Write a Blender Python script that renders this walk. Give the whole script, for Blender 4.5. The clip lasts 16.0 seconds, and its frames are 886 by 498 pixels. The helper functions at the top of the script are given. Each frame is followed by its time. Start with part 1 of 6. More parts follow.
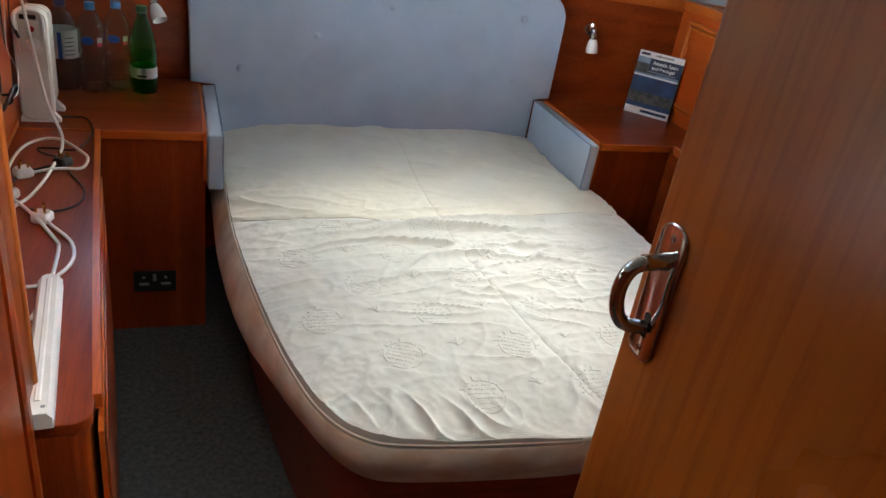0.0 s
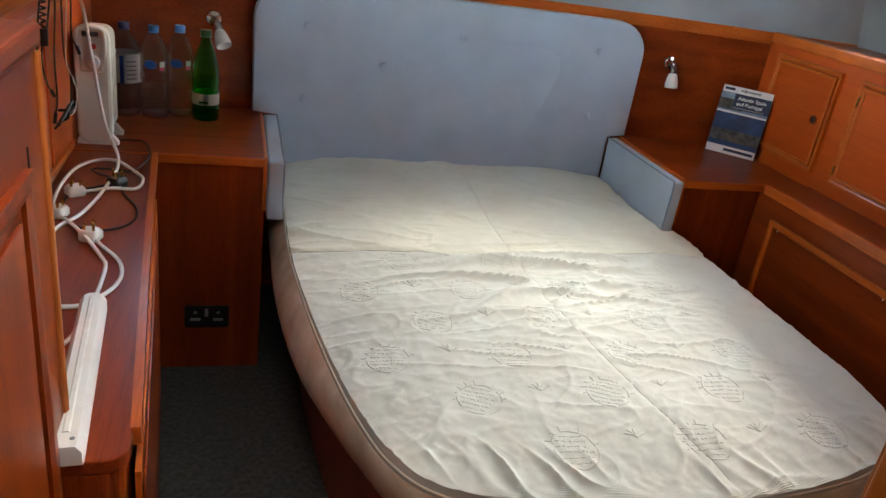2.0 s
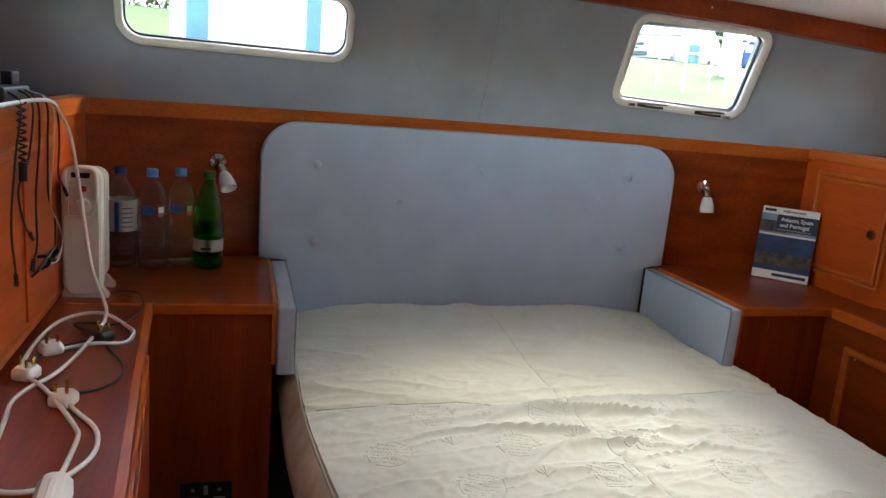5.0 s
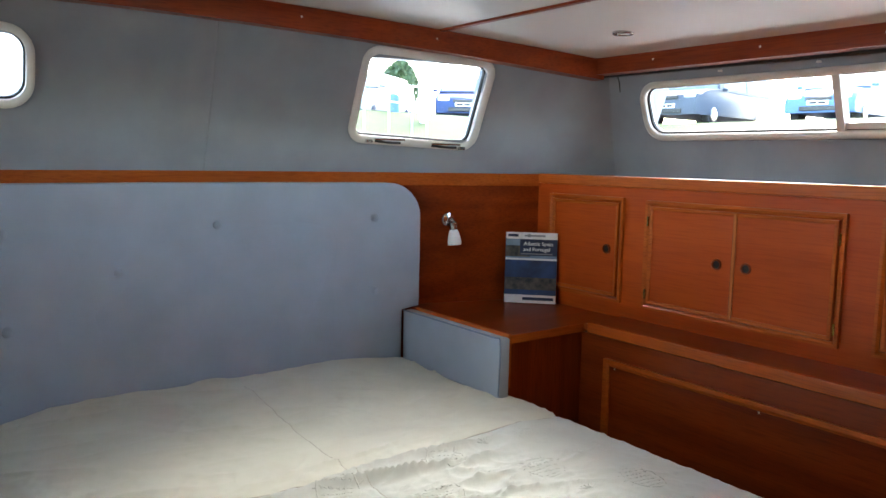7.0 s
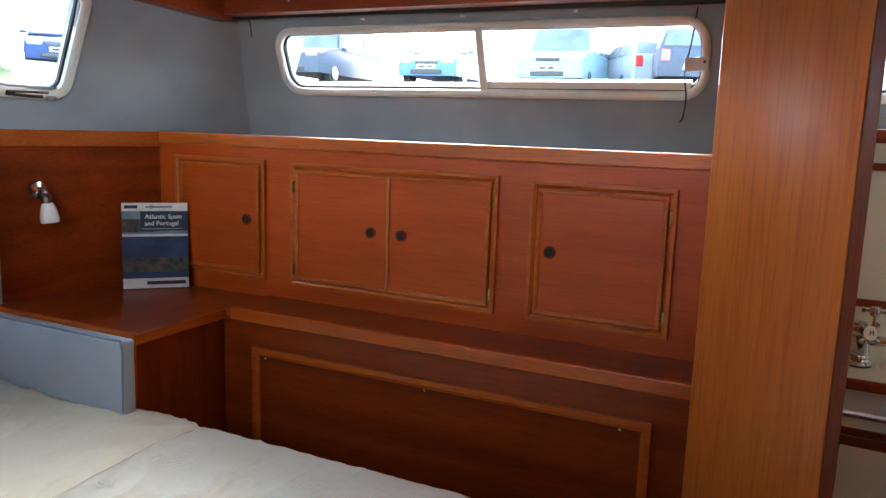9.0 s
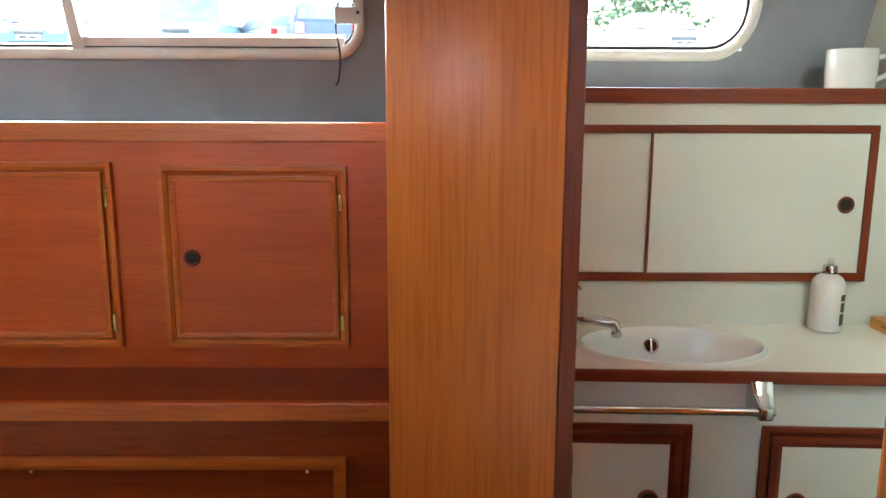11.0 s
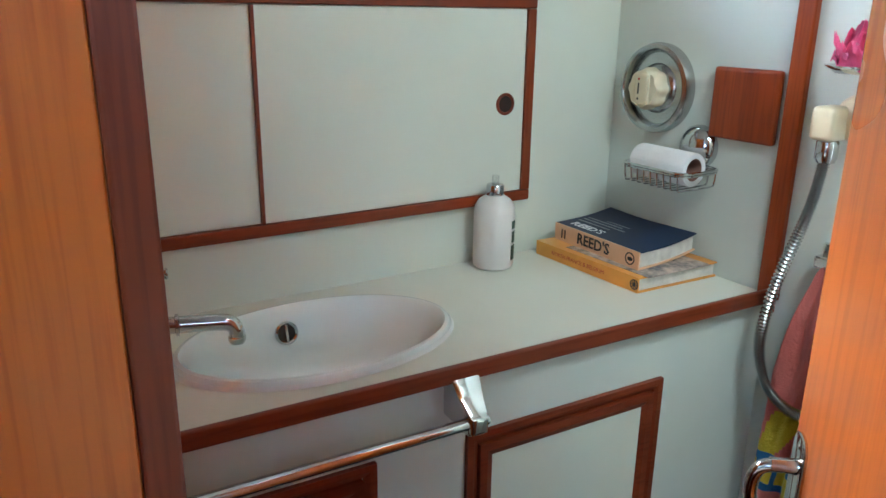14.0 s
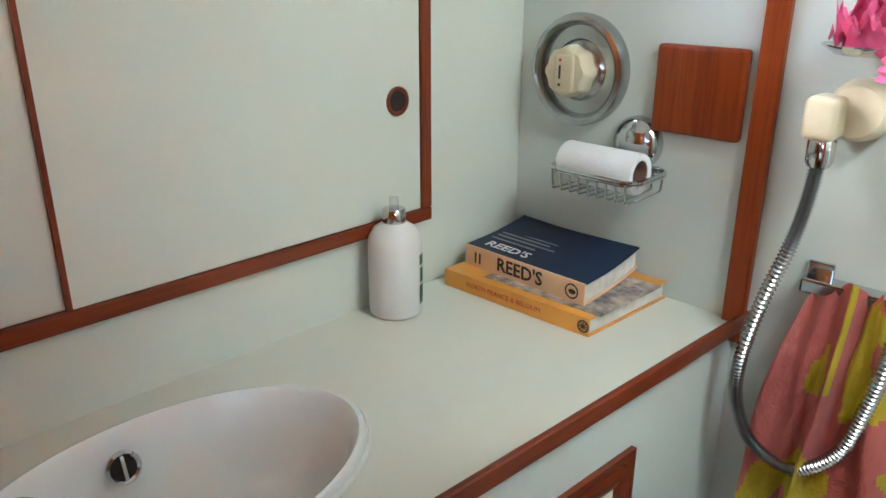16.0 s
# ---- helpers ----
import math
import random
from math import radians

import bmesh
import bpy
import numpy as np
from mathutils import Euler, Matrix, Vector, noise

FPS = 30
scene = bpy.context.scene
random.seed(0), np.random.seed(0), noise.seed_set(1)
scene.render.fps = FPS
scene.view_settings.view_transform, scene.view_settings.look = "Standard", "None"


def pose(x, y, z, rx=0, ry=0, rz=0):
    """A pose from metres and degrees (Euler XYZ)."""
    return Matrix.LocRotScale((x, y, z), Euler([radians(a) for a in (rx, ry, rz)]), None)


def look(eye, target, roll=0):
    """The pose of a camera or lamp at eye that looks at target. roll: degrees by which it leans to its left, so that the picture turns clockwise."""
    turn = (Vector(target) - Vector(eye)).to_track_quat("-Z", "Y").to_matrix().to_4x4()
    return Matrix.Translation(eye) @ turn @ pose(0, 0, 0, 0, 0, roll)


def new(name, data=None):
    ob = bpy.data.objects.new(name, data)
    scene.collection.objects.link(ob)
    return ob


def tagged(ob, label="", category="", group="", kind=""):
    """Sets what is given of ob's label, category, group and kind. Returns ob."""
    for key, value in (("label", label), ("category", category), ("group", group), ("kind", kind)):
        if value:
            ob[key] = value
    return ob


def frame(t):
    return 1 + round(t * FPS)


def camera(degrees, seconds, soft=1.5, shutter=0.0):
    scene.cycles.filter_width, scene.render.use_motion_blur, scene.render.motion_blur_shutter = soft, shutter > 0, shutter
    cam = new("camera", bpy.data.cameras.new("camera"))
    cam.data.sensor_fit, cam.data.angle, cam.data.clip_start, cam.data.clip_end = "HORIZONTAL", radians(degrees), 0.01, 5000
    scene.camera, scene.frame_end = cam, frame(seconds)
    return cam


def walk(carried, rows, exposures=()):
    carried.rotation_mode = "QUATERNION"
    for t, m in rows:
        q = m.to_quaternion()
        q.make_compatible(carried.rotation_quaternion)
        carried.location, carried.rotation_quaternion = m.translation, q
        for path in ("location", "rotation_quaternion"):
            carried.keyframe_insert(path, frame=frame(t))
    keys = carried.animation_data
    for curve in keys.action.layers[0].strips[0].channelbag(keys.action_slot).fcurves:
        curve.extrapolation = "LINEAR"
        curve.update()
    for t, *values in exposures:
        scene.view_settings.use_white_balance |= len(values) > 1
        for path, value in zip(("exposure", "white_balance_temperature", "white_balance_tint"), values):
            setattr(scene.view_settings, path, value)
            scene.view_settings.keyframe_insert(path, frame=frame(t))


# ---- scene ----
cam = camera(60.8, 16.0)
PATH = [
    (0, (0.316, 0.129, 1.772), (0.98, 1.772, 0.846), 9.3),
    (0.5, (0.324, 0.17, 1.719), (1.02, 1.807, 0.805), 10.7),
    (1, (0.32, 0.204, 1.687), (0.987, 1.852, 0.77), 9.8),
    (1.5, (0.309, 0.283, 1.631), (0.921, 1.969, 0.746), 8.5),
    (2, (0.308, 0.297, 1.603), (0.852, 2.045, 0.796), 8.4),
    (2.5, (0.302, 0.294, 1.607), (0.843, 2.044, 0.805), 7.5),
    (3, (0.315, 0.318, 1.601), (0.856, 2.075, 0.813), 7.0),
    (3.5, (0.316, 0.354, 1.588), (0.859, 2.107, 0.794), 7.6),
    (4, (0.317, 0.433, 1.538), (0.849, 2.244, 0.877), 6.6),
    (4.2, (0.317, 0.473, 1.504), (0.835, 2.308, 0.901), 5.9),
    (6.3, (0.285, 0.733, 1.398), (1.015, 2.58, 1.163), 1.2),
    (6.5, (0.299, 0.774, 1.381), (1.181, 2.554, 1.151), 0.5),
    (7, (0.316, 0.848, 1.383), (1.497, 2.444, 1.147), 1.1),
    (7.4, (0.379, 0.907, 1.373), (1.726, 2.366, 1.138), 0.9),
    (7.5, (0.396, 0.927, 1.383), (1.78, 2.35, 1.142), 0.7),
    (8, (0.469, 0.995, 1.386), (1.995, 2.266, 1.148), 0.8),
    (8.5, (0.528, 1.046, 1.38), (2.187, 2.135, 1.134), 1.3),
    (8.7, (0.543, 1.076, 1.381), (2.254, 2.073, 1.102), 1.6),
    (10.8, (0.901, 1.239, 1.361), (2.867, 1.299, 1.001), 0.3),
    (11, (0.963, 1.22, 1.36), (2.93, 1.205, 0.995), 0.2),
    (11.5, (1.074, 1.193, 1.345), (3.005, 0.923, 0.902), -0.2),
    (12, (1.192, 1.199, 1.354), (3.058, 0.653, 0.884), -0.3),
    (12.5, (1.313, 1.195, 1.344), (3.081, 0.406, 0.842), -0.5),
    (13, (1.394, 1.184, 1.329), (3.087, 0.255, 0.811), 0.5),
    (13.5, (1.458, 1.159, 1.312), (3.113, 0.191, 0.741), 0.7),
    (14, (1.554, 1.108, 1.304), (3.164, 0.084, 0.706), 0.8),
    (14.5, (1.644, 1.055, 1.304), (3.221, 0.006, 0.661), -0.6),
    (15, (1.708, 1.027, 1.3), (3.233, -0.059, 0.596), -0.3),
    (15.5, (1.792, 1.0, 1.304), (3.226, -0.202, 0.596), 0.1),
    (16, (1.863, 0.979, 1.319), (3.179, -0.353, 0.617), 0.1),
]
walk(cam, [(t, look(eye, target, roll)) for t, eye, target, roll in PATH],
     [(0, 4.78, 6900, 8), (4.2, 4.6, 7350, 7), (6.5, 4.47, 6950, 7), (8.7, 4.5, 6750, 8), (11, 5.05, 7050, 8), (12, 4.92, 6800, 9), (13, 4.75, 6450, 8), (14.5, 5.02, 5850, 5), (16, 5.1, 6300, 9)])

# ---- world and light ----
world = bpy.data.worlds.new("world")
scene.world = world
world.use_nodes = True
wn = world.node_tree
sky = wn.nodes.new("ShaderNodeTexSky")
sky.sky_type, sky.sun_disc, sky.sun_elevation, sky.sun_rotation = "NISHITA", False, radians(36), radians(65)
wn.links.new(sky.outputs[0], wn.nodes["Background"].inputs[0])
wn.nodes["Background"].inputs[1].default_value = 0.15
sun = new("sun", bpy.data.lights.new("sun", "SUN"))
sun.data.energy, sun.data.angle, sun.data.color = 0.85, radians(30), (1, 0.97, 0.93)
sun.rotation_euler = Vector((-0.74, -0.345, -0.58)).to_track_quat("-Z", "Y").to_euler()


def area(name, at, aim, w, h, watts, tint=(1, 1, 1), spread=180):
    l = bpy.data.lights.new(name, "AREA")
    l.shape, l.size, l.size_y, l.energy, l.color = "RECTANGLE", w, h, watts, tint
    l.spread = radians(spread)
    o = new(name, l)
    o.matrix_world = look(at, aim)
    return o


# added lamps at unseen, lidded ceiling openings and the unseen port window imitate daylight
area("berth_fill", (1.28, 2.25, 1.93), (1.38, 2.22, 0), 0.5, 0.5, 0.095, (1.0, 0.985, 0.96), 70)
area("passage_fill", (0.33, 1.0, 1.92), (0.02, 1.35, 0.2), 0.38, 0.38, 0.13, (1.0, 0.98, 0.95), 110)
area("port_window_daylight", (-0.37, 2.15, 1.60), (2.5, 2.75, 1.50), 1.3, 0.2, 0.065, (0.97, 0.99, 1.0), 60)
area("washroom_fill", (1.55, 0.52, 1.92), (2.05, 0.42, 0.6), 0.34, 0.34, 0.34, (0.86, 0.97, 1.0))


# ---- materials ----
def nodes_of(m):
    return m.node_tree.nodes, m.node_tree.links


def mat(name, color, rough=0.5, metal=0.0, vary=0.06, scale=8.0, bump=0.0, bscale=200.0, coat=0.0, color2=None, rough2=None):
    """A plain surface with soft blotches, grain in its gloss and a fine relief."""
    m = bpy.data.materials.new(name)
    m.use_nodes = True
    n, l = nodes_of(m)
    b = n["Principled BSDF"]
    b.inputs["Metallic"].default_value = metal
    b.inputs["Coat Weight"].default_value = coat
    tc = n.new("ShaderNodeTexCoord")
    no = n.new("ShaderNodeTexNoise")
    no.inputs["Scale"].default_value, no.inputs["Detail"].default_value = scale, 5
    l.new(tc.outputs["Object"], no.inputs["Vector"])
    rp = n.new("ShaderNodeValToRGB")
    c2 = color2 or [c * (1 - vary * 2) for c in color]
    rp.color_ramp.elements[0].color, rp.color_ramp.elements[1].color = (*c2, 1), (*[min(1, c * (1 + vary)) for c in color], 1)
    rp.color_ramp.elements[0].position, rp.color_ramp.elements[1].position = 0.3, 0.65
    l.new(no.outputs[0], rp.inputs[0])
    l.new(rp.outputs[0], b.inputs["Base Color"])
    mr = n.new("ShaderNodeMapRange")
    mr.inputs["To Min"].default_value, mr.inputs["To Max"].default_value = rough * 0.85, min(1, rough2 or rough * 1.15)
    l.new(no.outputs[0], mr.inputs[0])
    l.new(mr.outputs[0], b.inputs["Roughness"])
    if bump:
        n2 = n.new("ShaderNodeTexNoise")
        n2.inputs["Scale"].default_value, n2.inputs["Detail"].default_value = bscale, 3
        l.new(tc.outputs["Object"], n2.inputs["Vector"])
        bp = n.new("ShaderNodeBump")
        bp.inputs["Strength"].default_value, bp.inputs["Distance"].default_value = bump, 0.002
        l.new(n2.outputs[0], bp.inputs["Height"])
        l.new(bp.outputs[0], b.inputs["Normal"])
    return m


def wood(name, dark, light, axis="z", rough=0.3, coat=0.3, fine=1.6, streak=0.28):
    """Varnished timber: long grain along one axis, broad tone bands, fine pores."""
    m = bpy.data.materials.new(name)
    m.use_nodes = True
    n, l = nodes_of(m)
    b = n["Principled BSDF"]
    tc = n.new("ShaderNodeTexCoord")
    mp = n.new("ShaderNodeMapping")
    k = {"x": 0, "y": 1, "z": 2}[axis]
    sc = [1.0, 1.0, 1.0]
    sc[k] = 0.045
    mp.inputs["Scale"].default_value = sc
    l.new(tc.outputs["Object"], mp.inputs["Vector"])
    oi = n.new("ShaderNodeObjectInfo")
    ofs = n.new("ShaderNodeVectorMath")
    ofs.operation = "SCALE"
    ofs.inputs[0].default_value = (3.1, 2.3, 1.7)
    l.new(oi.outputs["Random"], ofs.inputs["Scale"])
    l.new(ofs.outputs[0], mp.inputs["Location"])
    big = n.new("ShaderNodeTexNoise")
    big.inputs["Scale"].default_value, big.inputs["Detail"].default_value, big.inputs["Distortion"].default_value = 9 * fine, 4, 0.5
    l.new(mp.outputs[0], big.inputs["Vector"])
    por = n.new("ShaderNodeTexNoise")
    por.inputs["Scale"].default_value, por.inputs["Detail"].default_value = 140 * fine, 3
    l.new(mp.outputs[0], por.inputs["Vector"])
    blo = n.new("ShaderNodeTexNoise")
    blo.inputs["Scale"].default_value, blo.inputs["Detail"].default_value = 3.0, 3
    l.new(tc.outputs["Object"], blo.inputs["Vector"])
    r1 = n.new("ShaderNodeValToRGB")
    r1.color_ramp.elements[0].color, r1.color_ramp.elements[1].color = (*dark, 1), (*light, 1)
    r1.color_ramp.elements[0].position, r1.color_ramp.elements[1].position = 0.28, 0.68
    l.new(big.outputs[0], r1.inputs[0])
    r2 = n.new("ShaderNodeValToRGB")
    lo = 1 - streak
    r2.color_ramp.elements[0].color, r2.color_ramp.elements[1].color = (lo, lo * 0.9, lo * 0.85, 1), (1, 1, 1, 1)
    r2.color_ramp.elements[0].position, r2.color_ramp.elements[1].position = 0.36, 0.52
    l.new(por.outputs[0], r2.inputs[0])
    mx = n.new("ShaderNodeMix")
    mx.data_type, mx.blend_type = "RGBA", "MULTIPLY"
    mx.inputs["Factor"].default_value = 0.75
    l.new(r1.outputs[0], mx.inputs["A"])
    l.new(r2.outputs[0], mx.inputs["B"])
    r3 = n.new("ShaderNodeValToRGB")
    r3.color_ramp.elements[0].color, r3.color_ramp.elements[1].color = (0.78, 0.72, 0.7, 1), (1.0, 1.0, 1.0, 1)
    r3.color_ramp.elements[0].position, r3.color_ramp.elements[1].position = 0.3, 0.6
    l.new(blo.outputs[0], r3.inputs[0])
    m2 = n.new("ShaderNodeMix")
    m2.data_type, m2.blend_type = "RGBA", "MULTIPLY"
    m2.inputs["Factor"].default_value = 0.45
    l.new(mx.outputs["Result"], m2.inputs["A"])
    l.new(r3.outputs[0], m2.inputs["B"])
    l.new(m2.outputs["Result"], b.inputs["Base Color"])
    mr = n.new("ShaderNodeMapRange")
    mr.inputs["To Min"].default_value, mr.inputs["To Max"].default_value = rough * 0.92, rough * 1.12
    l.new(blo.outputs[0], mr.inputs[0])
    l.new(mr.outputs[0], b.inputs["Roughness"])
    b.inputs["Coat Weight"].default_value, b.inputs["Coat Roughness"].default_value = coat * 0.45, 0.22
    b.inputs["Specular IOR Level"].default_value = 0.3
    bp = n.new("ShaderNodeBump")
    bp.inputs["Strength"].default_value, bp.inputs["Distance"].default_value = 0.12, 0.001
    l.new(por.outputs[0], bp.inputs["Height"])
    l.new(bp.outputs[0], b.inputs["Normal"])
    return m


def glass(name, tint=(1, 1, 1), gloss=0.08, power=3.0, haze=0.0):
    m = bpy.data.materials.new(name)
    m.use_nodes = True
    n, l = nodes_of(m)
    tr, gl, mx, lw = n.new("ShaderNodeBsdfTransparent"), n.new("ShaderNodeBsdfGlossy"), n.new("ShaderNodeMixShader"), n.new("ShaderNodeLayerWeight")
    pw = n.new("ShaderNodeMath")
    pw.operation, pw.inputs[1].default_value = "POWER", power
    tr.inputs[0].default_value = (*tint, 1)
    gl.inputs["Roughness"].default_value = gloss
    l.new(lw.outputs["Facing"], pw.inputs[0])
    l.new(pw.outputs[0], mx.inputs[0])
    l.new(tr.outputs[0], mx.inputs[1])
    l.new(gl.outputs[0], mx.inputs[2])
    last = mx
    if haze:
        df, last = n.new("ShaderNodeBsdfDiffuse"), n.new("ShaderNodeMixShader")
        last.inputs[0].default_value = haze
        df.inputs[0].default_value = (0.75, 0.77, 0.78, 1)
        l.new(mx.outputs[0], last.inputs[1])
        l.new(df.outputs[0], last.inputs[2])
    l.new(last.outputs[0], n["Material Output"].inputs[0])
    return m


def cloth(name, color, color2, weave=900.0, bump=0.25, rough=0.95, scale=4.0):
    m = mat(name, color, rough, 0, 0.04, scale, bump, weave, color2=color2)
    m.node_tree.nodes["Principled BSDF"].inputs["Sheen Weight"].default_value = 0.15
    return m


MAH_D, MAH_L = (0.19, 0.025, 0.0035), (0.31, 0.050, 0.007)
WOOD_Z = wood("mahogany_upright_grain", MAH_D, MAH_L, "z")
WOOD_X = wood("mahogany_long_grain", MAH_D, MAH_L, "x")
WOOD_Y = wood("mahogany_fore_aft_grain", MAH_D, MAH_L, "y")
LOCK_Y = wood("golden_mahogany", (0.43, 0.062, 0.006), (0.55, 0.091, 0.009), "y", 0.36, 0.25, 1.3, 0.15)
TRIM_Y = wood("pale_mahogany_trim", (0.46, 0.090, 0.010), (0.58, 0.135, 0.018), "y", 0.3, 0.4)
TRIM_X = wood("pale_mahogany_trim_across", (0.40, 0.080, 0.010), (0.52, 0.125, 0.018), "x", 0.3, 0.4)
TRIM_Z = wood("pale_mahogany_trim_upright", (0.44, 0.12, 0.026), (0.57, 0.18, 0.046), "z", 0.3, 0.4)
DOORW = wood("orange_door_veneer", (0.40, 0.088, 0.010), (0.50, 0.130, 0.018), "z", 0.27, 0.4, 0.8, 0.26)
POSTW = wood("striped_bulkhead_veneer", (0.57, 0.126, 0.016), (0.68, 0.180, 0.029), "z", 0.28, 0.45, 0.9, 0.22)
REDW = wood("dark_red_edging", (0.13, 0.022, 0.008), (0.22, 0.04, 0.012), "y", 0.32, 0.3, 1.2, 0.3)
REDW_Z = wood("dark_red_edging_upright", (0.15, 0.026, 0.009), (0.25, 0.05, 0.015), "z", 0.32, 0.3, 1.2, 0.3)
BLUE = cloth("blue_grey_lining", (0.31, 0.345, 0.39), (0.26, 0.29, 0.33), 500, 0.15, 0.9, 5)
PAD = cloth("pale_blue_upholstery", (0.40, 0.475, 0.56), (0.365, 0.435, 0.52), 900, 0.2, 0.9, 6)
PIPE = cloth("slate_blue_piping", (0.20, 0.26, 0.35), (0.16, 0.21, 0.29), 900, 0.1)
SHEET = cloth("cream_cotton_cover", (0.68, 0.685, 0.585), (0.63, 0.625, 0.525), 1300, 0.18, 0.95, 5)
SHEET2 = cloth("grey_white_woven_cover", (0.59, 0.615, 0.565), (0.55, 0.57, 0.52), 1300, 0.18, 0.95, 5)
SEAM = cloth("grey_seam_thread", (0.50, 0.47, 0.40), (0.42, 0.39, 0.32), 1100, 0.2, 0.95, 9)
STAIN = cloth("yellowed_mattress_border", (0.66, 0.60, 0.50), (0.44, 0.34, 0.22), 1100, 0.2, 0.95, 9)
CARPET = mat("charcoal_ribbed_carpet", (0.075, 0.08, 0.082), 1.0, 0, 0.2, 60, 0.9, 420, color2=(0.035, 0.038, 0.04))
HEAD = mat("white_headlining", (0.72, 0.70, 0.65), 0.6, 0, 0.03, 2, 0.05, 300)
CREAM = mat("cream_laminate", (0.66, 0.69, 0.60), 0.42, 0, 0.03, 2.5, 0.03, 500)
CREAM2 = mat("pale_green_laminate", (0.60, 0.655, 0.60), 0.45, 0, 0.03, 2.0, 0.03, 500)
COUNTER = mat("cream_worktop", (0.70, 0.715, 0.625), 0.3, 0, 0.025, 3, 0.03, 700)
PORC = mat("white_porcelain", (0.78, 0.82, 0.79), 0.22, 0, 0.02, 3, coat=0.15)
WHITEP = mat("white_plastic", (0.74, 0.74, 0.71), 0.35, 0, 0.04, 10)
IVORY = mat("ivory_plastic", (0.72, 0.64, 0.45), 0.35, 0, 0.05, 20)
HEATP = mat("warm_white_enamel", (0.66, 0.65, 0.58), 0.35, 0, 0.04, 6)
BLACKP = mat("black_plastic", (0.012, 0.012, 0.013), 0.4, 0, 0.2, 20)
GREYP = mat("grey_plastic", (0.25, 0.26, 0.27), 0.4, 0, 0.08, 20)
REDP = mat("red_switch", (0.55, 0.02, 0.015), 0.3, 0, 0.05, 20)
CHROME = mat("chrome", (0.60, 0.62, 0.63), 0.07, 1.0, 0.03, 15, rough2=0.14)
BRUSH = mat("dull_chrome", (0.46, 0.47, 0.47), 0.22, 1.0, 0.06, 30)
BRASS = mat("brass", (0.62, 0.42, 0.13), 0.25, 1.0, 0.1, 30)
ALU = mat("white_window_frame", (0.72, 0.71, 0.68), 0.4, 0, 0.04, 12)
RUBBER = mat("black_rubber", (0.015, 0.015, 0.015), 0.7, 0, 0.2, 20)
OPAL = mat("opal_glass", (0.85, 0.85, 0.82), 0.15, 0, 0.01, 5, coat=0.4)
GLASS = glass("window_glass")
PET = glass("clear_bottle_plastic", (0.95, 0.96, 0.96), 0.05, 1.9, 0.02)
PETG = glass("green_bottle_plastic", (0.30, 0.88, 0.36), 0.08, 2.2)
WATERM = glass("still_water", (0.95, 0.97, 0.98), 0.02)
LABELW = mat("white_paper_label", (0.75, 0.75, 0.74), 0.6, 0, 0.04, 30)
LABELB = mat("blue_print", (0.02, 0.10, 0.42), 0.5, 0, 0.1, 30)
LABELP = mat("pink_print", (0.80, 0.10, 0.20), 0.5, 0, 0.1, 30)
CAPB = mat("blue_cap", (0.05, 0.22, 0.55), 0.4, 0, 0.05, 20)
CAPN = mat("navy_cap", (0.02, 0.03, 0.15), 0.4, 0, 0.05, 20)
CAPG = mat("green_cap", (0.01, 0.10, 0.03), 0.4, 0, 0.05, 20)
PAPER = mat("page_edges", (0.70, 0.67, 0.60), 0.9, 0, 0.08, 60, 0.4, 300)
NAVY = mat("navy_cover", (0.006, 0.020, 0.060), 0.55, 0, 0.2, 12)
SEA = mat("blue_sea_photo", (0.014, 0.045, 0.13), 0.6, 0, 0.3, 14, color2=(0.006, 0.016, 0.05))
COAST = mat("coast_photo", (0.08, 0.07, 0.05), 0.6, 0, 0.4, 40, color2=(0.012, 0.016, 0.022))
SKYP = mat("sky_photo", (0.20, 0.30, 0.42), 0.3, 0, 0.15, 20, coat=0.3)
ORANGE = mat("orange_cover", (0.80, 0.34, 0.05), 0.35, 0, 0.08, 12, coat=0.3)
PEACH = mat("peach_spine", (0.80, 0.50, 0.30), 0.4, 0, 0.06, 12)
PHOTO = mat("town_photo", (0.42, 0.33, 0.27), 0.35, 0, 0.5, 60, coat=0.3, color2=(0.06, 0.06, 0.08))
INK = mat("dark_ink", (0.02, 0.018, 0.02), 0.5, 0, 0.1, 20)
INKW = mat("white_ink", (0.80, 0.80, 0.80), 0.5, 0, 0.03, 20)
TISSUE = mat("white_tissue", (0.80, 0.80, 0.80), 0.95, 0, 0.03, 20, 0.3, 250)
CARD = mat("brown_card", (0.24, 0.12, 0.09), 0.9, 0, 0.1, 20)
TOWEL = cloth("coral_terry", (0.82, 0.27, 0.23), (0.76, 0.22, 0.19), 260, 1.0, 1.0, 14)
TOWELY = cloth("yellow_terry", (0.80, 0.66, 0.06), (0.72, 0.58, 0.05), 260, 1.0, 1.0, 14)
TOWELB = cloth("blue_terry", (0.05, 0.25, 0.55), (0.04, 0.2, 0.45), 260, 1.0, 1.0, 14)
PINK = cloth("pink_mesh", (0.88, 0.17, 0.36), (0.80, 0.11, 0.28), 120, 1.0, 0.8, 20)
# near-black colour on flat pieces paints the shade inside holes, slots and gaps
HOLE_SHADE = mat("painted_hole_shade", (0.02, 0.012, 0.008), 0.8, 0, 0.1, 20)

# ---- mesh helpers ----
ORG = {}


def link(name, bm, material, at=(0, 0, 0), smooth=False):
    bmesh.ops.recalc_face_normals(bm, faces=bm.faces)
    o = Vector(at)
    for v in bm.verts:
        v.co -= o
    me = bpy.data.meshes.new(name)
    bm.to_mesh(me)
    bm.free()
    me.materials.append(material)
    if smooth:
        me.polygons.foreach_set("use_smooth", [True] * len(me.polygons))
        me.set_sharp_from_angle(angle=radians(38))
    return new(name, me)


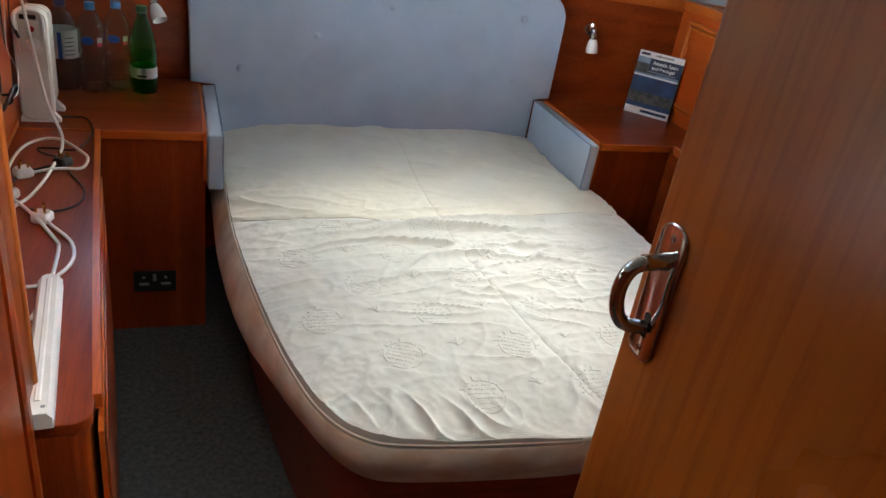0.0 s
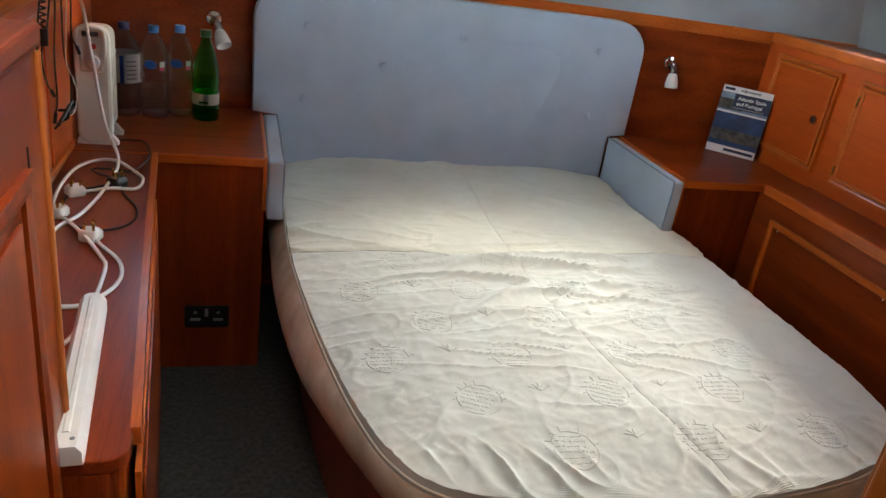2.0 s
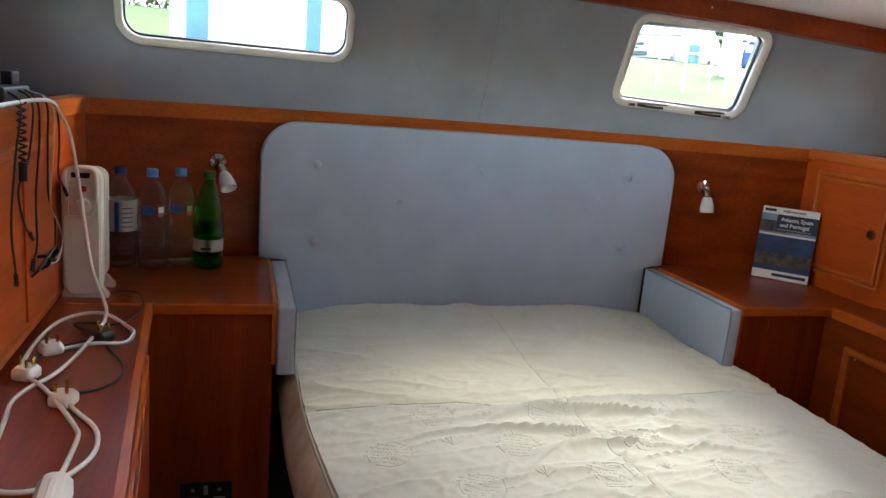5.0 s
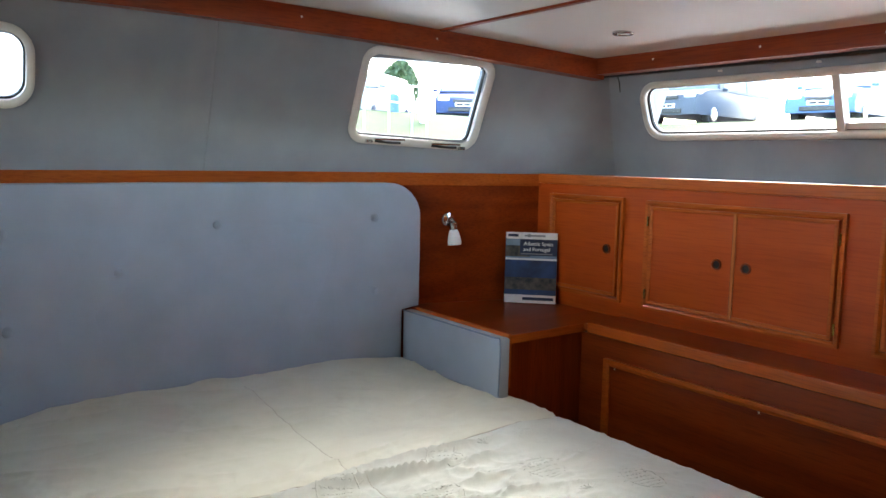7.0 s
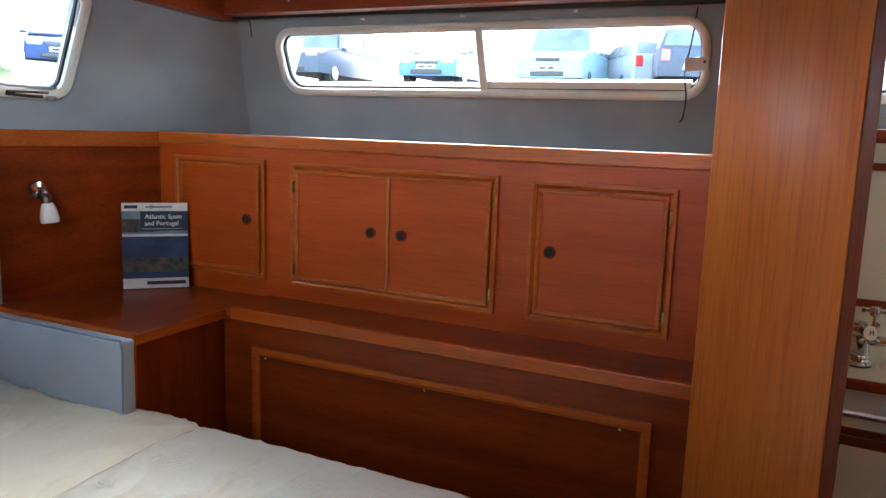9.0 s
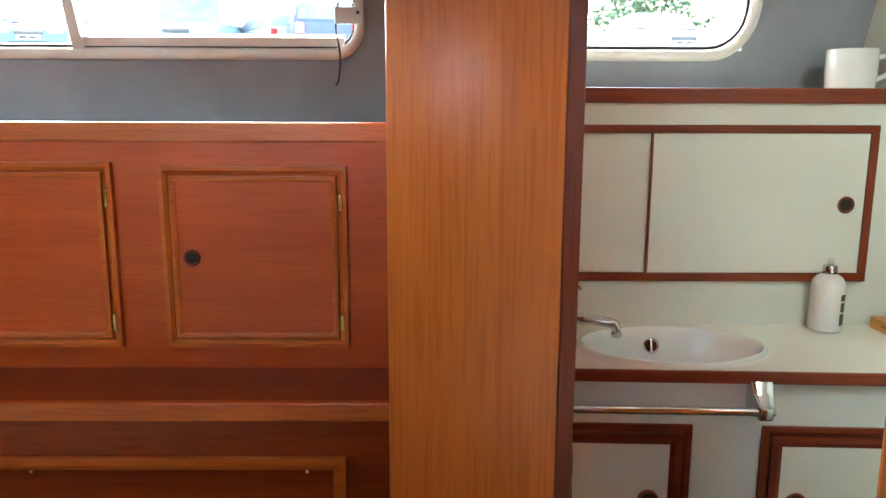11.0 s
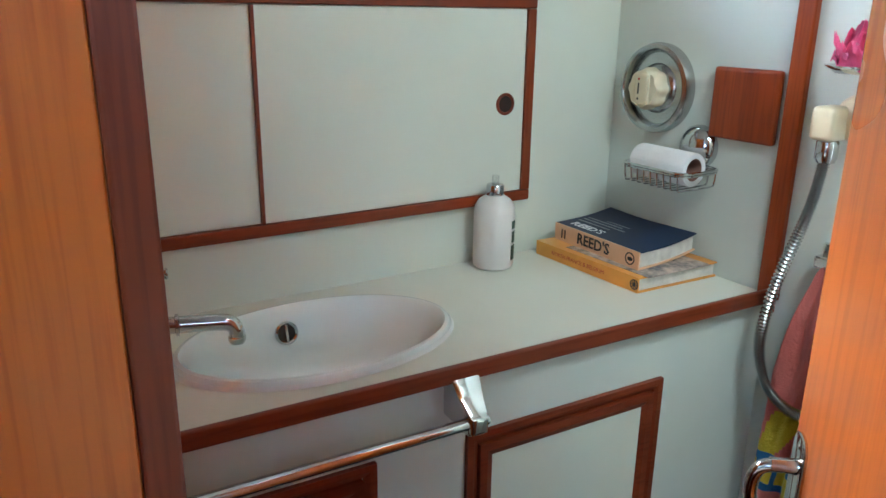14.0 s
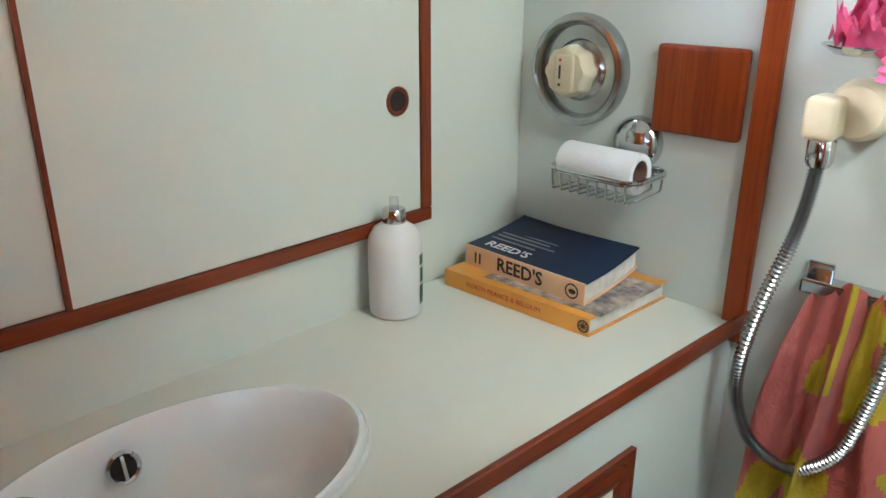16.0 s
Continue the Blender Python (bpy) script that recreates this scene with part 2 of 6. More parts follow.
def thing(name, at, label, category, group="", kind=""):
    e = new(name)
    e.empty_display_size = 0.05
    e.location = at
    ORG[e] = Vector(at)
    return tagged(e, label, category, group, kind)


def part(name, bm, material, parent, label="", smooth=False):
    ob = link(name, bm, material, ORG[parent], smooth)
    ob.parent = parent
    ORG[ob] = ORG[parent]
    return tagged(ob, label) if label else ob


def solo(name, bm, material, label, category, at=(0, 0, 0), group="", kind="", smooth=False):
    ob = link(name, bm, material, at, smooth)
    ob.location = at
    ORG[ob] = Vector(at)
    return tagged(ob, label, category, group, kind)


def setting(name, bm, material, label="", smooth=False, category=""):
    ob = link(name, bm, material, (0, 0, 0), smooth)
    ORG[ob] = Vector((0, 0, 0))
    return tagged(ob, label, category, "", "structure")


def B(lo, hi, bevel=0.0, seg=2, bm=None, m=None):
    """A box, with rounded edges."""
    b = bmesh.new()
    bmesh.ops.create_cube(b, size=1)
    for v in b.verts:
        v.co = Vector([lo[k] + (v.co[k] + 0.5) * (hi[k] - lo[k]) for k in range(3)])
    if bevel:
        bmesh.ops.bevel(b, geom=b.edges[:], offset=bevel, segments=seg, profile=0.6, affect="EDGES")
    if m is not None:
        b.transform(m)
    return join(bm, b)


def join(bm, b):
    if bm is None:
        return b
    me = bpy.data.meshes.new("tmp")
    b.to_mesh(me)
    b.free()
    bm.from_mesh(me)
    bpy.data.meshes.remove(me)
    return bm


def prism(pts, z0, z1, bevel=0.0, seg=2, bm=None):
    """An upright prism on a plan outline."""
    b = bmesh.new()
    f = b.faces.new([b.verts.new((x, y, z0)) for x, y in pts])
    r = bmesh.ops.extrude_face_region(b, geom=[f])
    for v in r["geom"]:
        if isinstance(v, bmesh.types.BMVert):
            v.co.z = z1
    if bevel:
        bmesh.ops.bevel(b, geom=b.edges[:], offset=bevel, segments=seg, profile=0.6, affect="EDGES")
    return join(bm, b)


def loft(loops, bm=None, caps=True, closed=True):
    """Skin between loops of points."""
    b = bmesh.new()
    vs = [[b.verts.new(p) for p in lp] for lp in loops]
    n = len(vs[0])
    for a, c in zip(vs, vs[1:]):
        for i in range(n if closed else n - 1):
            j = (i + 1) % n
            b.faces.new((a[i], a[j], c[j], c[i]))
    if caps and closed:
        b.faces.new(vs[0])
        b.faces.new(vs[-1][::-1])
    return join(bm, b)


def lathe(profile, m=Matrix(), seg=24, bm=None, caps=True, squash=1.0):
    """Turned shape: (radius, height) pairs about z, then placed by m."""
    loops = [[m @ Vector((r * math.cos(2 * math.pi * i / seg), squash * r * math.sin(2 * math.pi * i / seg), z)) for i in range(seg)] for r, z in profile]
    return loft(loops, bm, caps)


def smooth_path(pts, n=8):
    p = [Vector(q) for q in pts]
    p = [2 * p[0] - p[1]] + p + [2 * p[-1] - p[-2]]
    out = []
    for i in range(1, len(p) - 2):
        for k in range(n):
            t = k / n
            a, b, c, d = p[i - 1:i + 3]
            out.append(0.5 * (2 * b + (c - a) * t + (2 * a - 5 * b + 4 * c - d) * t * t + (3 * b - a - 3 * c + d) * t ** 3))
    return out + [p[-2]]


def tube(pts, r, seg=10, n=8, bm=None, ripple=0.0, every=2):
    """A round cord along a smooth path; ripple gives a ribbed hose."""
    path = smooth_path(pts, n) if n > 1 else [Vector(q) for q in pts]
    up = Vector((0.31, 0.2, 0.93))
    loops = []
    for i, q in enumerate(path):
        d = (path[min(i + 1, len(path) - 1)] - path[max(i - 1, 0)]).normalized()
        s = d.cross(up)
        if s.length < 1e-4:
            s = d.cross(Vector((1, 0, 0)))
        s.normalize()
        u = s.cross(d).normalized()
        up = u
        rr = r * (1 + (ripple if i % every == 0 else -ripple))
        loops.append([q + rr * (math.cos(2 * math.pi * k / seg) * s + math.sin(2 * math.pi * k / seg) * u) for k in range(seg)])
    return loft(loops, bm)


def rrect(cx, cz, w, h, r, n=6, rot=0.0):
    """A rounded rectangle, as points in a plane."""
    out = []
    c, s = math.cos(rot), math.sin(rot)
    for k, (sx, sz) in enumerate(((1, 1), (-1, 1), (-1, -1), (1, -1))):
        for i in range(n + 1):
            a = math.pi / 2 * (k + i / n)
            x, z = sx * (w / 2 - r) + r * math.cos(a), sz * (h / 2 - r) + r * math.sin(a)
            out.append((cx + c * x - s * z, cz + s * x + c * z))
    return out


def frame4(lo_u, hi_u, lo_v, hi_v, w, to3, depth0, depth1, bevel=0.003):
    """Four mitred moulding bars round an opening; to3 maps (u, v, depth) to the place. Returns four bmeshes."""
    o = [(lo_u, lo_v), (hi_u, lo_v), (hi_u, hi_v), (lo_u, hi_v)]
    i = [(lo_u + w, lo_v + w), (hi_u - w, lo_v + w), (hi_u - w, hi_v - w), (lo_u + w, hi_v - w)]
    out = []
    for k in range(4):
        j = (k + 1) % 4
        b = bmesh.new()
        a = [b.verts.new(to3(*p, depth0)) for p in (o[k], o[j], i[j], i[k])]
        mid = [((o[q][0] * 0.45 + i[q][0] * 0.55), (o[q][1] * 0.45 + i[q][1] * 0.55)) for q in (j, k)]
        c = [b.verts.new(to3(*p, d)) for p, d in ((o[k], depth1), (o[j], depth1), (i[j], depth1 * 0.6 + depth0 * 0.4), (i[k], depth1 * 0.6 + depth0 * 0.4))]
        mm = [b.verts.new(to3(*p, depth1)) for p in mid]
        b.faces.new(a[::-1])
        b.faces.new((a[0], a[1], c[1], c[0]))
        b.faces.new((c[0], c[1], mm[0], mm[1]))
        b.faces.new((mm[1], mm[0], c[2], c[3]))
        b.faces.new((a[2], a[3], c[3], c[2]))
        b.faces.new((a[1], a[2], c[2], mm[0], c[1]))
        b.faces.new((a[3], a[0], c[0], mm[1], c[3]))
        out.append(b)
    return out


def sheet(us, vs, fn, holes=(), thick=0.03, way=Vector((0, 1, 0))):
    """A bent panel with rectangular openings right through it."""
    b = bmesh.new()
    grid = {}

    def at(i, j, k):
        if (i, j, k) not in grid:
            grid[i, j, k] = b.verts.new(Vector(fn(us[i], vs[j])) + way * thick * k)
        return grid[i, j, k]

    def solid(i, j):
        if not (0 <= i < len(us) - 1 and 0 <= j < len(vs) - 1):
            return False
        u, v = (us[i] + us[i + 1]) / 2, (vs[j] + vs[j + 1]) / 2
        return not any(h[0] < u < h[1] and h[2] < v < h[3] for h in holes)

    for i in range(len(us) - 1):
        for j in range(len(vs) - 1):
            if not solid(i, j):
                continue
            for k in (0, 1):
                b.faces.new([at(i, j, k), at(i + 1, j, k), at(i + 1, j + 1, k), at(i, j + 1, k)])
            for (di, dj), e in (((-1, 0), ((i, j), (i, j + 1))), ((1, 0), ((i + 1, j), (i + 1, j + 1))), ((0, -1), ((i, j), (i + 1, j))), ((0, 1), ((i, j + 1), (i + 1, j + 1)))):
                if not solid(i + di, j + dj):
                    b.faces.new([at(*e[0], 0), at(*e[1], 0), at(*e[1], 1), at(*e[0], 1)])
    return b


def steps(lo, hi, n, extra=()):
    return sorted(set([round(lo + (hi - lo) * i / n, 4) for i in range(n + 1)] + list(extra)))


def text(words, size, m, material, parent, name="lettering", depth=0.0004, bold=0.0):
    """Letters in the built-in font, as a mesh under their thing."""
    cu = bpy.data.curves.new("letters", "FONT")
    cu.body, cu.size, cu.extrude, cu.offset = words, size, depth, bold
    cu.align_x, cu.align_y, cu.resolution_u = "CENTER", "CENTER", 2
    ob = bpy.data.objects.new("letters", cu)
    me = bpy.data.meshes.new_from_object(ob)
    bpy.data.objects.remove(ob)
    b = bmesh.new()
    b.from_mesh(me)
    bpy.data.meshes.remove(me)
    b.transform(m)
    return part(name, b, material, parent)


def basis(origin, x, y):
    """A frame with its own x and y ways."""
    x, y = Vector(x).normalized(), Vector(y)
    z = x.cross(y).normalized()
    y = z.cross(x)
    m = Matrix((x, y, z)).transposed().to_4x4()
    m.translation = origin
    return m


# ---- the hull's curves ----
def wood_y(x):
    return 3.42 - 0.137 * (x - 1.2) ** 2


def blue_y(x, z):
    return 3.40 - 0.137 * (x - 1.2) ** 2 - 0.35 * (z - 1.34)


def side_x(z):
    return 2.84 - 0.38 * (z - 1.34)


def roof_z(x):
    return 1.88 - 0.042 * (x - 1.1) ** 2

# ---- setting: floor, walls, ceiling ----
setting("floor", B((-0.75, -1.0, -0.04), (3.0, 3.6, 0.0)), CARPET, "charcoal ribbed carpet over the cabin sole")

US = steps(-0.5, 2.95, 24)
setting("wall_aft", sheet(US, [0.0, 0.7, 1.285], lambda u, v: (u, wood_y(u), v), (), 0.03), WOOD_X, "dark mahogany panelled bulkhead", True)
setting("rail_aft", sheet(US, [1.279, 1.332], lambda u, v: (u, wood_y(u) - 0.014, v), (), 0.04), TRIM_X, "mahogany capping rail along the aft bulkhead", True)
W1 = (-0.065, 0.672, 1.502, 1.725)
W2 = (1.70, 2.225, 1.43, 1.772)
hole1 = (W1[0] + 0.022, W1[1] - 0.022, W1[2] + 0.022, W1[3] - 0.022)
hole2 = (W2[0] + 0.026, W2[1] - 0.026, W2[2] + 0.03, W2[3] - 0.03)
lining = lambda u, v: (u, blue_y(u, v), v)
zs = steps(1.329, 1.9, 6, (hole1[2], hole1[3], hole2[2], hole2[3]))
ua = steps(-0.62, 1.19, 12, (hole1[0], hole1[1]))
ub = steps(1.193, 2.95, 12, (hole2[0], hole2[1]))
setting("wall_aft_lining_port", sheet(ua, zs, lining, (hole1,), 0.05), BLUE, "blue-grey padded vinyl lining", True)
setting("wall_aft_lining_starboard", sheet(ub, zs, lining, (hole2,), 0.05), BLUE, "blue-grey padded vinyl lining", True)
setting("wall_aft_seam", tube([(1.1915, blue_y(1.19, z) - 0.001, z) for z in (1.335, 1.5, 1.66, 1.82)], 0.0022, 6, 2), BLUE, "stitched seam in the blue lining")
W3 = (1.388, 2.82, 1.474, 1.692)
W4 = (0.487, 1.24, 1.474, 1.692)
hole3 = (W3[0] + 0.022, W3[1] - 0.022, W3[2] + 0.022, W3[3] - 0.022)
hole4 = (W4[0] + 0.022, W4[1] - 0.022, W4[2] + 0.022, W4[3] - 0.022)
zq = steps(1.2, 1.9, 6, (hole3[2], hole3[3]))
setting("wall_side_lining", sheet(steps(-0.1, 3.3, 12, (hole3[0], hole3[1], hole4[0], hole4[1])), zq, lambda u, v: (side_x(v), u, v), (hole3, hole4), 0.05, Vector((1, 0, 0))), BLUE, "blue-grey padded vinyl hull lining", True)
# ceiling in one camber, with three unseen openings cut through for the added lamps
hatch = (1.01, 1.55, 1.98, 2.52)
washroom_lamp_hole = (1.36, 1.74, 0.33, 0.71)
passage_lamp_hole = (0.13, 0.53, 0.80, 1.20)
setting("ceiling", sheet(steps(-0.75, 2.95, 18, (hatch[0], hatch[1], washroom_lamp_hole[0], washroom_lamp_hole[1], passage_lamp_hole[0], passage_lamp_hole[1])), steps(-1.0, 3.45, 6, (hatch[2], hatch[3], washroom_lamp_hole[2], washroom_lamp_hole[3], passage_lamp_hole[2], passage_lamp_hole[3])),
                         lambda u, v: (u, v, roof_z(u)), (hatch, washroom_lamp_hole, passage_lamp_hole), 0.04, Vector((0, 0, 1))), HEAD, "white headlining panels", True)
for x in (0.33, 1.15, 1.97):
    setting("ceiling_batten", B((x - 0.011, -0.9, roof_z(x) - 0.007), (x + 0.011, 3.2, roof_z(x) + 0.003), 0.002), WOOD_Y, "mahogany batten over a headlining joint")
setting("trim_aft", sheet(steps(-0.5, 2.62, 16), [-0.078, -0.001], lambda u, v: (u, blue_y(u, 1.80) - 0.045, roof_z(u) + v), (), 0.06), WOOD_X, "mahogany cornice under the ceiling", True)
setting("trim_side", sheet([1.24, 2.2, 3.06], [-0.065, 0.01], lambda u, v: (side_x(1.8) - 0.075, u, roof_z(2.57) + v), (), 0.06, Vector((1, 0, 0))), WOOD_Y, "mahogany cornice under the ceiling")
for y in (1.5, 1.86, 2.24, 2.66):
    setting("trim_screw_cap", lathe([(0.004, 0), (0.003, 0.0015)], basis((side_x(1.8) - 0.0755, y, roof_z(2.57) - 0.03), (0, 1, 0), (0, 0, 1)), 10), WHITEP, "small pale screw cap")
for x in (0.35, 0.8, 1.45, 1.95):
    setting("trim_screw_cap", lathe([(0.004, 0), (0.003, 0.0015)], basis((x, blue_y(x, 1.80) - 0.0455, roof_z(x) - 0.035), (1, 0, 0), (0, 0, 1)), 10), WHITEP, "small pale screw cap")
# unseen opaque lids added over the ceiling openings to keep the sun out
for h in (hatch, washroom_lamp_hole, passage_lamp_hole):
    setting("hatch_lid", B((h[0] - 0.04, h[2] - 0.04, 1.955), (h[1] + 0.04, h[3] + 0.04, 1.985), 0.006), OPAL, "unseen opaque white lid added to block the sun")
# plain walls that close the place
setting("wall_port", B((-0.78, -1.0, 0.0), (-0.74, 1.30, 1.95)), WOOD_Y, "plain mahogany hull panelling")
setting("wall_port_low", B((-0.78, 1.301, 0.0), (-0.74, 3.6, 1.279)), WOOD_Y, "plain mahogany hull panelling")
setting("wall_forward", prism([(-0.74, -0.9), (3.0, -0.9), (3.0, -0.86), (-0.74, -0.86)], 0, 1.95), WOOD_X, "plain mahogany bulkhead")
W5 = (1.44, 2.86, 1.485, 1.700)
hole5 = (W5[0] + 0.022, W5[1] - 0.022, W5[2] + 0.022, W5[3] - 0.022)
port_map = lambda u, v: (-0.44 + 0.38 * (v - 1.34), u, v)
setting("wall_port_lining", sheet(steps(1.3, 3.25, 2, hole5[:2]), steps(1.30, 1.9, 1, hole5[2:]), port_map, (hole5,), 0.05, Vector((-1, 0, 0))), BLUE, "blue-grey padded vinyl hull lining")
setting("wall_port_ledge", B((-0.74, 1.35, 1.28), (-0.17, 3.26, 1.318)), WOOD_Y, "mahogany top of the port lockers")
setting("wall_hull_low", B((2.9, -0.1, 0.0), (2.95, 3.4, 1.35)), WOOD_Y, "plain mahogany hull panelling")


# unseen white reflector slabs added outside the windows, bouncing sun up to the ceiling
BOUNCE_WHITE = mat("white_bounce_slab", (0.74, 0.74, 0.71), 0.5, 0, 0.05, 3, 0.1, 120)
setting("deck_side", B((2.955, -0.9, 1.35), (3.45, 4.1, 1.40), 0.01), BOUNCE_WHITE, "unseen white slab added alongside to bounce sun onto the ceiling")
setting("deck_aft", B((-0.75, 3.56, 1.35), (2.954, 4.1, 1.40), 0.01), BOUNCE_WHITE, "unseen white slab added astern to bounce sun onto the ceiling")


def window(name, box, to3, normal, r, label, rot=0.0, ring=0.0225, pane_inset=0.006):
    """A rounded frame standing proud of the lining, a rubber seal and a pane."""
    cu, cv, w, h = (box[0] + box[1]) / 2, (box[2] + box[3]) / 2, box[1] - box[0], box[3] - box[2]
    nrm = Vector(normal).normalized()

    def loop(inset, out, seg=6):
        return [Vector(to3(u, v)) + nrm * out for u, v in rrect(cu, cv, w - 2 * inset, h - 2 * inset, max(0.01, r - inset), seg, rot)]
    win = thing(name, to3(cu, cv), label, "window", "", "structure")
    part("window_frame", loft([loop(0, -0.004), loop(0, 0.008), loop(0.004, 0.012), loop(ring * 0.5, 0.013), loop(ring - 0.004, 0.010), loop(ring, 0.006), loop(ring, -0.035), loop(0, -0.035)], None, False), ALU, win, "", True)
    part("rubber_seal", loft([loop(ring - 0.001, -0.008), loop(ring + 0.005, -0.010), loop(ring + 0.005, -0.022), loop(ring - 0.001, -0.022)], None, False), RUBBER, win, "black rubber seal", True)
    p = part("pane", loft([loop(ring, -0.014), loop(ring, -0.018)]), GLASS, win)
    p.visible_shadow = False
    return win, to3, nrm


aft_n = (0, -1, -0.33)
side_n = (-1, 0, -0.36)
window("window_1", W1, lining, aft_n, 0.075, "long white-framed porthole with rounded ends in the lining")
win2, _, n2 = window("window_2", W2, lining, aft_n, 0.06, "hinged white-framed window with friction stays", radians(-2.6), 0.028)
# sash within the hinged window, and its two stays and catches
for u0, u1, v in ((1.80, 1.90, 1.452), (2.03, 2.13, 1.440)):
    a, c = Vector(lining(u0, v)) + n2 * 0.018, Vector(lining(u1, v - 0.004)) + n2 * 0.022
    part("window_stay", tube([a, (a + c) / 2 + n2 * 0.006, c], 0.005, 8, 4), BLACKP, win2, "black friction stay", True)
    part("stay_arm", tube([a + Vector((0.0, 0, 0.006)), c + Vector((0.02, 0, 0.012))], 0.0035, 8, 1), CHROME, win2, "chrome stay arm", True)
for u in (1.775, 2.155):
    part("catch", B((-0.012, -0.008, -0.006), (0.012, 0.008, 0.006), 0.002, 2, None, Matrix.Translation(Vector(lining(u, 1.452 - (u - 1.775) * 0.05)) + n2 * 0.02)), CHROME, win2, "chrome catch")
side_map = lambda u, v: (side_x(v), u, v)
win3, _, n3 = window("window_3", W3, side_map, side_n, 0.075, "long white-framed sliding window with a centre mullion")
part("mullion", loft([[Vector(side_map(2.054 + s * 0.012, v)) + n3 * d for s, d in ((-1, -0.03), (1, -0.03), (1, 0.006), (-1, 0.006))] for v in (W3[2] + 0.02, W3[3] - 0.02)]), ALU, win3)
part("sliding_sill", loft([[Vector(side_map(u, v)) + n3 * d for v, d in ((1.500, -0.03), (1.520, -0.03), (1.520, -0.004), (1.500, -0.004))] for u in (W3[0] + 0.05, 2.045)]), ALU, win3)
part("latch_block", B((-0.006, -0.032, -0.018), (0.006, 0.03, 0.018), 0.002, 2, None, Matrix.Translation(Vector(side_map(1.422, 1.572)) + n3 * 0.016)), ALU, win3, "beige sliding latch block")
part("latch_screw", lathe([(0.004, 0), (0.003, 0.002)], basis(Vector(side_map(1.40, 1.58)) + n3 * 0.023, (0, 1, 0), (0, 0, 1)), 10), BLACKP, win3)
window("window_5", W5, port_map, (1, 0, -0.36), 0.075, "long white-framed window over the port lockers")
window("window_4", W4, side_map, side_n, 0.10, "white-framed washroom porthole with a rounded end")
# blind cassette over the side window with its cords
blind = thing("roller_blind", (2.69, 2.15, 1.73), "dark rolled-up blind under the cornice of the side window", "blind")
part("cassette", tube([(side_x(1.735) - 0.02, 1.33, 1.722), (side_x(1.735) - 0.02, 2.97, 1.730)], 0.011, 10, 1), BLACKP, blind, "", True)
part("pull_cord", tube([(2.70, 1.425, 1.71), (2.72, 1.437, 1.62), (2.745, 1.452, 1.55), (2.75, 1.444, 1.48), (2.745, 1.448, 1.425), (2.745, 1.455, 1.412)], 0.0022, 6), BLACKP, blind, "thin dark pull cord", True)
part("pull_cord", tube([(2.68, 2.905, 1.73), (2.70, 2.908, 1.70), (2.715, 2.915, 1.665)], 0.0022, 6), BLACKP, blind, "thin dark pull cord", True)
for y in (1.75, 2.1, 2.45):
    part("bracket", B((side_x(1.71) - 0.012, y - 0.006, 1.706), (side_x(1.71), y + 0.006, 1.712), 0.001), WHITEP, blind)


def downlight(x, y):
    d = thing("recessed_downlight", (x, y, roof_z(x)), "small recessed chrome downlight in the white ceiling, switched off", "downlight", "ceiling downlights")
    m = Matrix.Translation((x, y, roof_z(x)))
    part("bezel", lathe([(0.036, 0.004), (0.036, -0.003), (0.033, -0.006), (0.027, -0.005), (0.025, 0.002)], m, 28, None, False), BRUSH, d, "", True)
    part("lens", lathe([(0.026, 0.001), (0.02, -0.001), (0.0005, -0.002)], m, 24), OPAL, d, "frosted lens", True)


for x, y in ((2.34, 2.59), (2.31, 1.83), (1.45, 2.40)):
    downlight(x, y)

# ---- starboard lockers ----
CX = 2.535
lock = thing("locker_run", (CX, 2.2, 0.8), "long run of golden mahogany lockers with moulded doors and finger holes", "lockers", "", "structure")
part("carcass", sheet([1.27, 2.0, 2.7, 3.3], [0.77, 1.05, 1.292], lambda u, v: (CX, u, v), (), 0.03, Vector((1, 0, 0))), LOCK_Y, lock)
part("capping_rail", B((CX - 0.012, 1.27, 1.292), (CX + 0.06, 3.24, 1.332), 0.004), TRIM_Y, lock, "pale mahogany capping rail")
part("top", B((CX + 0.061, 1.27, 1.29), (2.92, 3.3, 1.322)), WOOD_Y, lock)


def locker_door(y0, y1, z0, z1, holes, hinges):
    d = thing("locker_door", (CX, (y0 + y1) / 2, z0), "golden mahogany locker door with stepped moulding and finger hole", "cupboard door", "starboard locker doors")
    to3 = lambda u, v, dep: (CX - dep, u, v)
    for b in frame4(y0, y1, z0, z1, 0.017, to3, 0.001, 0.014):
        part("moulding", b, TRIM_Y, d, "pale mitred moulding")
    part("panel", B((CX - 0.010, y0 + 0.021, z0 + 0.021), (CX - 0.001, y1 - 0.021, z1 - 0.021), 0.001, 1), LOCK_Y, d)
    for b in frame4(y0 + 0.0212, y1 - 0.0212, z0 + 0.0212, z1 - 0.0212, 0.012, to3, 0.010, 0.015):
        part("inner_bead", b, TRIM_Y, d)
    for y, z in holes:
        m = basis((CX - 0.010, y, z), (0, -1, 0), (0, 0, 1))
        part("finger_ring", lathe([(0.0185, 0), (0.0185, 0.004), (0.0165, 0.006), (0.0135, 0.005), (0.0125, 0.0005)], m, 24, None, False), WOOD_Z, d, "turned dark wooden ring", True)
        part("finger_hole", lathe([(0.0133, 0.0012), (0.0001, 0.0006)], m, 20), HOLE_SHADE, d)
    for y in hinges:
        for z in (z0 + 0.055, z1 - 0.075):
            part("hinge", B((CX - 0.0162, y - 0.004, z - 0.018), (CX - 0.009, y + 0.004, z + 0.018), 0.001, 1), BRASS, d, "small brass hinge")
    return d


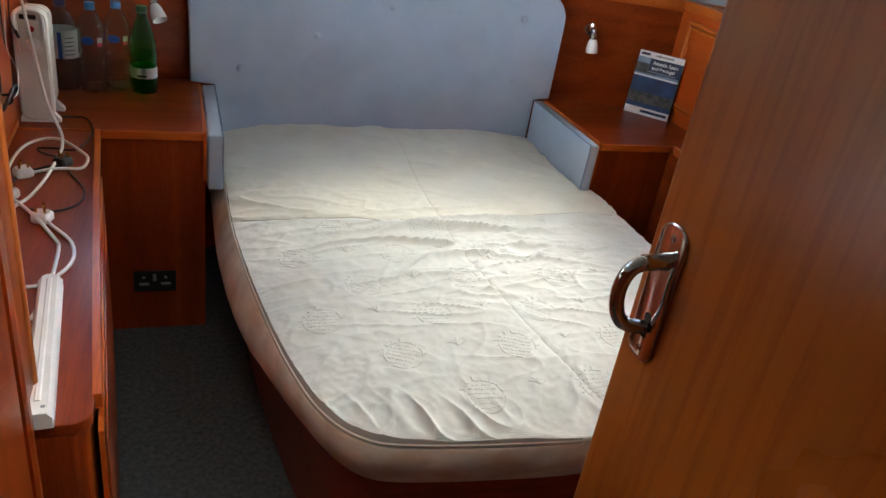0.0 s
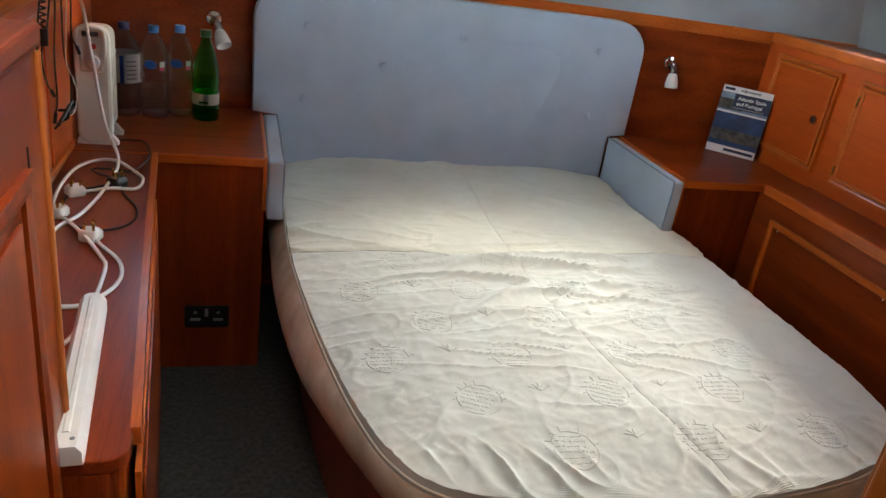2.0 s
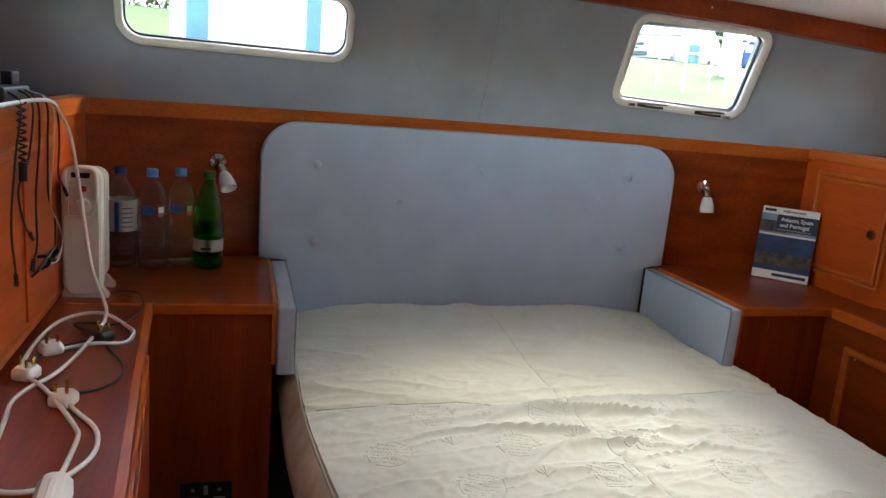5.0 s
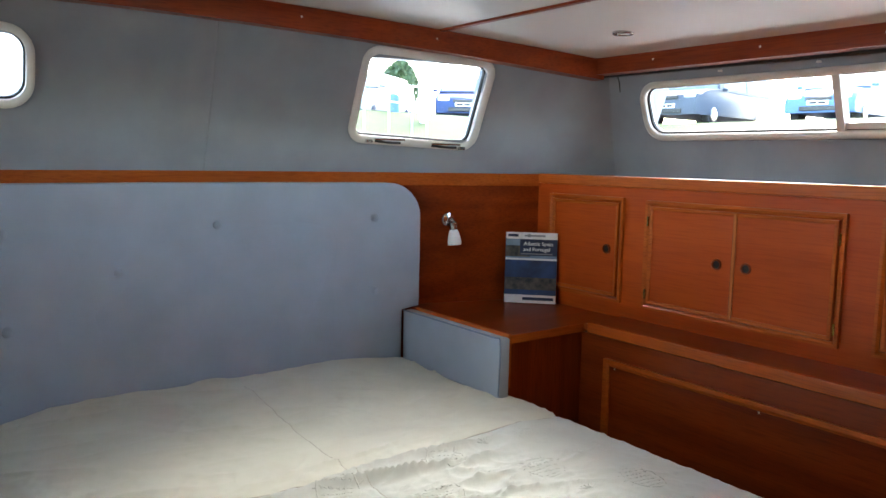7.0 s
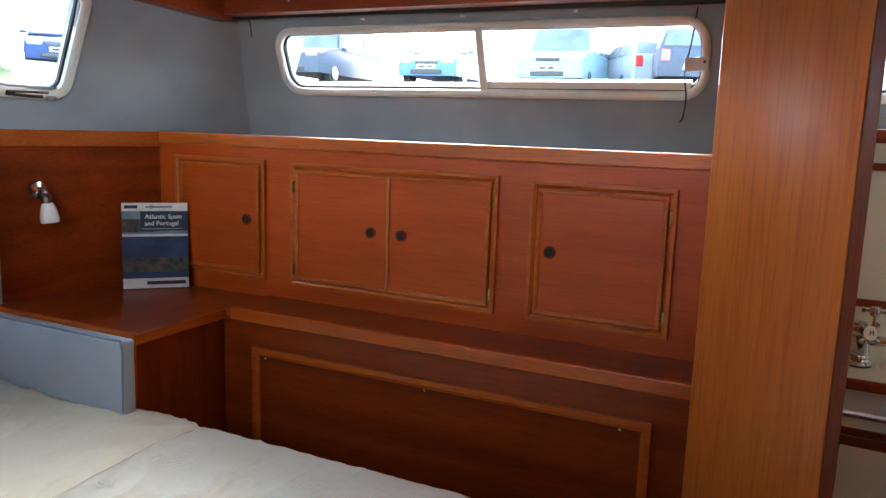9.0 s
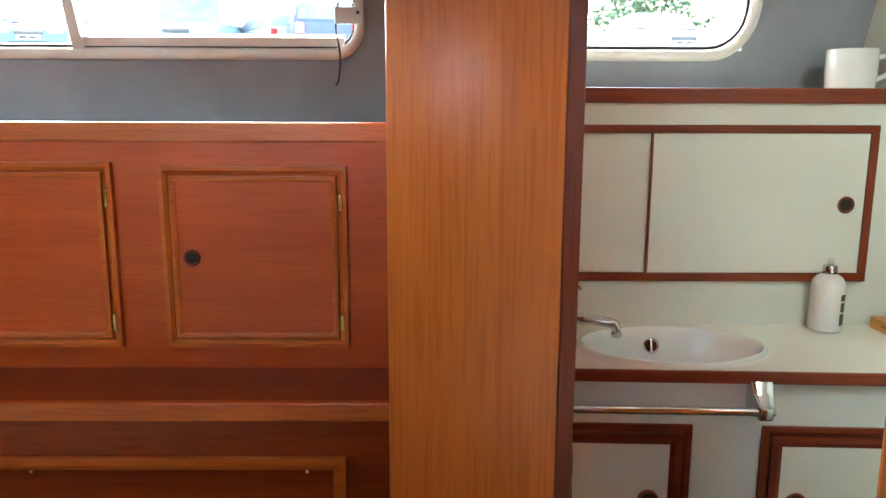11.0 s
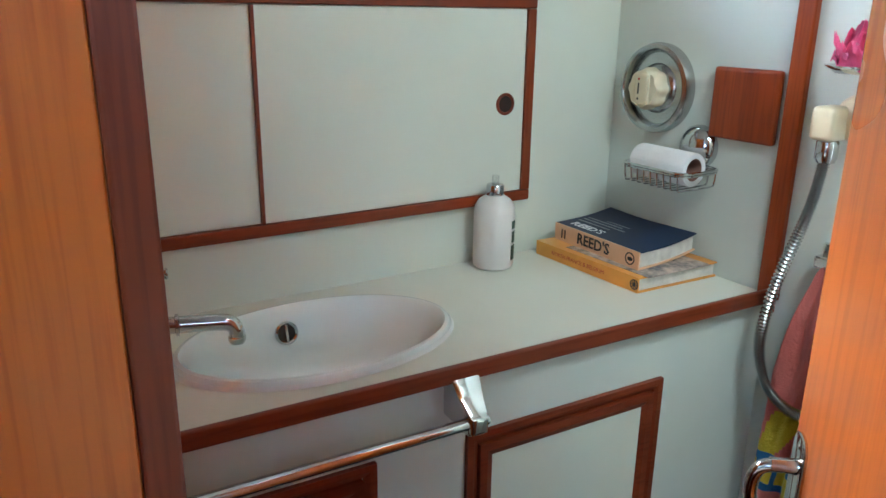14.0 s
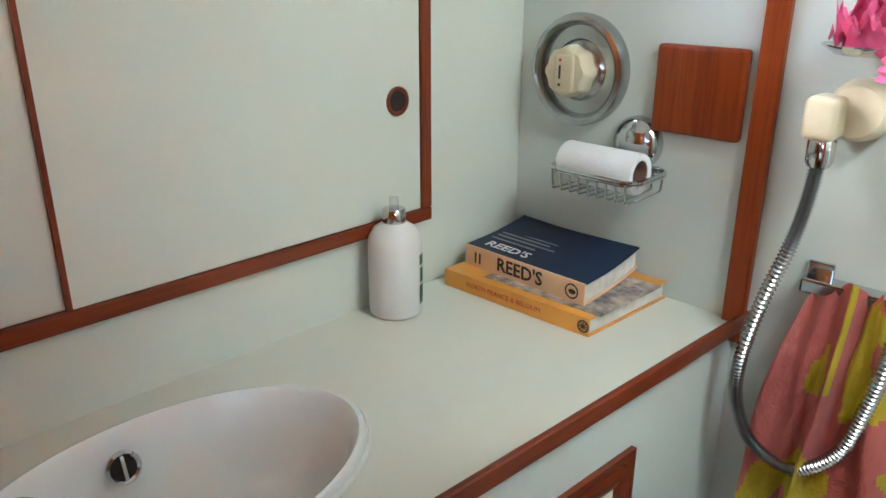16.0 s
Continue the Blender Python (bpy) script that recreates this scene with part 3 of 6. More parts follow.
locker_door(2.708, 3.096, 0.857, 1.254, [(2.782, 1.055)], [])
dd = locker_door(1.893, 2.605, 0.855, 1.250, [(2.305, 1.053), (2.198, 1.052)], [2.592, 1.906])
part("meeting_stile", B((CX - 0.0165, 2.238, 0.8765), (CX - 0.0105, 2.249, 1.2285), 0.002), TRIM_Z, dd)
part("meeting_gap", B((CX - 0.0112, 2.2495, 0.8765), (CX - 0.0102, 2.2525, 1.2285)), HOLE_SHADE, dd)
locker_door(1.409, 1.797, 0.855, 1.243, [(1.736, 1.050)], [1.422])

ledge = thing("side_ledge", (2.4, 2.0, 0.0), "mahogany ledge with a pale fiddle edge and a moulded panel under it", "shelf", "", "structure")
part("top", B((2.322, 1.27, 0.782), (CX - 0.001, 2.70, 0.806), 0.002), WOOD_Y, ledge)
part("fiddle_edge", B((2.302, 1.27, 0.780), (2.321, 2.660, 0.817), 0.004), TRIM_Y, ledge, "pale mahogany edging")
part("front", B((2.318, 1.27, 0.0), (2.35, 2.699, 0.775)), WOOD_Y, ledge)
for b in frame4(1.395, 2.582, 0.20, 0.703, 0.024, lambda u, v, dep: (2.318 - dep, u, v), 0.0, 0.013):
    part("moulding", b, TRIM_Y, ledge)
for y in (1.47, 2.0, 2.54):
    part("screw", lathe([(0.0035, 0), (0.002, 0.001)], basis((2.317, y, 0.672), (0, -1, 0), (0, 0, 1)), 10), WHITEP, ledge)


# ---- berth ----
def nightstand(name, x0, x1, side):
    n = thing(name, ((x0 + x1) / 2, 2.95, 0), "dark mahogany bedside cabinet built in against the aft bulkhead", "bedside cabinet", "bedside cabinets")
    pts = [(x0, 2.712), (x1, 2.712)] + [(x1 + (x0 - x1) * i / 6, wood_y(x1 + (x0 - x1) * i / 6) - 0.003) for i in range(7)]
    part("body", prism([(x, y) for x, y in pts], 0.0, 0.776), WOOD_Z, n)
    top = [(x0, 2.704), (x1, 2.704)] + pts[2:]
    part("top", prism(top, 0.777, 0.800, 0.002, 1), WOOD_X, n)
    part("front_lipping", B((x0, 2.694, 0.774), (x1, 2.7035, 0.803), 0.002), TRIM_X, n, "pale front lipping")
    ex = x1 if side > 0 else x0
    lip = B((ex - 0.006, 2.70, 0.62), (ex + 0.006, 3.25, 0.806), 0.002)
    part("side_lipping", lip, TRIM_Y, n)
    return n


ns1 = nightstand("bedside_cabinet", -0.16, 0.415, 1)
nightstand("bedside_cabinet", 1.974, 2.534, -1)
sock = thing("double_socket", (0.235, 2.70, 0.21), "dark double power socket with two white rockers on the bedside cabinet", "power socket")
part("plate", B((0.162, 2.703, 0.168), (0.31, 2.7115, 0.253), 0.003), BLACKP, sock)
for x in (0.198, 0.274):
    part("rocker", B((x - 0.017, 2.6995, 0.196), (x + 0.017, 2.7035, 0.206), 0.0015), GREYP, sock, "pale grey rocker edge")
    part("indicator", lathe([(0.006, 0), (0.005, 0.002)], basis((x, 2.7030, 0.228), (1, 0, 0), (0, 0, 1)), 12), GREYP, sock)
part("neon", B((0.229, 2.7, 0.213), (0.241, 2.7035, 0.243), 0.0015), GREYP, sock)

# outline of the mattress in plan, from the head on the port side round the foot
MAT_L = [(0.487, 3.3), (0.487, 2.78), (0.489, 2.46), (0.515, 2.12), (0.553, 1.82), (0.592, 1.62), (0.635, 1.49), (0.70, 1.405), (0.80, 1.36), (1.05, 1.325), (1.30, 1.308), (1.55, 1.325), (1.76, 1.375), (1.90, 1.47), (1.985, 1.63), (2.015, 1.85), (2.01, 2.2), (2.012, 2.6), (2.0, 2.70), (1.955, 2.78), (1.945, 3.3)]
OUT = [Vector((p.x, p.y)) for p in smooth_path([(x, y, 0) for x, y in MAT_L], 5)]


def grown(out, d):
    r = []
    for i, p in enumerate(out):
        t = (out[min(i + 1, len(out) - 1)] - out[max(i - 1, 0)]).normalized()
        r.append(p + Vector((-t.y, t.x)) * -d)
    return r


def crease(u, v, w, sharp):
    """A thin fold along the zero line of a noise field."""
    q = Vector((u, v, w))
    keep = 0.5 + 0.9 * noise.noise(q * 0.55 + Vector((9.0, 2.0, 4.0)))
    return max(0.0, keep) * max(0.0, 1 - 2.4 * abs(noise.noise(q))) ** sharp


def bed_z(x, y):
    """Crowned top of the mattress with creases."""
    e = min(1.0, max(0.0, (x - 0.47) / 0.3)) * min(1.0, max(0.0, (2.04 - x) / 0.3)) * min(1.0, max(0.0, (y - 1.28) / 0.3))
    z = 0.562 + 0.040 * (e ** 0.6)
    p = Vector((x, y, 0))
    z += 0.004 * noise.noise(p * 4.0) + 0.016 * min(1.0, max(0.0, (y - 2.75) / 0.4)) ** 2
    # sharp creases gathered about the middle, long soft ones at the head
    mid = math.exp(-((x - 1.30) / 0.42) ** 2 - ((y - 2.24) / 0.24) ** 2)
    z += mid * 0.040 * crease(x * 2.2 + y * 1.2, y * 9 - x * 1.2, 3.0, 3)
    z += mid * 0.024 * crease(x * 4.0, y * 19 - x * 2.5, 9.0, 3)
    wide = math.exp(-((x - 1.30) / 0.62) ** 2 - ((y - 2.05) / 0.42) ** 2)
    z += wide * 0.013 * crease(x * 3.5 + 6, y * 13 + x * 1.0, 13.0, 4)
    z += 0.006 * crease(x * 2.6 + y * 3.0 + 11, y * 6.5 - x * 4.5, 21.0, 5)
    head = min(1.0, max(0.0, (y - 2.42) / 0.12))
    z += head * (0.016 * crease(x * 1.6 + 4, y * 6.5 + x * 2.2, 7.0, 4) + 0.007 * crease(x * 3.2 - y * 2.0, y * 9.0 + x * 2.0, 31.0, 3))
    z += (1 - head) * 0.003 * crease(x * 9 + 2, y * 9 - x * 3.5, 1.0, 3)
    # puckers running in from the foot and the sides
    foot = math.exp(-((y - 1.37 - 0.22 * (x - 1.28) ** 2) / 0.075) ** 2)
    z += foot * 0.014 * crease(x * 15 + y * 5, y * 4.0, 5.0, 2)
    z += 0.0022 * noise.noise(p * 24) + 0.0009 * noise.noise(p * 55)
    # hollow along the cross seam
    z -= 0.006 * math.exp(-((y - seam_y(x)) / 0.011) ** 2)
    z -= 0.0022 * math.exp(-((x - seam_x(y)) / 0.008) ** 2) * (1 if y < 3.2 else 0)
    return z


def seam_y(x):
    return 2.432 + 0.11 * (x - 1.15) ** 2 + 0.004 * math.sin(x * 9)


def seam_x(y):
    return 1.212 + (0.12 * (2.45 - y) ** 2 if y < 2.45 else 0.045 * (y - 2.45)) + 0.003 * math.sin(y * 11)


def build_bed():
    bed = thing("double_bed", (1.24, 2.3, 0), "island double berth with a bare cream mattress on a mahogany plinth", "bed")
    inn = grown(OUT, -0.04)
    part("plinth", prism([tuple(p) for p in grown(OUT, -0.075)], 0.0, 0.392), WOOD_X, bed, "mahogany bed plinth")
    part("plinth_lip", prism([tuple(p) for p in grown(OUT, -0.062)], 0.35, 0.394, 0.004, 1), WOOD_X, bed)
    # mattress body: bulging border between lower and upper edges
    def rim(front, side, z, wob=0.0):
        r = []
        a, c = grown(OUT, front), grown(OUT, side)
        for p, q in zip(a, c):
            k = min(1, max(0, (p.y - 1.45) / 0.7))
            k = k * k * (3 - 2 * k)
            t = p * (1 - k) + q * k
            r.append(Vector((t.x, t.y, z + wob * noise.noise(Vector((t.x * 9, t.y * 9, z * 20))))))
        return r
    part("mattress_border", loft([rim(-0.055, -0.01, 0.394), rim(-0.045, 0.026, 0.402), rim(-0.028, 0.042, 0.43, 0.008), rim(-0.006, 0.040, 0.47, 0.010), rim(0.006, 0.026, 0.515, 0.008), rim(0.003, 0.008, 0.548, 0.002), rim(-0.003, -0.003, 0.556)], None, False, True), STAIN, bed, "yellowed satin mattress border", True)
    # top: columns across the outline
    b = bmesh.new()
    ys = [1.30 + (3.34 - 1.30) * i / 420 for i in range(421)]
    def span(y):
        xs = []
        for a, c in zip(OUT, OUT[1:]):
            if (a.y - y) * (c.y - y) <= 0 and a.y != c.y:
                xs.append(a.x + (c.x - a.x) * (y - a.y) / (c.y - a.y))
        return (min(xs), max(xs)) if len(xs) > 1 else None
    rows = []
    N = 310
    for y in ys:
        s = span(min(y, 3.29))
        if not s:
            continue
        x0, x1 = s
        yy = min(y, (3.352 - 0.137 * (0.5 * (x0 + x1) - 1.2) ** 2))
        row = []
        for k in range(N + 1):
            x = x0 + (x1 - x0) * k / N
            y2 = min(y, 3.35 - 0.137 * (x - 1.2) ** 2)
            z = bed_z(x, y2)
            row.append(b.verts.new((x, y2, 0.553 if k in (0, N) else z)))
        rows.append(row)
    for r0, r1 in zip(rows, rows[1:]):
        for k in range(N):
            b.faces.new((r0[k], r0[k + 1], r1[k + 1], r1[k]))
    top = part("mattress_top", b, SHEET, bed, "creased cream cotton mattress cover with woven medallions", True)
    top.data.materials.append(SHEET2)
    for f in top.data.polygons:
        c = f.center + ORG[bed]
        f.material_index = 1 if c.y < seam_y(c.x) else 0
    # piping round the edge and sewn seams
    part("edge_piping", tube([(p.x, p.y, 0.563 + 0.003 * noise.noise(Vector((p.x * 12, p.y * 12, 0)))) for p in grown(OUT, -0.002)], 0.0042, 8, 1), SHEET, bed, "cream piped edge", True)
    part("cross_seam", tube([(x, seam_y(x), bed_z(x, seam_y(x)) + 0.0005) for x in [0.52 + 1.46 * i / 120 for i in range(121)]], 0.0018, 6, 1), SEAM, bed, "sewn seam", True)
    part("centre_seam", tube([(seam_x(y), y, bed_z(seam_x(y), y) + 0.0003) for y in [1.36 + 1.84 * i / 160 for i in range(161)]], 0.0008, 6, 1), SEAM, bed, "sewn seam", True)
    return top


mattress = build_bed()


def medallions():
    """Raised woven medallions and sprigs on the lower part of the cover, joined into one relief."""
    rng = random.Random(4)
    b = bmesh.new()

    def cord(pts, r):
        tube([(x, y, bed_z(x, y) - 0.0010) for x, y in pts], r, 6, 1, b)
    for j in range(6):
        for i in range(6):
            cx = 0.394 + 0.324 * i + (0.162 if j % 2 else 0) - 0.014 * j + rng.uniform(-0.008, 0.008)
            cy = 1.47 + 0.177 * j + rng.uniform(-0.008, 0.008)
            if not (0.60 + 0.45 * max(0, 1.75 - cy) < cx < 1.92 - 0.5 * max(0, 1.85 - cy)) or cy > 2.40 or cy < 1.44:
                continue
            a0 = rng.uniform(-0.25, 0.25) - 0.25
            def at(u, v):
                return cx + u * math.cos(a0) - v * math.sin(a0), cy + u * math.sin(a0) + v * math.cos(a0)
            # broken oval rim and rows of woven lines within
            for arc in range(6):
                t0 = arc * math.pi / 3 + rng.uniform(0, 0.2)
                t1 = t0 + rng.uniform(0.6, 0.95)
                cord([at(0.052 * math.cos(t), 0.056 * math.sin(t)) for t in [t0 + (t1 - t0) * s / 5 for s in range(6)]], 0.0024)
            for row in range(6):
                v = -0.040 + 0.016 * row
                half = 0.043 * math.sqrt(max(0.05, 1 - (v / 0.050) ** 2))
                u = -half
                while u < half - 0.008:
                    e = min(half, u + rng.uniform(0.006, 0.018))
                    cord([at(u + (e - u) * s / 4, v + 0.0028 * math.sin(9 * s + row + 40 * u)) for s in range(5)], 0.0021)
                    u = e + rng.uniform(0.003, 0.007)
            for s in range(9):
                t = math.pi * (0.1 + s / 8)
                x0, y0 = cx + 0.054 * math.cos(t + a0), cy + 0.056 * math.sin(t + a0)
                cord([(x0, y0), (x0 + rng.uniform(0.006, 0.018) * math.cos(t + a0), y0 + rng.uniform(0.006, 0.018) * math.sin(t + a0 + 0.4))], 0.0024)
            sx, sy = cx + 0.162, cy + 0.025
            if sx < 1.9:
                for s in range(5):
                    t = -0.9 + 0.45 * s
                    cord([(sx, sy), (sx + 0.016 * math.sin(t), sy + 0.016 * math.cos(t)), (sx + 0.03 * math.sin(t * 1.2), sy + 0.027 * math.cos(t))], 0.0026)
    return b


tagged(part("medallion_relief", medallions(), SHEET2, mattress, "raised woven medallions", True), kind="stuff")


def pad_shape(outline, depth, fn, puff=0.012):
    """An upholstered slab: a puffed front over an outline (u, v); fn maps (u, v, out)."""
    cu, cv = sum(p[0] for p in outline) / len(outline), sum(p[1] for p in outline) / len(outline)
    def ring(s, out):
        return [Vector(fn(cu + (u - cu) * s, cv + (v - cv) * s, out)) for u, v in outline]
    return loft([ring(1.0, 0), ring(1.0, depth * 0.75), ring(0.994, depth * 0.93), ring(0.98, depth)] + [ring(s, depth + puff * (1 - (s / 0.98) ** 4)) for s in (0.93, 0.85, 0.7, 0.5, 0.3, 0.12)])


def headboard_outline():
    pts = [(0.475, 0.42), (1.924, 0.42), (1.926, 0.60), (1.928, 0.792), (1.998, 0.806), (2.0, 1.0), (2.0, 1.12)]
    pts += [(1.87 + 0.13 * math.cos(a), 1.16 + 0.13 * math.sin(a)) for a in [math.pi / 2 * i / 8 for i in range(9)]]
    pts += [(1.87 - 1.36 * i / 12, 1.29) for i in range(1, 12)]
    pts += [(0.51 + 0.135 * math.cos(a), 1.155 + 0.135 * math.sin(a)) for a in [math.pi / 2 + math.pi / 2 * i / 8 for i in range(9)]]
    pts += [(0.377, 1.0), (0.380, 0.806), (0.474, 0.792), (0.475, 0.60)]
    return pts


head = thing("headboard", (1.2, 3.38, 0.5), "large pale blue buttoned headboard with rounded top corners", "headboard")
part("cushion", pad_shape(headboard_outline(), 0.05, lambda u, v, o: (u, wood_y(u) - 0.016 - o, v), 0.006), PAD, head, "", True)
for u, v in ((0.573, 1.146), (1.212, 1.148), (1.805, 1.158), (0.891, 1.010), (1.519, 1.009), (0.575, 0.864), (1.204, 0.870), (1.809, 0.877)):
    m = basis((u, wood_y(u) - 0.0715, v), (1, 0, 0), (0, 0, 1))
    part("button", lathe([(0.0005, 0.0115), (0.008, 0.0105), (0.0125, 0.0075), (0.0135, 0.004), (0.012, 0.0015), (0.017, -0.0005), (0.017, -0.003)], m, 20), PAD, head, "covered button", True)


def side_pad(x0, x1, out):
    p = thing("side_cushion", ((x0 + x1) / 2, 3.0, 0.6), "small pale blue piped cushion along the bedside cabinet", "cushion", "side cushions")
    y1 = wood_y((x0 + x1) / 2) - 0.07
    part("cover", B((x0, 2.692, 0.590), (x1, y1, 0.795), 0.009, 3), PAD, p, "", True)
    xe = x0 + 0.003 if out < 0 else x1 - 0.003
    part("piping", tube([(xe, 2.697, 0.602), (xe, 2.694, 0.70), (xe, 2.696, 0.790), (xe, 2.74, 0.795), (xe, 3.0, 0.795), (xe, y1, 0.794)], 0.003, 8, 3), PIPE, p, "darker piping", True)


side_pad(0.424, 0.478, 1)
side_pad(1.922, 1.968, -1)


def sconce(x, z, lean):
    y = wood_y(x)
    s = thing("reading_lamp", (x, y, z), "chrome swivel reading lamp with an opal glass shade, switched off", "wall lamp", "bedside reading lamps")
    part("wall_plate", lathe([(0.030, -0.001), (0.030, 0.006), (0.026, 0.012), (0.012, 0.016), (0.010, 0.026)], basis((x, y, z), (1, 0, 0), (0, 0, 1)), 24), CHROME, s, "", True)
    out, down = (0.034, Vector((0.08, -0.06, -1))) if lean < 2 else (0.050, Vector((0.34, -0.62, -0.85)))
    a = Vector((x + 0.006 * lean, y - out, z - 0.016))
    part("arm", tube([(x, y - 0.014, z), (x + 0.004 * lean, y - out * 0.8, z - 0.001), a], 0.008, 12, 6), CHROME, s, "", True)
    m = down.normalized().to_track_quat("Z", "Y").to_matrix().to_4x4()
    m.translation = a
    part("lamp_holder", lathe([(0.010, -0.012), (0.0165, -0.006), (0.0165, 0.020), (0.014, 0.024)], m, 20), BRUSH, s, "", True)
    part("shade", lathe([(0.0145, 0.022), (0.019, 0.030), (0.024, 0.046), (0.0285, 0.072), (0.0275, 0.084), (0.0235, 0.080), (0.018, 0.05), (0.005, 0.04)], m, 24), OPAL, s, "white opal glass shade", True)


sconce(0.235, 1.138, 2.2)
sconce(2.146, 1.141, 0.9)

# ---- port side ----
PE = [(0.074, 2.70), (0.105, 2.2), (0.14, 1.7), (0.168, 1.33)]
unit = thing("port_unit", (0.0, 2.0, 0.0), "long mahogany side cabinet with a rounded end and a pale fiddle rail", "side cabinet", "", "structure")
corner = [(0.168 - 0.035 + 0.035 * math.cos(a), 1.295 + 0.035 * math.sin(a)) for a in [-math.pi / 2 * i / 5 for i in range(6)]]
outl = [(-0.16, 2.70)] + PE + corner + [(-0.16, 1.26)]
part("body", prism([(x - 0.008 if x > 0 else x, y) for x, y in outl], 0.0, 0.774), WOOD_Z, unit)
part("top", prism(outl, 0.775, 0.800, 0.004, 2), WOOD_Y, unit)


def strip(path, w0, w1, z0, z1):
    """A bar following a plan path, from w0 to w1 across it."""
    loops = []
    for i, (x, y) in enumerate(path):
        a, c = Vector(path[max(i - 1, 0)]), Vector(path[min(i + 1, len(path) - 1)])
        t = (c - a).normalized()
        n = Vector((-t.y, t.x))
        p, q = Vector((x, y)) + n * w0, Vector((x, y)) + n * w1
        loops.append([(p.x, p.y, z0), (q.x, q.y, z0), (q.x, q.y, z1), (p.x, p.y, z1)])
    return loft(loops)


part("fiddle_rail", strip([tuple(Vector(p)) for p in PE], -0.004, 0.012, 0.772, 0.806), TRIM_Y, unit, "pale rounded fiddle rail")
part("front_moulding", strip([(0.089, 2.46), (0.107, 2.2), (0.142, 1.7), (0.168, 1.30)], 0.004, 0.014, 0.10, 0.742), TRIM_Y, unit, "pale front panel edge")
part("front_panel", strip([(0.089, 2.44), (0.107, 2.2), (0.142, 1.7), (0.168, 1.32)], 0.0145, 0.017, 0.12, 0.70), WOOD_Z, unit)

plock = thing("port_lockers", (-0.16, 2.2, 0.8), "golden mahogany lockers above the side cabinet, hung with cables", "lockers", "", "structure")
part("carcass", B((-0.19, 1.36, 0.801), (-0.161, 3.2, 1.285)), LOCK_Y, plock)
part("capping_rail", B((-0.20, 1.36, 1.286), (-0.148, 3.21, 1.335), 0.004), TRIM_Y, plock, "pale capping rail")
PD = [(2.40, 2.66), (2.13, 2.385), (1.80, 2.09)]
for y0, y1 in PD:
    d = thing("locker_door", (-0.16, (y0 + y1) / 2, 0.84), "golden mahogany locker door with a pale moulding", "cupboard door", "port locker doors")
    part("panel", B((-0.160, y0, 0.845), (-0.148, y1, 1.225), 0.003), LOCK_Y, d)
    part("lower_moulding", B((-0.159, y0 - 0.01, 0.822), (-0.143, y1 + 0.01, 0.842), 0.004), TRIM_Y, d)
    part("upper_moulding", B((-0.159, y0 - 0.01, 1.228), (-0.143, y1 + 0.01, 1.250), 0.004), TRIM_Y, d)

# tall locker in the foreground
ward = thing("tall_locker", (-0.2, 0.95, 0), "mahogany locker with a raised-panel door and a pale edged top", "cupboard", "", "structure")
WX = 0.07
part("body", B((-0.45, 0.62, 0.0), (WX, 1.345, 1.385), 0.006), WOOD_Z, ward)
part("top_edge", B((-0.45, 0.61, 1.386), (WX + 0.006, 1.353, 1.415), 0.006), WOOD_Y, ward, "rounded top edge")
part("top_inset", B((-0.42, 0.64, 1.4155), (WX - 0.045, 1.32, 1.419), 0.001), WHITEP, ward, "pale top inset")
for b in frame4(0.75, 1.245, 0.12, 1.26, 0.03, lambda u, v, dep: (WX + dep, u, v), 0.0, 0.010):
    part("door_moulding", b, WOOD_Z, ward)
part("door_panel", B((WX, 0.80, 0.17), (WX + 0.006, 1.195, 1.21), 0.004), WOOD_Z, ward)
part("door_gap", B((WX - 0.001, 1.262, 0.1), (WX + 0.0015, 1.266, 1.28)), HOLE_SHADE, ward)
part("edge_bead", tube([(WX + 0.001, 1.340, 0.02), (WX + 0.001, 1.340, 1.38)], 0.006, 10, 1), TRIM_Z, ward, "rounded pale corner bead", True)

# ---- entrance door ----
def door_handle(par, m):
    m = m @ Matrix.Diagonal((0.74, 0.66, 0.72, 1))
    """Long plate, D-shaped lever and turn knob, in the door's own frame (x along, y out, z up)."""
    lp = lambda out, s: [m @ Vector((u, out, v)) for u, v in rrect(0, 0, 0.044 * s, 0.162 * (1 - (1 - s) * 0.25), 0.0195 * s, 6)]
    hp = part("handle_plate", loft([lp(0.0, 1), lp(0.003, 1), lp(0.0045, 0.92)]), CHROME, par, "worn chrome plate", True)
    for v in (0.066, -0.066):
        part("screw", lathe([(0.004, 0), (0.003, 0.0015)], m @ basis((0, 0.0045, v), (1, 0, 0), (0, 0, -1)), 10), BRUSH, hp)
    part("lever_neck", lathe([(0.010, 0), (0.0085, 0.012), (0.0085, 0.03)], m @ basis((0, 0.004, 0.040), (1, 0, 0), (0, 0, -1)), 16), CHROME, hp, "", True)
    part("lever", tube([m @ Vector(p) for p in ((0, 0.020, 0.039), (-0.001, 0.034, 0.038), (-0.003, 0.046, 0.030), (-0.005, 0.051, 0.012), (-0.005, 0.050, -0.008), (-0.004, 0.043, -0.026), (-0.002, 0.030, -0.036), (0.0, 0.008, -0.040))], 0.0058, 12, 6), CHROME, hp, "chrome D-shaped lever", True)
    part("keyhole", lathe([(0.006, 0), (0.0055, 0.001)], m @ basis((0, 0.0046, -0.028), (1, 0, 0), (0, 0, -1)), 12), HOLE_SHADE, hp)
    part("key_slot", loft([[m @ Vector((u, o, v)) for u, v in ((-0.0025, -0.032), (0.0025, -0.032), (0.004, -0.052), (-0.004, -0.052))] for o in (0.0046, 0.0056)]), HOLE_SHADE, hp)


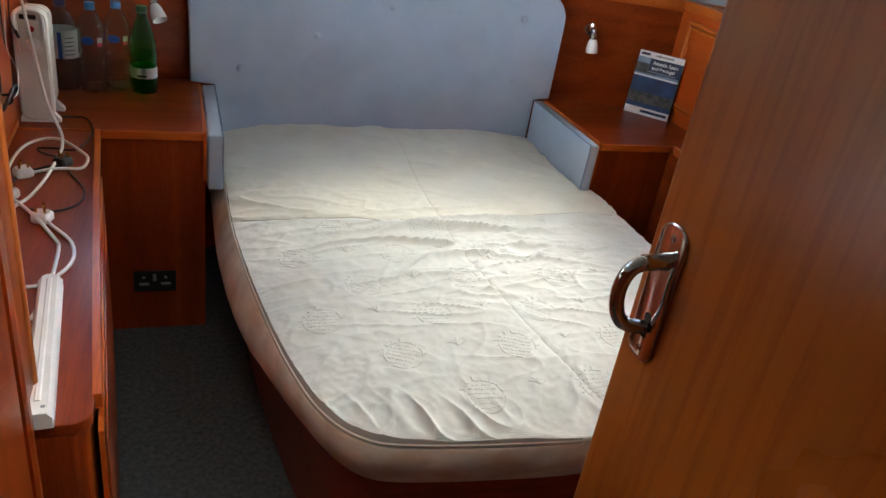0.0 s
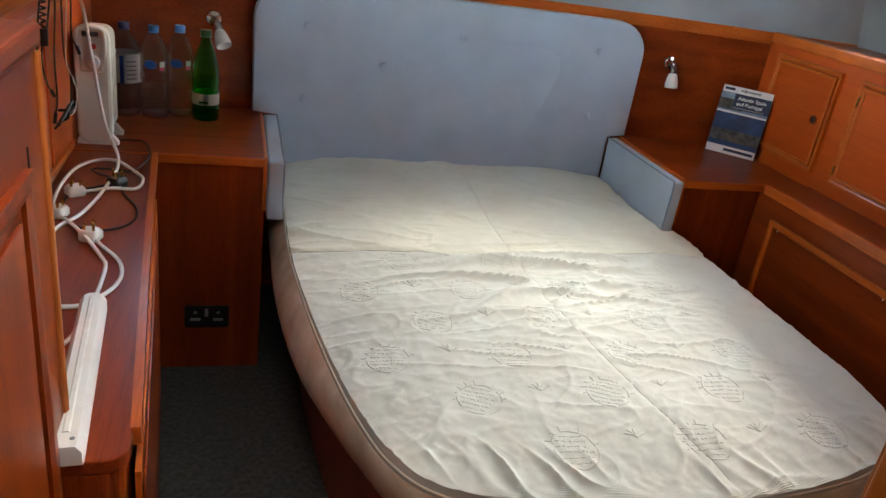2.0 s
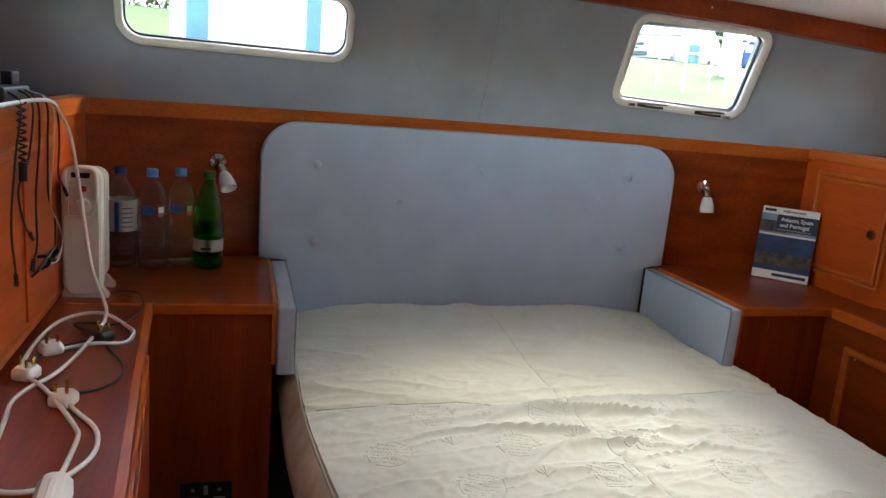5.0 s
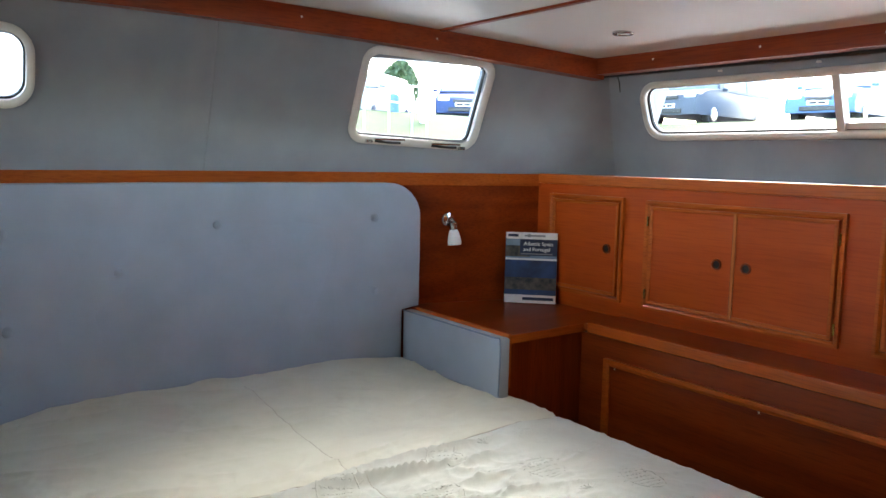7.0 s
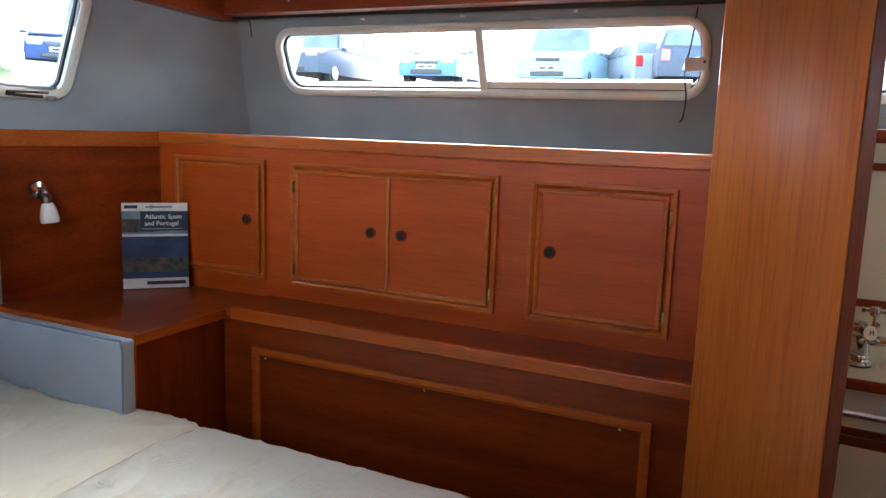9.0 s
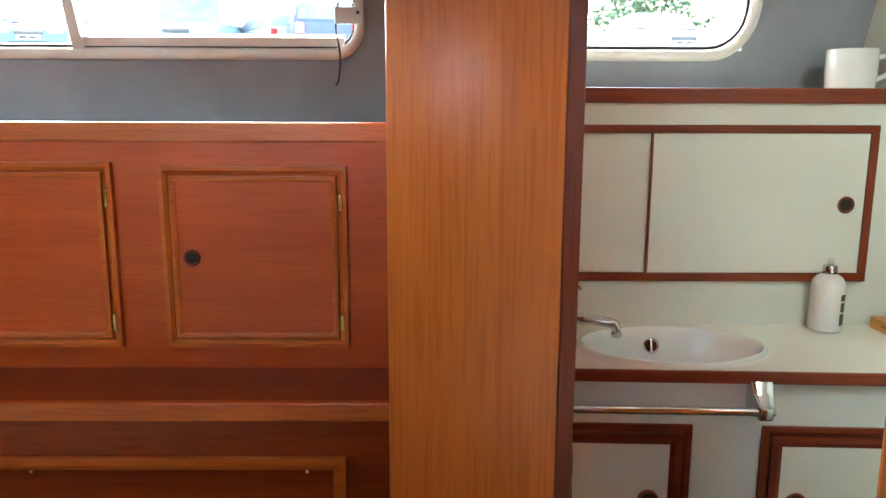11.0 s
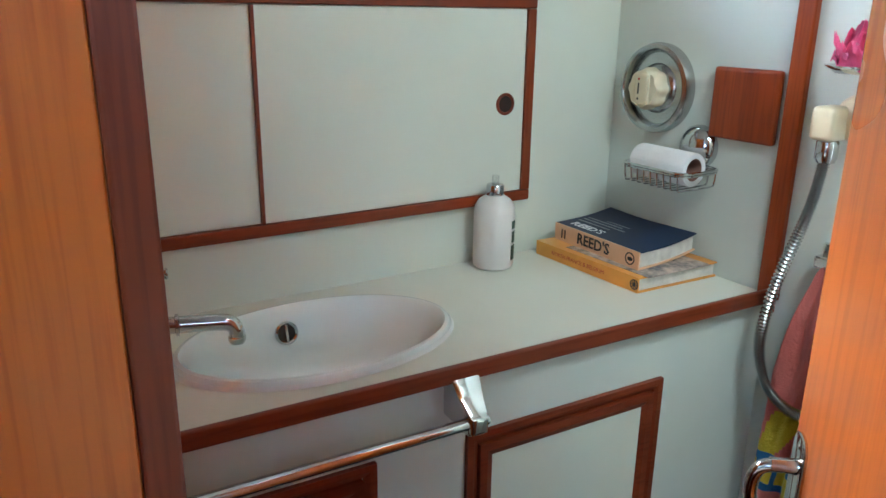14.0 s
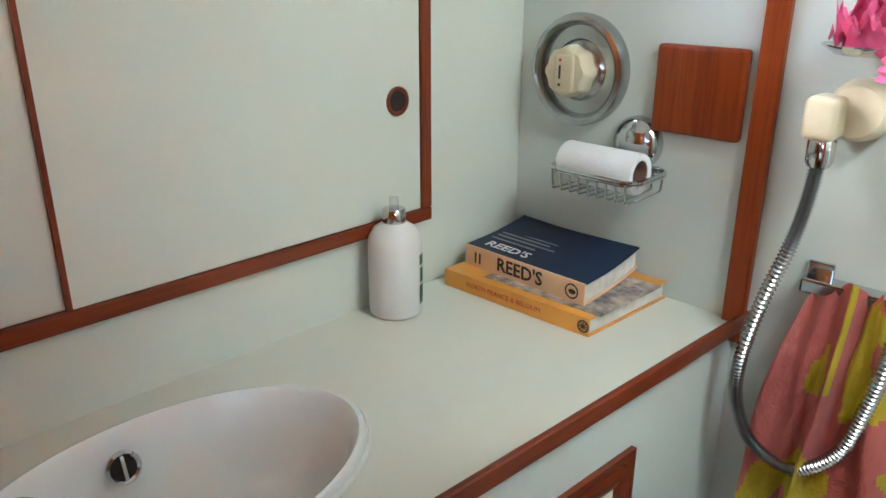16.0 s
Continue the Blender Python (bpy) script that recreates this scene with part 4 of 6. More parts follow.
def slab_door(name, hinge, free, thick, z0, z1, label, handle_z, front, inset=0.045):
    h, f = Vector((*hinge, 0)), Vector((*free, 0))
    d = (f - h).normalized()
    n = Vector((-d.y, d.x, 0)) * front
    L = (f - h).length
    dr = thing(name, (h.x, h.y, z0), label, "door", "", "structure")
    b = B((0, -thick, z0), (L, 0, z1), 0.004, 3)
    b.transform(Matrix(((d.x, n.x, 0, h.x), (d.y, n.y, 0, h.y), (0, 0, 1, 0), (0, 0, 0, 1))))
    part("slab", b, DOORW, dr, "", True)
    e = B((L - 0.0005, -thick + 0.004, z0 + 0.004), (L + 0.0035, -0.004, z1 - 0.004), 0.0015, 2)
    e.transform(Matrix(((d.x, n.x, 0, h.x), (d.y, n.y, 0, h.y), (0, 0, 1, 0), (0, 0, 0, 1))))
    part("edge_lipping", e, TRIM_Z, dr)
    p = f - d * inset
    m = Matrix(((-d.x, n.x, 0, p.x), (-d.y, n.y, 0, p.y), (0, 0, 1, handle_z), (0, 0, 0, 1)))
    door_handle(dr, m)
    return dr


slab_door("door_1", (0.672, -0.06), (0.655, 0.555), 0.036, 0.03, 1.80, "open mahogany cabin door with a chrome handle", 1.503, 1, 0.026)
slab_door("door_2", (1.578, 0.825), (1.865, 0.558), 0.034, 0.03, 1.79, "open golden mahogany washroom door with a chrome handle", 0.925, 1, 0.022)

# ---- bulkhead and washroom doorway ----
setting("bulkhead_post", prism([(1.972, 1.050), (2.227, 1.305), (2.95, 1.305), (2.95, 1.268), (2.243, 1.268), (2.018, 1.043)], 0, 1.86, 0.004, 3), POSTW, "varnished striped mahogany bulkhead beside the washroom door", True)
post_edge = prism([(1.9715, 1.0495), (1.9515, 1.0295), (1.990, 1.0305), (2.008, 1.049)], 0, 1.86, 0.003, 2)
pe = thing("door_stop", (1.97, 1.02, 0), "dark red mahogany door stop with a brass-lined latch slot", "door frame", "", "structure")
part("stop", post_edge, REDW_Z, pe)
for z, h in ((0.80, 0.028), (0.855, 0.018)):
    part("latch_slot", prism([(1.9535, 1.0300), (1.9520, 1.0285), (1.9640, 1.0285), (1.9640, 1.0302)], z, z + h), HOLE_SHADE, pe)
part("strike_plate", prism([(1.9545, 1.0303), (1.9530, 1.0290), (1.9700, 1.0290), (1.9700, 1.0303)], 0.785, 0.89), BRUSH, pe)
jam = thing("door_jamb", (1.54, 0.83, 0), "golden mahogany door jamb with a dark groove", "door frame", "", "structure")
part("stop", B((1.556, 0.80, 0), (1.582, 0.829, 1.86), 0.002), TRIM_Z, jam)
part("casing", B((1.505, 0.795, 0), (1.555, 0.846, 1.86), 0.004), TRIM_Z, jam)
part("groove", B((1.494, 0.79, 0), (1.5045, 0.832, 1.86)), REDW_Z, jam, "dark groove")
setting("wall_forward_bulkhead", B((1.29, 0.79, 0), (1.4935, 0.836, 1.86)), WOOD_Z, "mahogany bulkhead beside the washroom")
setting("wall_washroom_side", B((1.29, 0.04, 0), (1.33, 0.789, 1.86)), CREAM2, "plain pale laminate washroom wall")

# ---- washroom ----
setting("wall_washroom_forward", B((1.331, 0.03, 0), (2.60, 0.078, 1.86)), CREAM2, "pale green laminate washroom wall")
XB = 2.588
setting("wall_washroom_hull", sheet([0.079, 0.226, 1.265], [0.79, 1.404, 1.78, 1.86], lambda u, v: (XB, u, v), ((0.226, 1.266, 1.404, 1.78),), 0.018, Vector((1, 0, 0))), CREAM, "cream laminate panel with an open shelf")
recess = thing("open_shelf", (XB, 0.7, 1.38), "open washroom shelf framed in dark red mahogany", "shelf", "", "structure")
part("shelf_board", B((XB + 0.0185, 0.226, 1.385), (2.86, 1.266, 1.404)), CREAM, recess)
part("end_panel", B((XB + 0.0185, 0.20, 1.404), (2.86, 0.225, 1.80)), CREAM, recess)
part("front_edge", B((XB - 0.010, 0.214, 1.374), (XB - 0.0005, 1.266, 1.4055), 0.002), REDW, recess)
part("end_edge", B((XB - 0.010, 0.214, 1.406), (XB - 0.0005, 0.229, 1.80), 0.002), REDW_Z, recess)
cup = thing("sliding_cupboard", (XB, 0.75, 0.99), "cream sliding-door cupboard framed in dark red mahogany", "cupboard", "", "structure")
part("frame_bottom", B((XB - 0.014, 0.281, 0.990), (XB - 0.0005, 1.262, 1.008), 0.002), REDW, cup)
part("frame_top", B((XB - 0.014, 0.281, 1.312), (XB - 0.0005, 1.262, 1.329), 0.002), REDW, cup)
part("frame_end", B((XB - 0.014, 0.281, 1.0085), (XB - 0.0005, 0.298, 1.3115), 0.002), REDW_Z, cup)
sd = part("sliding_door", B((XB - 0.010, 0.299, 1.009), (XB - 0.005, 0.7625, 1.311), 0.001), CREAM, cup)
part("door_edge", B((XB - 0.0108, 0.7605, 1.009), (XB - 0.0042, 0.7655, 1.311)), REDW_Z, sd)
sm = basis((XB - 0.010, 0.338, 1.159), (0, -1, 0), (0, 0, 1))
part("finger_ring", lathe([(0.0185, 0), (0.0185, 0.002), (0.0165, 0.003), (0.0135, 0.002), (0.013, -0.0005)], sm, 24, None, False), REDW_Z, sd, "", True)
part("finger_hole", lathe([(0.0135, 0.0008), (0.0001, 0.0004)], sm, 20), HOLE_SHADE, sd)
part("sliding_door", B((XB - 0.0045, 0.75, 1.009), (XB - 0.001, 1.25, 1.311), 0.0008), CREAM, cup)

van = thing("vanity_unit", (2.22, 0.6, 0), "cream vanity cabinet with dark red mahogany door frames", "cabinet", "", "structure")
part("front", B((2.222, 0.079, 0.0), (2.24, 1.262, 0.8835)), CREAM2, van)
XV = 2.222
vanity_doors = []
for y0, y1, hy in ((0.300, 0.634, 0.564), (0.759, 1.100, 0.832)):
    vd = thing("vanity_door", (XV, (y0 + y1) / 2, 0.2), "cream cupboard door in a double dark red mahogany frame", "cupboard door", "vanity doors")
    vanity_doors.append(vd)
    to3 = lambda u, v, dep: (XV - dep, u, v)
    for b in frame4(y0, y1, 0.20, 0.800, 0.016, to3, 0.0, 0.007):
        part("outer_frame", b, REDW, vd)
    for b in frame4(y0 + 0.018, y1 - 0.018, 0.218, 0.782, 0.020, to3, 0.0, 0.009):
        part("inner_frame", b, REDW, vd)
    part("panel", B((XV - 0.005, y0 + 0.036, 0.236), (XV - 0.0005, y1 - 0.036, 0.764)), CREAM, vd)
    vm = basis((XV - 0.005, hy, 0.653), (0, -1, 0), (0, 0, 1))
    part("finger_ring", lathe([(0.0195, 0), (0.0195, 0.003), (0.017, 0.004), (0.014, 0.002), (0.013, -0.0005)], vm, 24, None, False), REDW_Z, vd, "", True)
    part("finger_hole", lathe([(0.0145, 0.0008), (0.0001, 0.0004)], vm, 20), HOLE_SHADE, vd)


SKEW = 0.045  # the vanity front runs slightly out of square


def basin_xy(t, k):
    """Oval rim of the basin: centre, half lengths."""
    return 2.412 + 0.121 * k * math.cos(t), 0.752 + 0.189 * k * math.sin(t)


def worktop():
    """The counter with an oval cut-out."""
    b = bmesh.new()
    N = 48
    x0, x1, y0, y1 = 2.214, XB - 0.0005, 0.079, 1.263
    inner, outer = [], []
    for i in range(N):
        t = 2 * math.pi * i / N
        ix, iy = basin_xy(t, 0.93)
        dx, dy = ix - 2.412, iy - 0.752
        k = min(((x1 if dx > 0 else x0) - 2.412) / dx if abs(dx) > 1e-6 else 99, ((y1 if dy > 0 else y0) - 0.752) / dy if abs(dy) > 1e-6 else 99)
        inner.append((ix, iy))
        outer.append((2.412 + dx * k, 0.752 + dy * k))
    # pull the nearest points onto the corners
    for c in ((x0, y0), (x1, y0), (x1, y1), (x0, y1)):
        j = min(range(N), key=lambda q: (outer[q][0] - c[0]) ** 2 + (outer[q][1] - c[1]) ** 2)
        outer[j] = c
    loops = [[(x, y, z) for x, y in o] for o, z in ((inner, 0.884), (inner, 0.889), (outer, 0.889), (outer, 0.884), (inner, 0.884))]
    loops = [[(x + (SKEW * (y - 0.20) if x < 2.2145 else 0), y, z) for x, y, z in l] for l in loops]
    return loft(loops, None, False)


ctr = thing("worktop", (2.4, 0.67, 0.86), "cream laminate washroom worktop edged in dark red mahogany", "worktop", "", "structure")
part("top", worktop(), COUNTER, ctr)
lip = B((2.203, 0.079, 0.884), (2.2115, 1.262, 0.907), 0.004, 3)
for v in lip.verts:
    v.co.x += SKEW * (v.co.y - 0.20)
part("front_edge", lip, REDW, ctr, "dark red mahogany edging")
setting("trim_washroom_upright", B((2.203, 0.0785, 0.862), (2.231, 0.092, 1.86), 0.003), WOOD_Z, "upright mahogany trim on the washroom wall")
bas = thing("wash_basin", (2.412, 0.752, 0.89), "oval white porcelain basin set into the worktop", "basin")
def ov(k, z, dx=0.0, seg=56):
    return [(basin_xy(2 * math.pi * i / seg, k)[0] + dx, basin_xy(2 * math.pi * i / seg, k)[1], z) for i in range(seg)]
part("bowl", loft([ov(0.94, 0.868), ov(1.0, 0.8895), ov(1.005, 0.894), ov(0.985, 0.900), ov(0.955, 0.901), ov(0.93, 0.897), ov(0.90, 0.882), ov(0.85, 0.850), ov(0.76, 0.815), ov(0.62, 0.792), ov(0.4, 0.780), ov(0.12, 0.775), ov(0.12, 0.765), ov(0.5, 0.766), ov(0.84, 0.80), ov(0.92, 0.868)], None, False), PORC, bas, "", True)
part("sealant", loft([ov(1.0, 0.8892), ov(1.028, 0.8894), ov(1.010, 0.8945), ov(1.002, 0.894)], None, False), WHITEP, bas, "worn bead of sealant", True)
om = basis((2.512, 0.762, 0.863), (0, -1, 0), (0.30, 0, 1))
part("overflow_ring", lathe([(0.017, -0.002), (0.017, 0.002), (0.0145, 0.004), (0.0125, 0.002), (0.012, -0.004)], om, 24, None, False), CHROME, bas, "chrome overflow ring", True)
part("overflow_hole", lathe([(0.0125, 0.0), (0.0001, -0.001)], om, 20), HOLE_SHADE, bas)
part("overflow_bar", B((-0.002, -0.0125, 0.0), (0.002, 0.0125, 0.003), 0.0008, 2, None, om), CHROME, bas)
part("drain", lathe([(0.024, 0.0), (0.022, 0.004), (0.012, 0.002), (0.0001, 0.001)], Matrix.Translation((2.412, 0.752, 0.775)), 24), CHROME, bas, "chrome drain", True)


def cross_handle(par, m, ceramic):
    h = part("handle_hub", lathe([(0.0125, 0), (0.0145, 0.004), (0.0145, 0.014), (0.012, 0.018), (0.0001, 0.0185)], m, 20), CHROME, par, "", True)
    for k in range(4):
        a = math.pi / 4 + k * math.pi / 2
        r = m @ Matrix.Rotation(a, 4, "Z")
        part("handle_arm", tube([r @ Vector(p) for p in ((0.008, 0, 0.008), (0.014, 0, 0.008), (0.020, 0, 0.0083), (0.025, 0, 0.0085))], 0.0040, 10, 4, None), CHROME, h, "", True)
        part("arm_tip", lathe([(0.003, 0.0), (0.0050, 0.003), (0.0075, 0.010), (0.0065, 0.012), (0.0001, 0.0125)], r @ basis((0.020, 0, 0.0083), (0, 1, 0), (0, 0, 1)), 14), CHROME, h, "", True)
    if ceramic:
        part("ceramic_cap", lathe([(0.0165, 0.010), (0.0175, 0.017), (0.015, 0.0205), (0.0001, 0.021)], m, 24), PORC, h, "white ceramic cap", True)
        text("H", 0.017, m @ Matrix.Translation((0, 0, 0.0213)), INK, par, "letter", 0.0003, 0.0004)
    return h


tap = thing("mixer_tap", (2.424, 0.982, 0.889), "chrome period-style basin mixer with cross handles", "tap")
tx, ty = 2.424, 0.982
part("base_seal", lathe([(0.0335, 0.0), (0.0335, 0.0025)], Matrix.Translation((tx, ty, 0.8892)), 24), RUBBER, tap, "black rubber seal")
part("base", lathe([(0.032, 0.0), (0.032, 0.003), (0.028, 0.008), (0.0245, 0.010), (0.0235, 0.015), (0.0260, 0.018), (0.0260, 0.022), (0.024, 0.025)], Matrix.Translation((tx, ty, 0.8918)), 28), CHROME, tap, "", True)
part("body", lathe([(0.0232, 0.0), (0.0235, 0.05), (0.0260, 0.053), (0.0262, 0.058), (0.024, 0.061)], Matrix.Translation((tx, ty, 0.9155)), 28), CHROME, tap, "", True)
part("cap", lathe([(0.0150, 0.0), (0.0150, 0.005), (0.0175, 0.008), (0.0178, 0.014), (0.0165, 0.017), (0.0001, 0.0175)], Matrix.Translation((tx + 0.002, ty + 0.004, 0.976)), 24), CHROME, tap, "", True)
part("spout", tube([(tx - 0.004, ty - 0.016, 0.956), (tx - 0.017, ty - 0.073, 0.954), (tx - 0.029, ty - 0.119, 0.952), (tx - 0.033, ty - 0.135, 0.948), (tx - 0.0345, ty - 0.1405, 0.939), (tx - 0.0345, ty - 0.141, 0.930)], 0.0112, 16, 6), CHROME, tap, "", True)
part("spout_collar", lathe([(0.0115, -0.003), (0.0145, -0.002), (0.0145, 0.002), (0.0115, 0.003)], basis((tx - 0.0145, ty - 0.062, 0.9545), (1, -0.23, 0), (0, 0, 1)), 20), CHROME, tap, "", True)
part("spout_tip", lathe([(0.0108, 0.004), (0.0130, 0.002), (0.0130, -0.003), (0.0105, -0.007)], Matrix.Translation((tx - 0.0345, ty - 0.141, 0.928)), 20), CHROME, tap, "", True)
hm = basis((tx - 0.026, ty - 0.013, 0.974), Vector((0.35, -0.95, 0)), Vector((0.25, 0.05, 0.97)))
part("hot_stem", tube([(tx, ty - 0.004, 0.962), (tx - 0.024, ty - 0.012, 0.973)], 0.0115, 14, 1), CHROME, tap, "", True)
cross_handle(tap, hm, True)
part("cold_housing", lathe([(0.0125, -0.03), (0.0125, 0.0), (0.014, 0.002), (0.014, 0.006), (0.010, 0.009)], Matrix.Translation((tx - 0.004, ty - 0.026, 0.974)), 20), CHROME, tap, "", True)
part("cold_stem", lathe([(0.0070, 0.0), (0.0050, 0.006), (0.0050, 0.022), (0.009, 0.026)], Matrix.Translation((tx - 0.004, ty - 0.026, 0.988)), 16), CHROME, tap, "", True)
cross_handle(tap, Matrix.Translation((tx - 0.004, ty - 0.026, 1.016)) @ Matrix.Rotation(0.5, 4, "Z"), False)
tap.scale = (0.82, 0.82, 0.92)

rail = thing("towel_rail", (2.19, 0.8, 0.85), "chrome towel rail with moulded end brackets on the vanity front", "towel rail")
part("bar", tube([(2.178, 0.632, 0.843), (2.178, 0.9, 0.843), (2.178, 1.20, 0.843)], 0.0075, 14, 1), CHROME, rail, "", True)
for y in (0.648, 1.20):
    lp = [[Vector((x, y + s * w, z)) for s, z in ((-1, zz), (1, zz), (1, zz + h), (-1, zz + h))] for x, w, zz, h in ((2.2215, 0.020, 0.838, 0.054), (2.205, 0.020, 0.838, 0.054), (2.190, 0.017, 0.832, 0.040), (2.172, 0.013, 0.829, 0.026), (2.166, 0.010, 0.832, 0.020))]
    b = loft(lp)
    bmesh.ops.bevel(b, geom=b.edges[:], offset=0.003, segments=2, profile=0.6, affect="EDGES")
    part("end_bracket", b, CHROME, rail, "", True)

pivot = Vector((2.215, 0.20, 0))
for ob in (van, rail, *vanity_doors):
    ob.location = pivot + Matrix.Rotation(-SKEW, 3, "Z") @ (ob.location - pivot)
    ob.rotation_euler.z = -SKEW

# mixer valve, soap basket and plate on the forward wall
YW = 0.078
mv = thing("shower_valve", (2.480, YW, 1.184), "round chrome shower mixer with an ivory temperature knob", "shower valve")
vm = basis((2.480, YW, 1.184), (-1, 0, 0), (0, 0, 1))
part("outer_ring", lathe([(0.076, -0.001), (0.077, 0.010), (0.074, 0.020), (0.068, 0.022), (0.063, 0.018), (0.060, 0.006)], vm, 48, None, False), BRUSH, mv, "", True)
part("dish", lathe([(0.064, 0.007), (0.045, 0.004), (0.040, 0.010), (0.030, 0.014), (0.0001, 0.014)], vm, 40), BRUSH, mv, "", True)
kn = []
for r, z in ((0.030, 0.012), (0.034, 0.018), (0.034, 0.036), (0.030, 0.044), (0.0001, 0.045)):
    kn.append([vm @ Vector((r * (1 + (0.05 * math.cos(8 * a) if r > 0.02 else 0)) * math.cos(a), r * (1 + (0.05 * math.cos(8 * a) if r > 0.02 else 0)) * math.sin(a), z)) for a in [2 * math.pi * i / 64 for i in range(64)]])
knob = part("knob", loft(kn), IVORY, mv, "scalloped ivory knob", True)
part("knob_face", B((-0.012, -0.026, 0.045), (0.018, 0.026, 0.050), 0.004, 2, None, vm), IVORY, knob)
part("mark", B((-0.004, -0.008, 0.0503), (-0.001, 0.010, 0.0508), 0, 1, None, vm), INK, knob)
part("hot_mark", lathe([(0.0022, 0.0503), (0.002, 0.0508)], vm @ Matrix.Translation((-0.0025, 0.017, 0)), 10), REDP, knob)
part("mark", lathe([(0.0022, 0.0503), (0.002, 0.0508)], vm @ Matrix.Translation((-0.0025, -0.016, 0)), 10), INK, knob)

sq = solo("blanking_plate", B((2.242, 0.0782, 1.118), (2.360, 0.092, 1.229), 0.006, 3), WOOD_Z, "square polished mahogany blanking plate on the pale wall", "wall plate", (0, 0, 0), "", "", True)

bk = thing("soap_basket", (2.43, YW, 1.06), "chrome wire soap basket hung from a suction cup", "wire basket")
part("suction_cup", lathe([(0.036, -0.001), (0.036, 0.006), (0.030, 0.016), (0.016, 0.024), (0.0001, 0.026)], basis((2.381, YW, 1.097), (-1, 0, 0), (0, 0, 1)), 28), CHROME, bk, "round chrome suction cup", True)
def basket_loop(z, g=0.0):
    return [(x, y, z) for x, y in rrect(2.392, 0.134, 0.134 - g, 0.092 - g, 0.02, 5)]
lp = basket_loop(1.068)
part("rim", tube(lp + [lp[0]], 0.0026, 8, 1), CHROME, bk, "", True)
lp = basket_loop(1.064)
part("rim", tube(lp + [lp[0]], 0.0020, 8, 1), CHROME, bk, "", True)
for i in range(9):
    x = 2.336 + 0.014 * i
    part("wire", tube([(x, 0.180, 1.066), (x, 0.177, 1.045), (x, 0.168, 1.039), (x, 0.100, 1.039), (x, 0.090, 1.045), (x, 0.0885, 1.066)], 0.0016, 6, 3), CHROME, bk, "", True)
part("hanger", tube([(2.381, 0.100, 1.090), (2.381, 0.100, 1.072), (2.383, 0.090, 1.066)], 0.003, 8, 3), CHROME, bk, "", True)
tr = thing("tissue_roll", (2.43, 0.128, 1.043), "part-used white tissue roll lying in the wire basket", "tissue roll")
rm = basis((2.344, 0.132, 1.0685), (0, 1, 0), (0, 0, 1))
part("paper", lathe([(0.0185, 0.0), (0.0265, 0.0), (0.0275, 0.003), (0.0275, 0.112), (0.0265, 0.115), (0.0185, 0.115), (0.0185, 0.0)], rm, 32, None, False), TISSUE, tr, "", True)
part("core", lathe([(0.0175, 0.001), (0.0184, 0.001), (0.0184, 0.114), (0.0175, 0.114), (0.0175, 0.001)], rm, 24, None, False), CARD, tr, "brown card core", True)

# shower holder, hose, towel and pink mesh sponge
sh = thing("shower_holder", (2.13, YW, 1.17), "ivory shower bracket with a ribbed chrome hose", "shower fitting")
part("bracket", lathe([(0.033, -0.001), (0.034, 0.010), (0.032, 0.026), (0.027, 0.036), (0.0001, 0.040)], basis((2.112, YW, 1.176), (-1, 0, 0), (0, 0, 1)), 28), IVORY, sh, "", True)
part("outlet", B((2.119, 0.100, 1.146), (2.154, 0.146, 1.192), 0.009, 3), IVORY, sh, "", True)
part("hose_nut", lathe([(0.0125, 0.0), (0.0145, -0.004), (0.0145, -0.026), (0.012, -0.032)], Matrix.Translation((2.1355, 0.124, 1.148)), 20), CHROME, sh, "", True)
hose = [(2.1355, 0.126, 1.118), (2.139, 0.130, 1.07), (2.147, 0.136, 1.02), (2.166, 0.140, 0.946), (2.179, 0.142, 0.866), (2.176, 0.142, 0.811), (2.150, 0.142, 0.765), (2.099, 0.142, 0.750), (2.054, 0.142, 0.793), (2.036, 0.140, 0.858), (2.026, 0.138, 0.93), (2.02, 0.13, 1.02)]
part("hose", tube(hose, 0.0076, 12, 26, None, 0.20, 2), BRUSH, sh, "ribbed chrome hose", True)

hook = thing("towel_hook", (2.125, YW, 0.975), "square chrome hook on the washroom wall", "hook")
part("back_plate", B((2.110, YW, 0.955), (2.140, YW + 0.006, 0.995), 0.002), CHROME, hook)
part("peg", B((2.035, YW + 0.004, 0.962), (2.138, YW + 0.030, 0.980), 0.003), CHROME, hook)


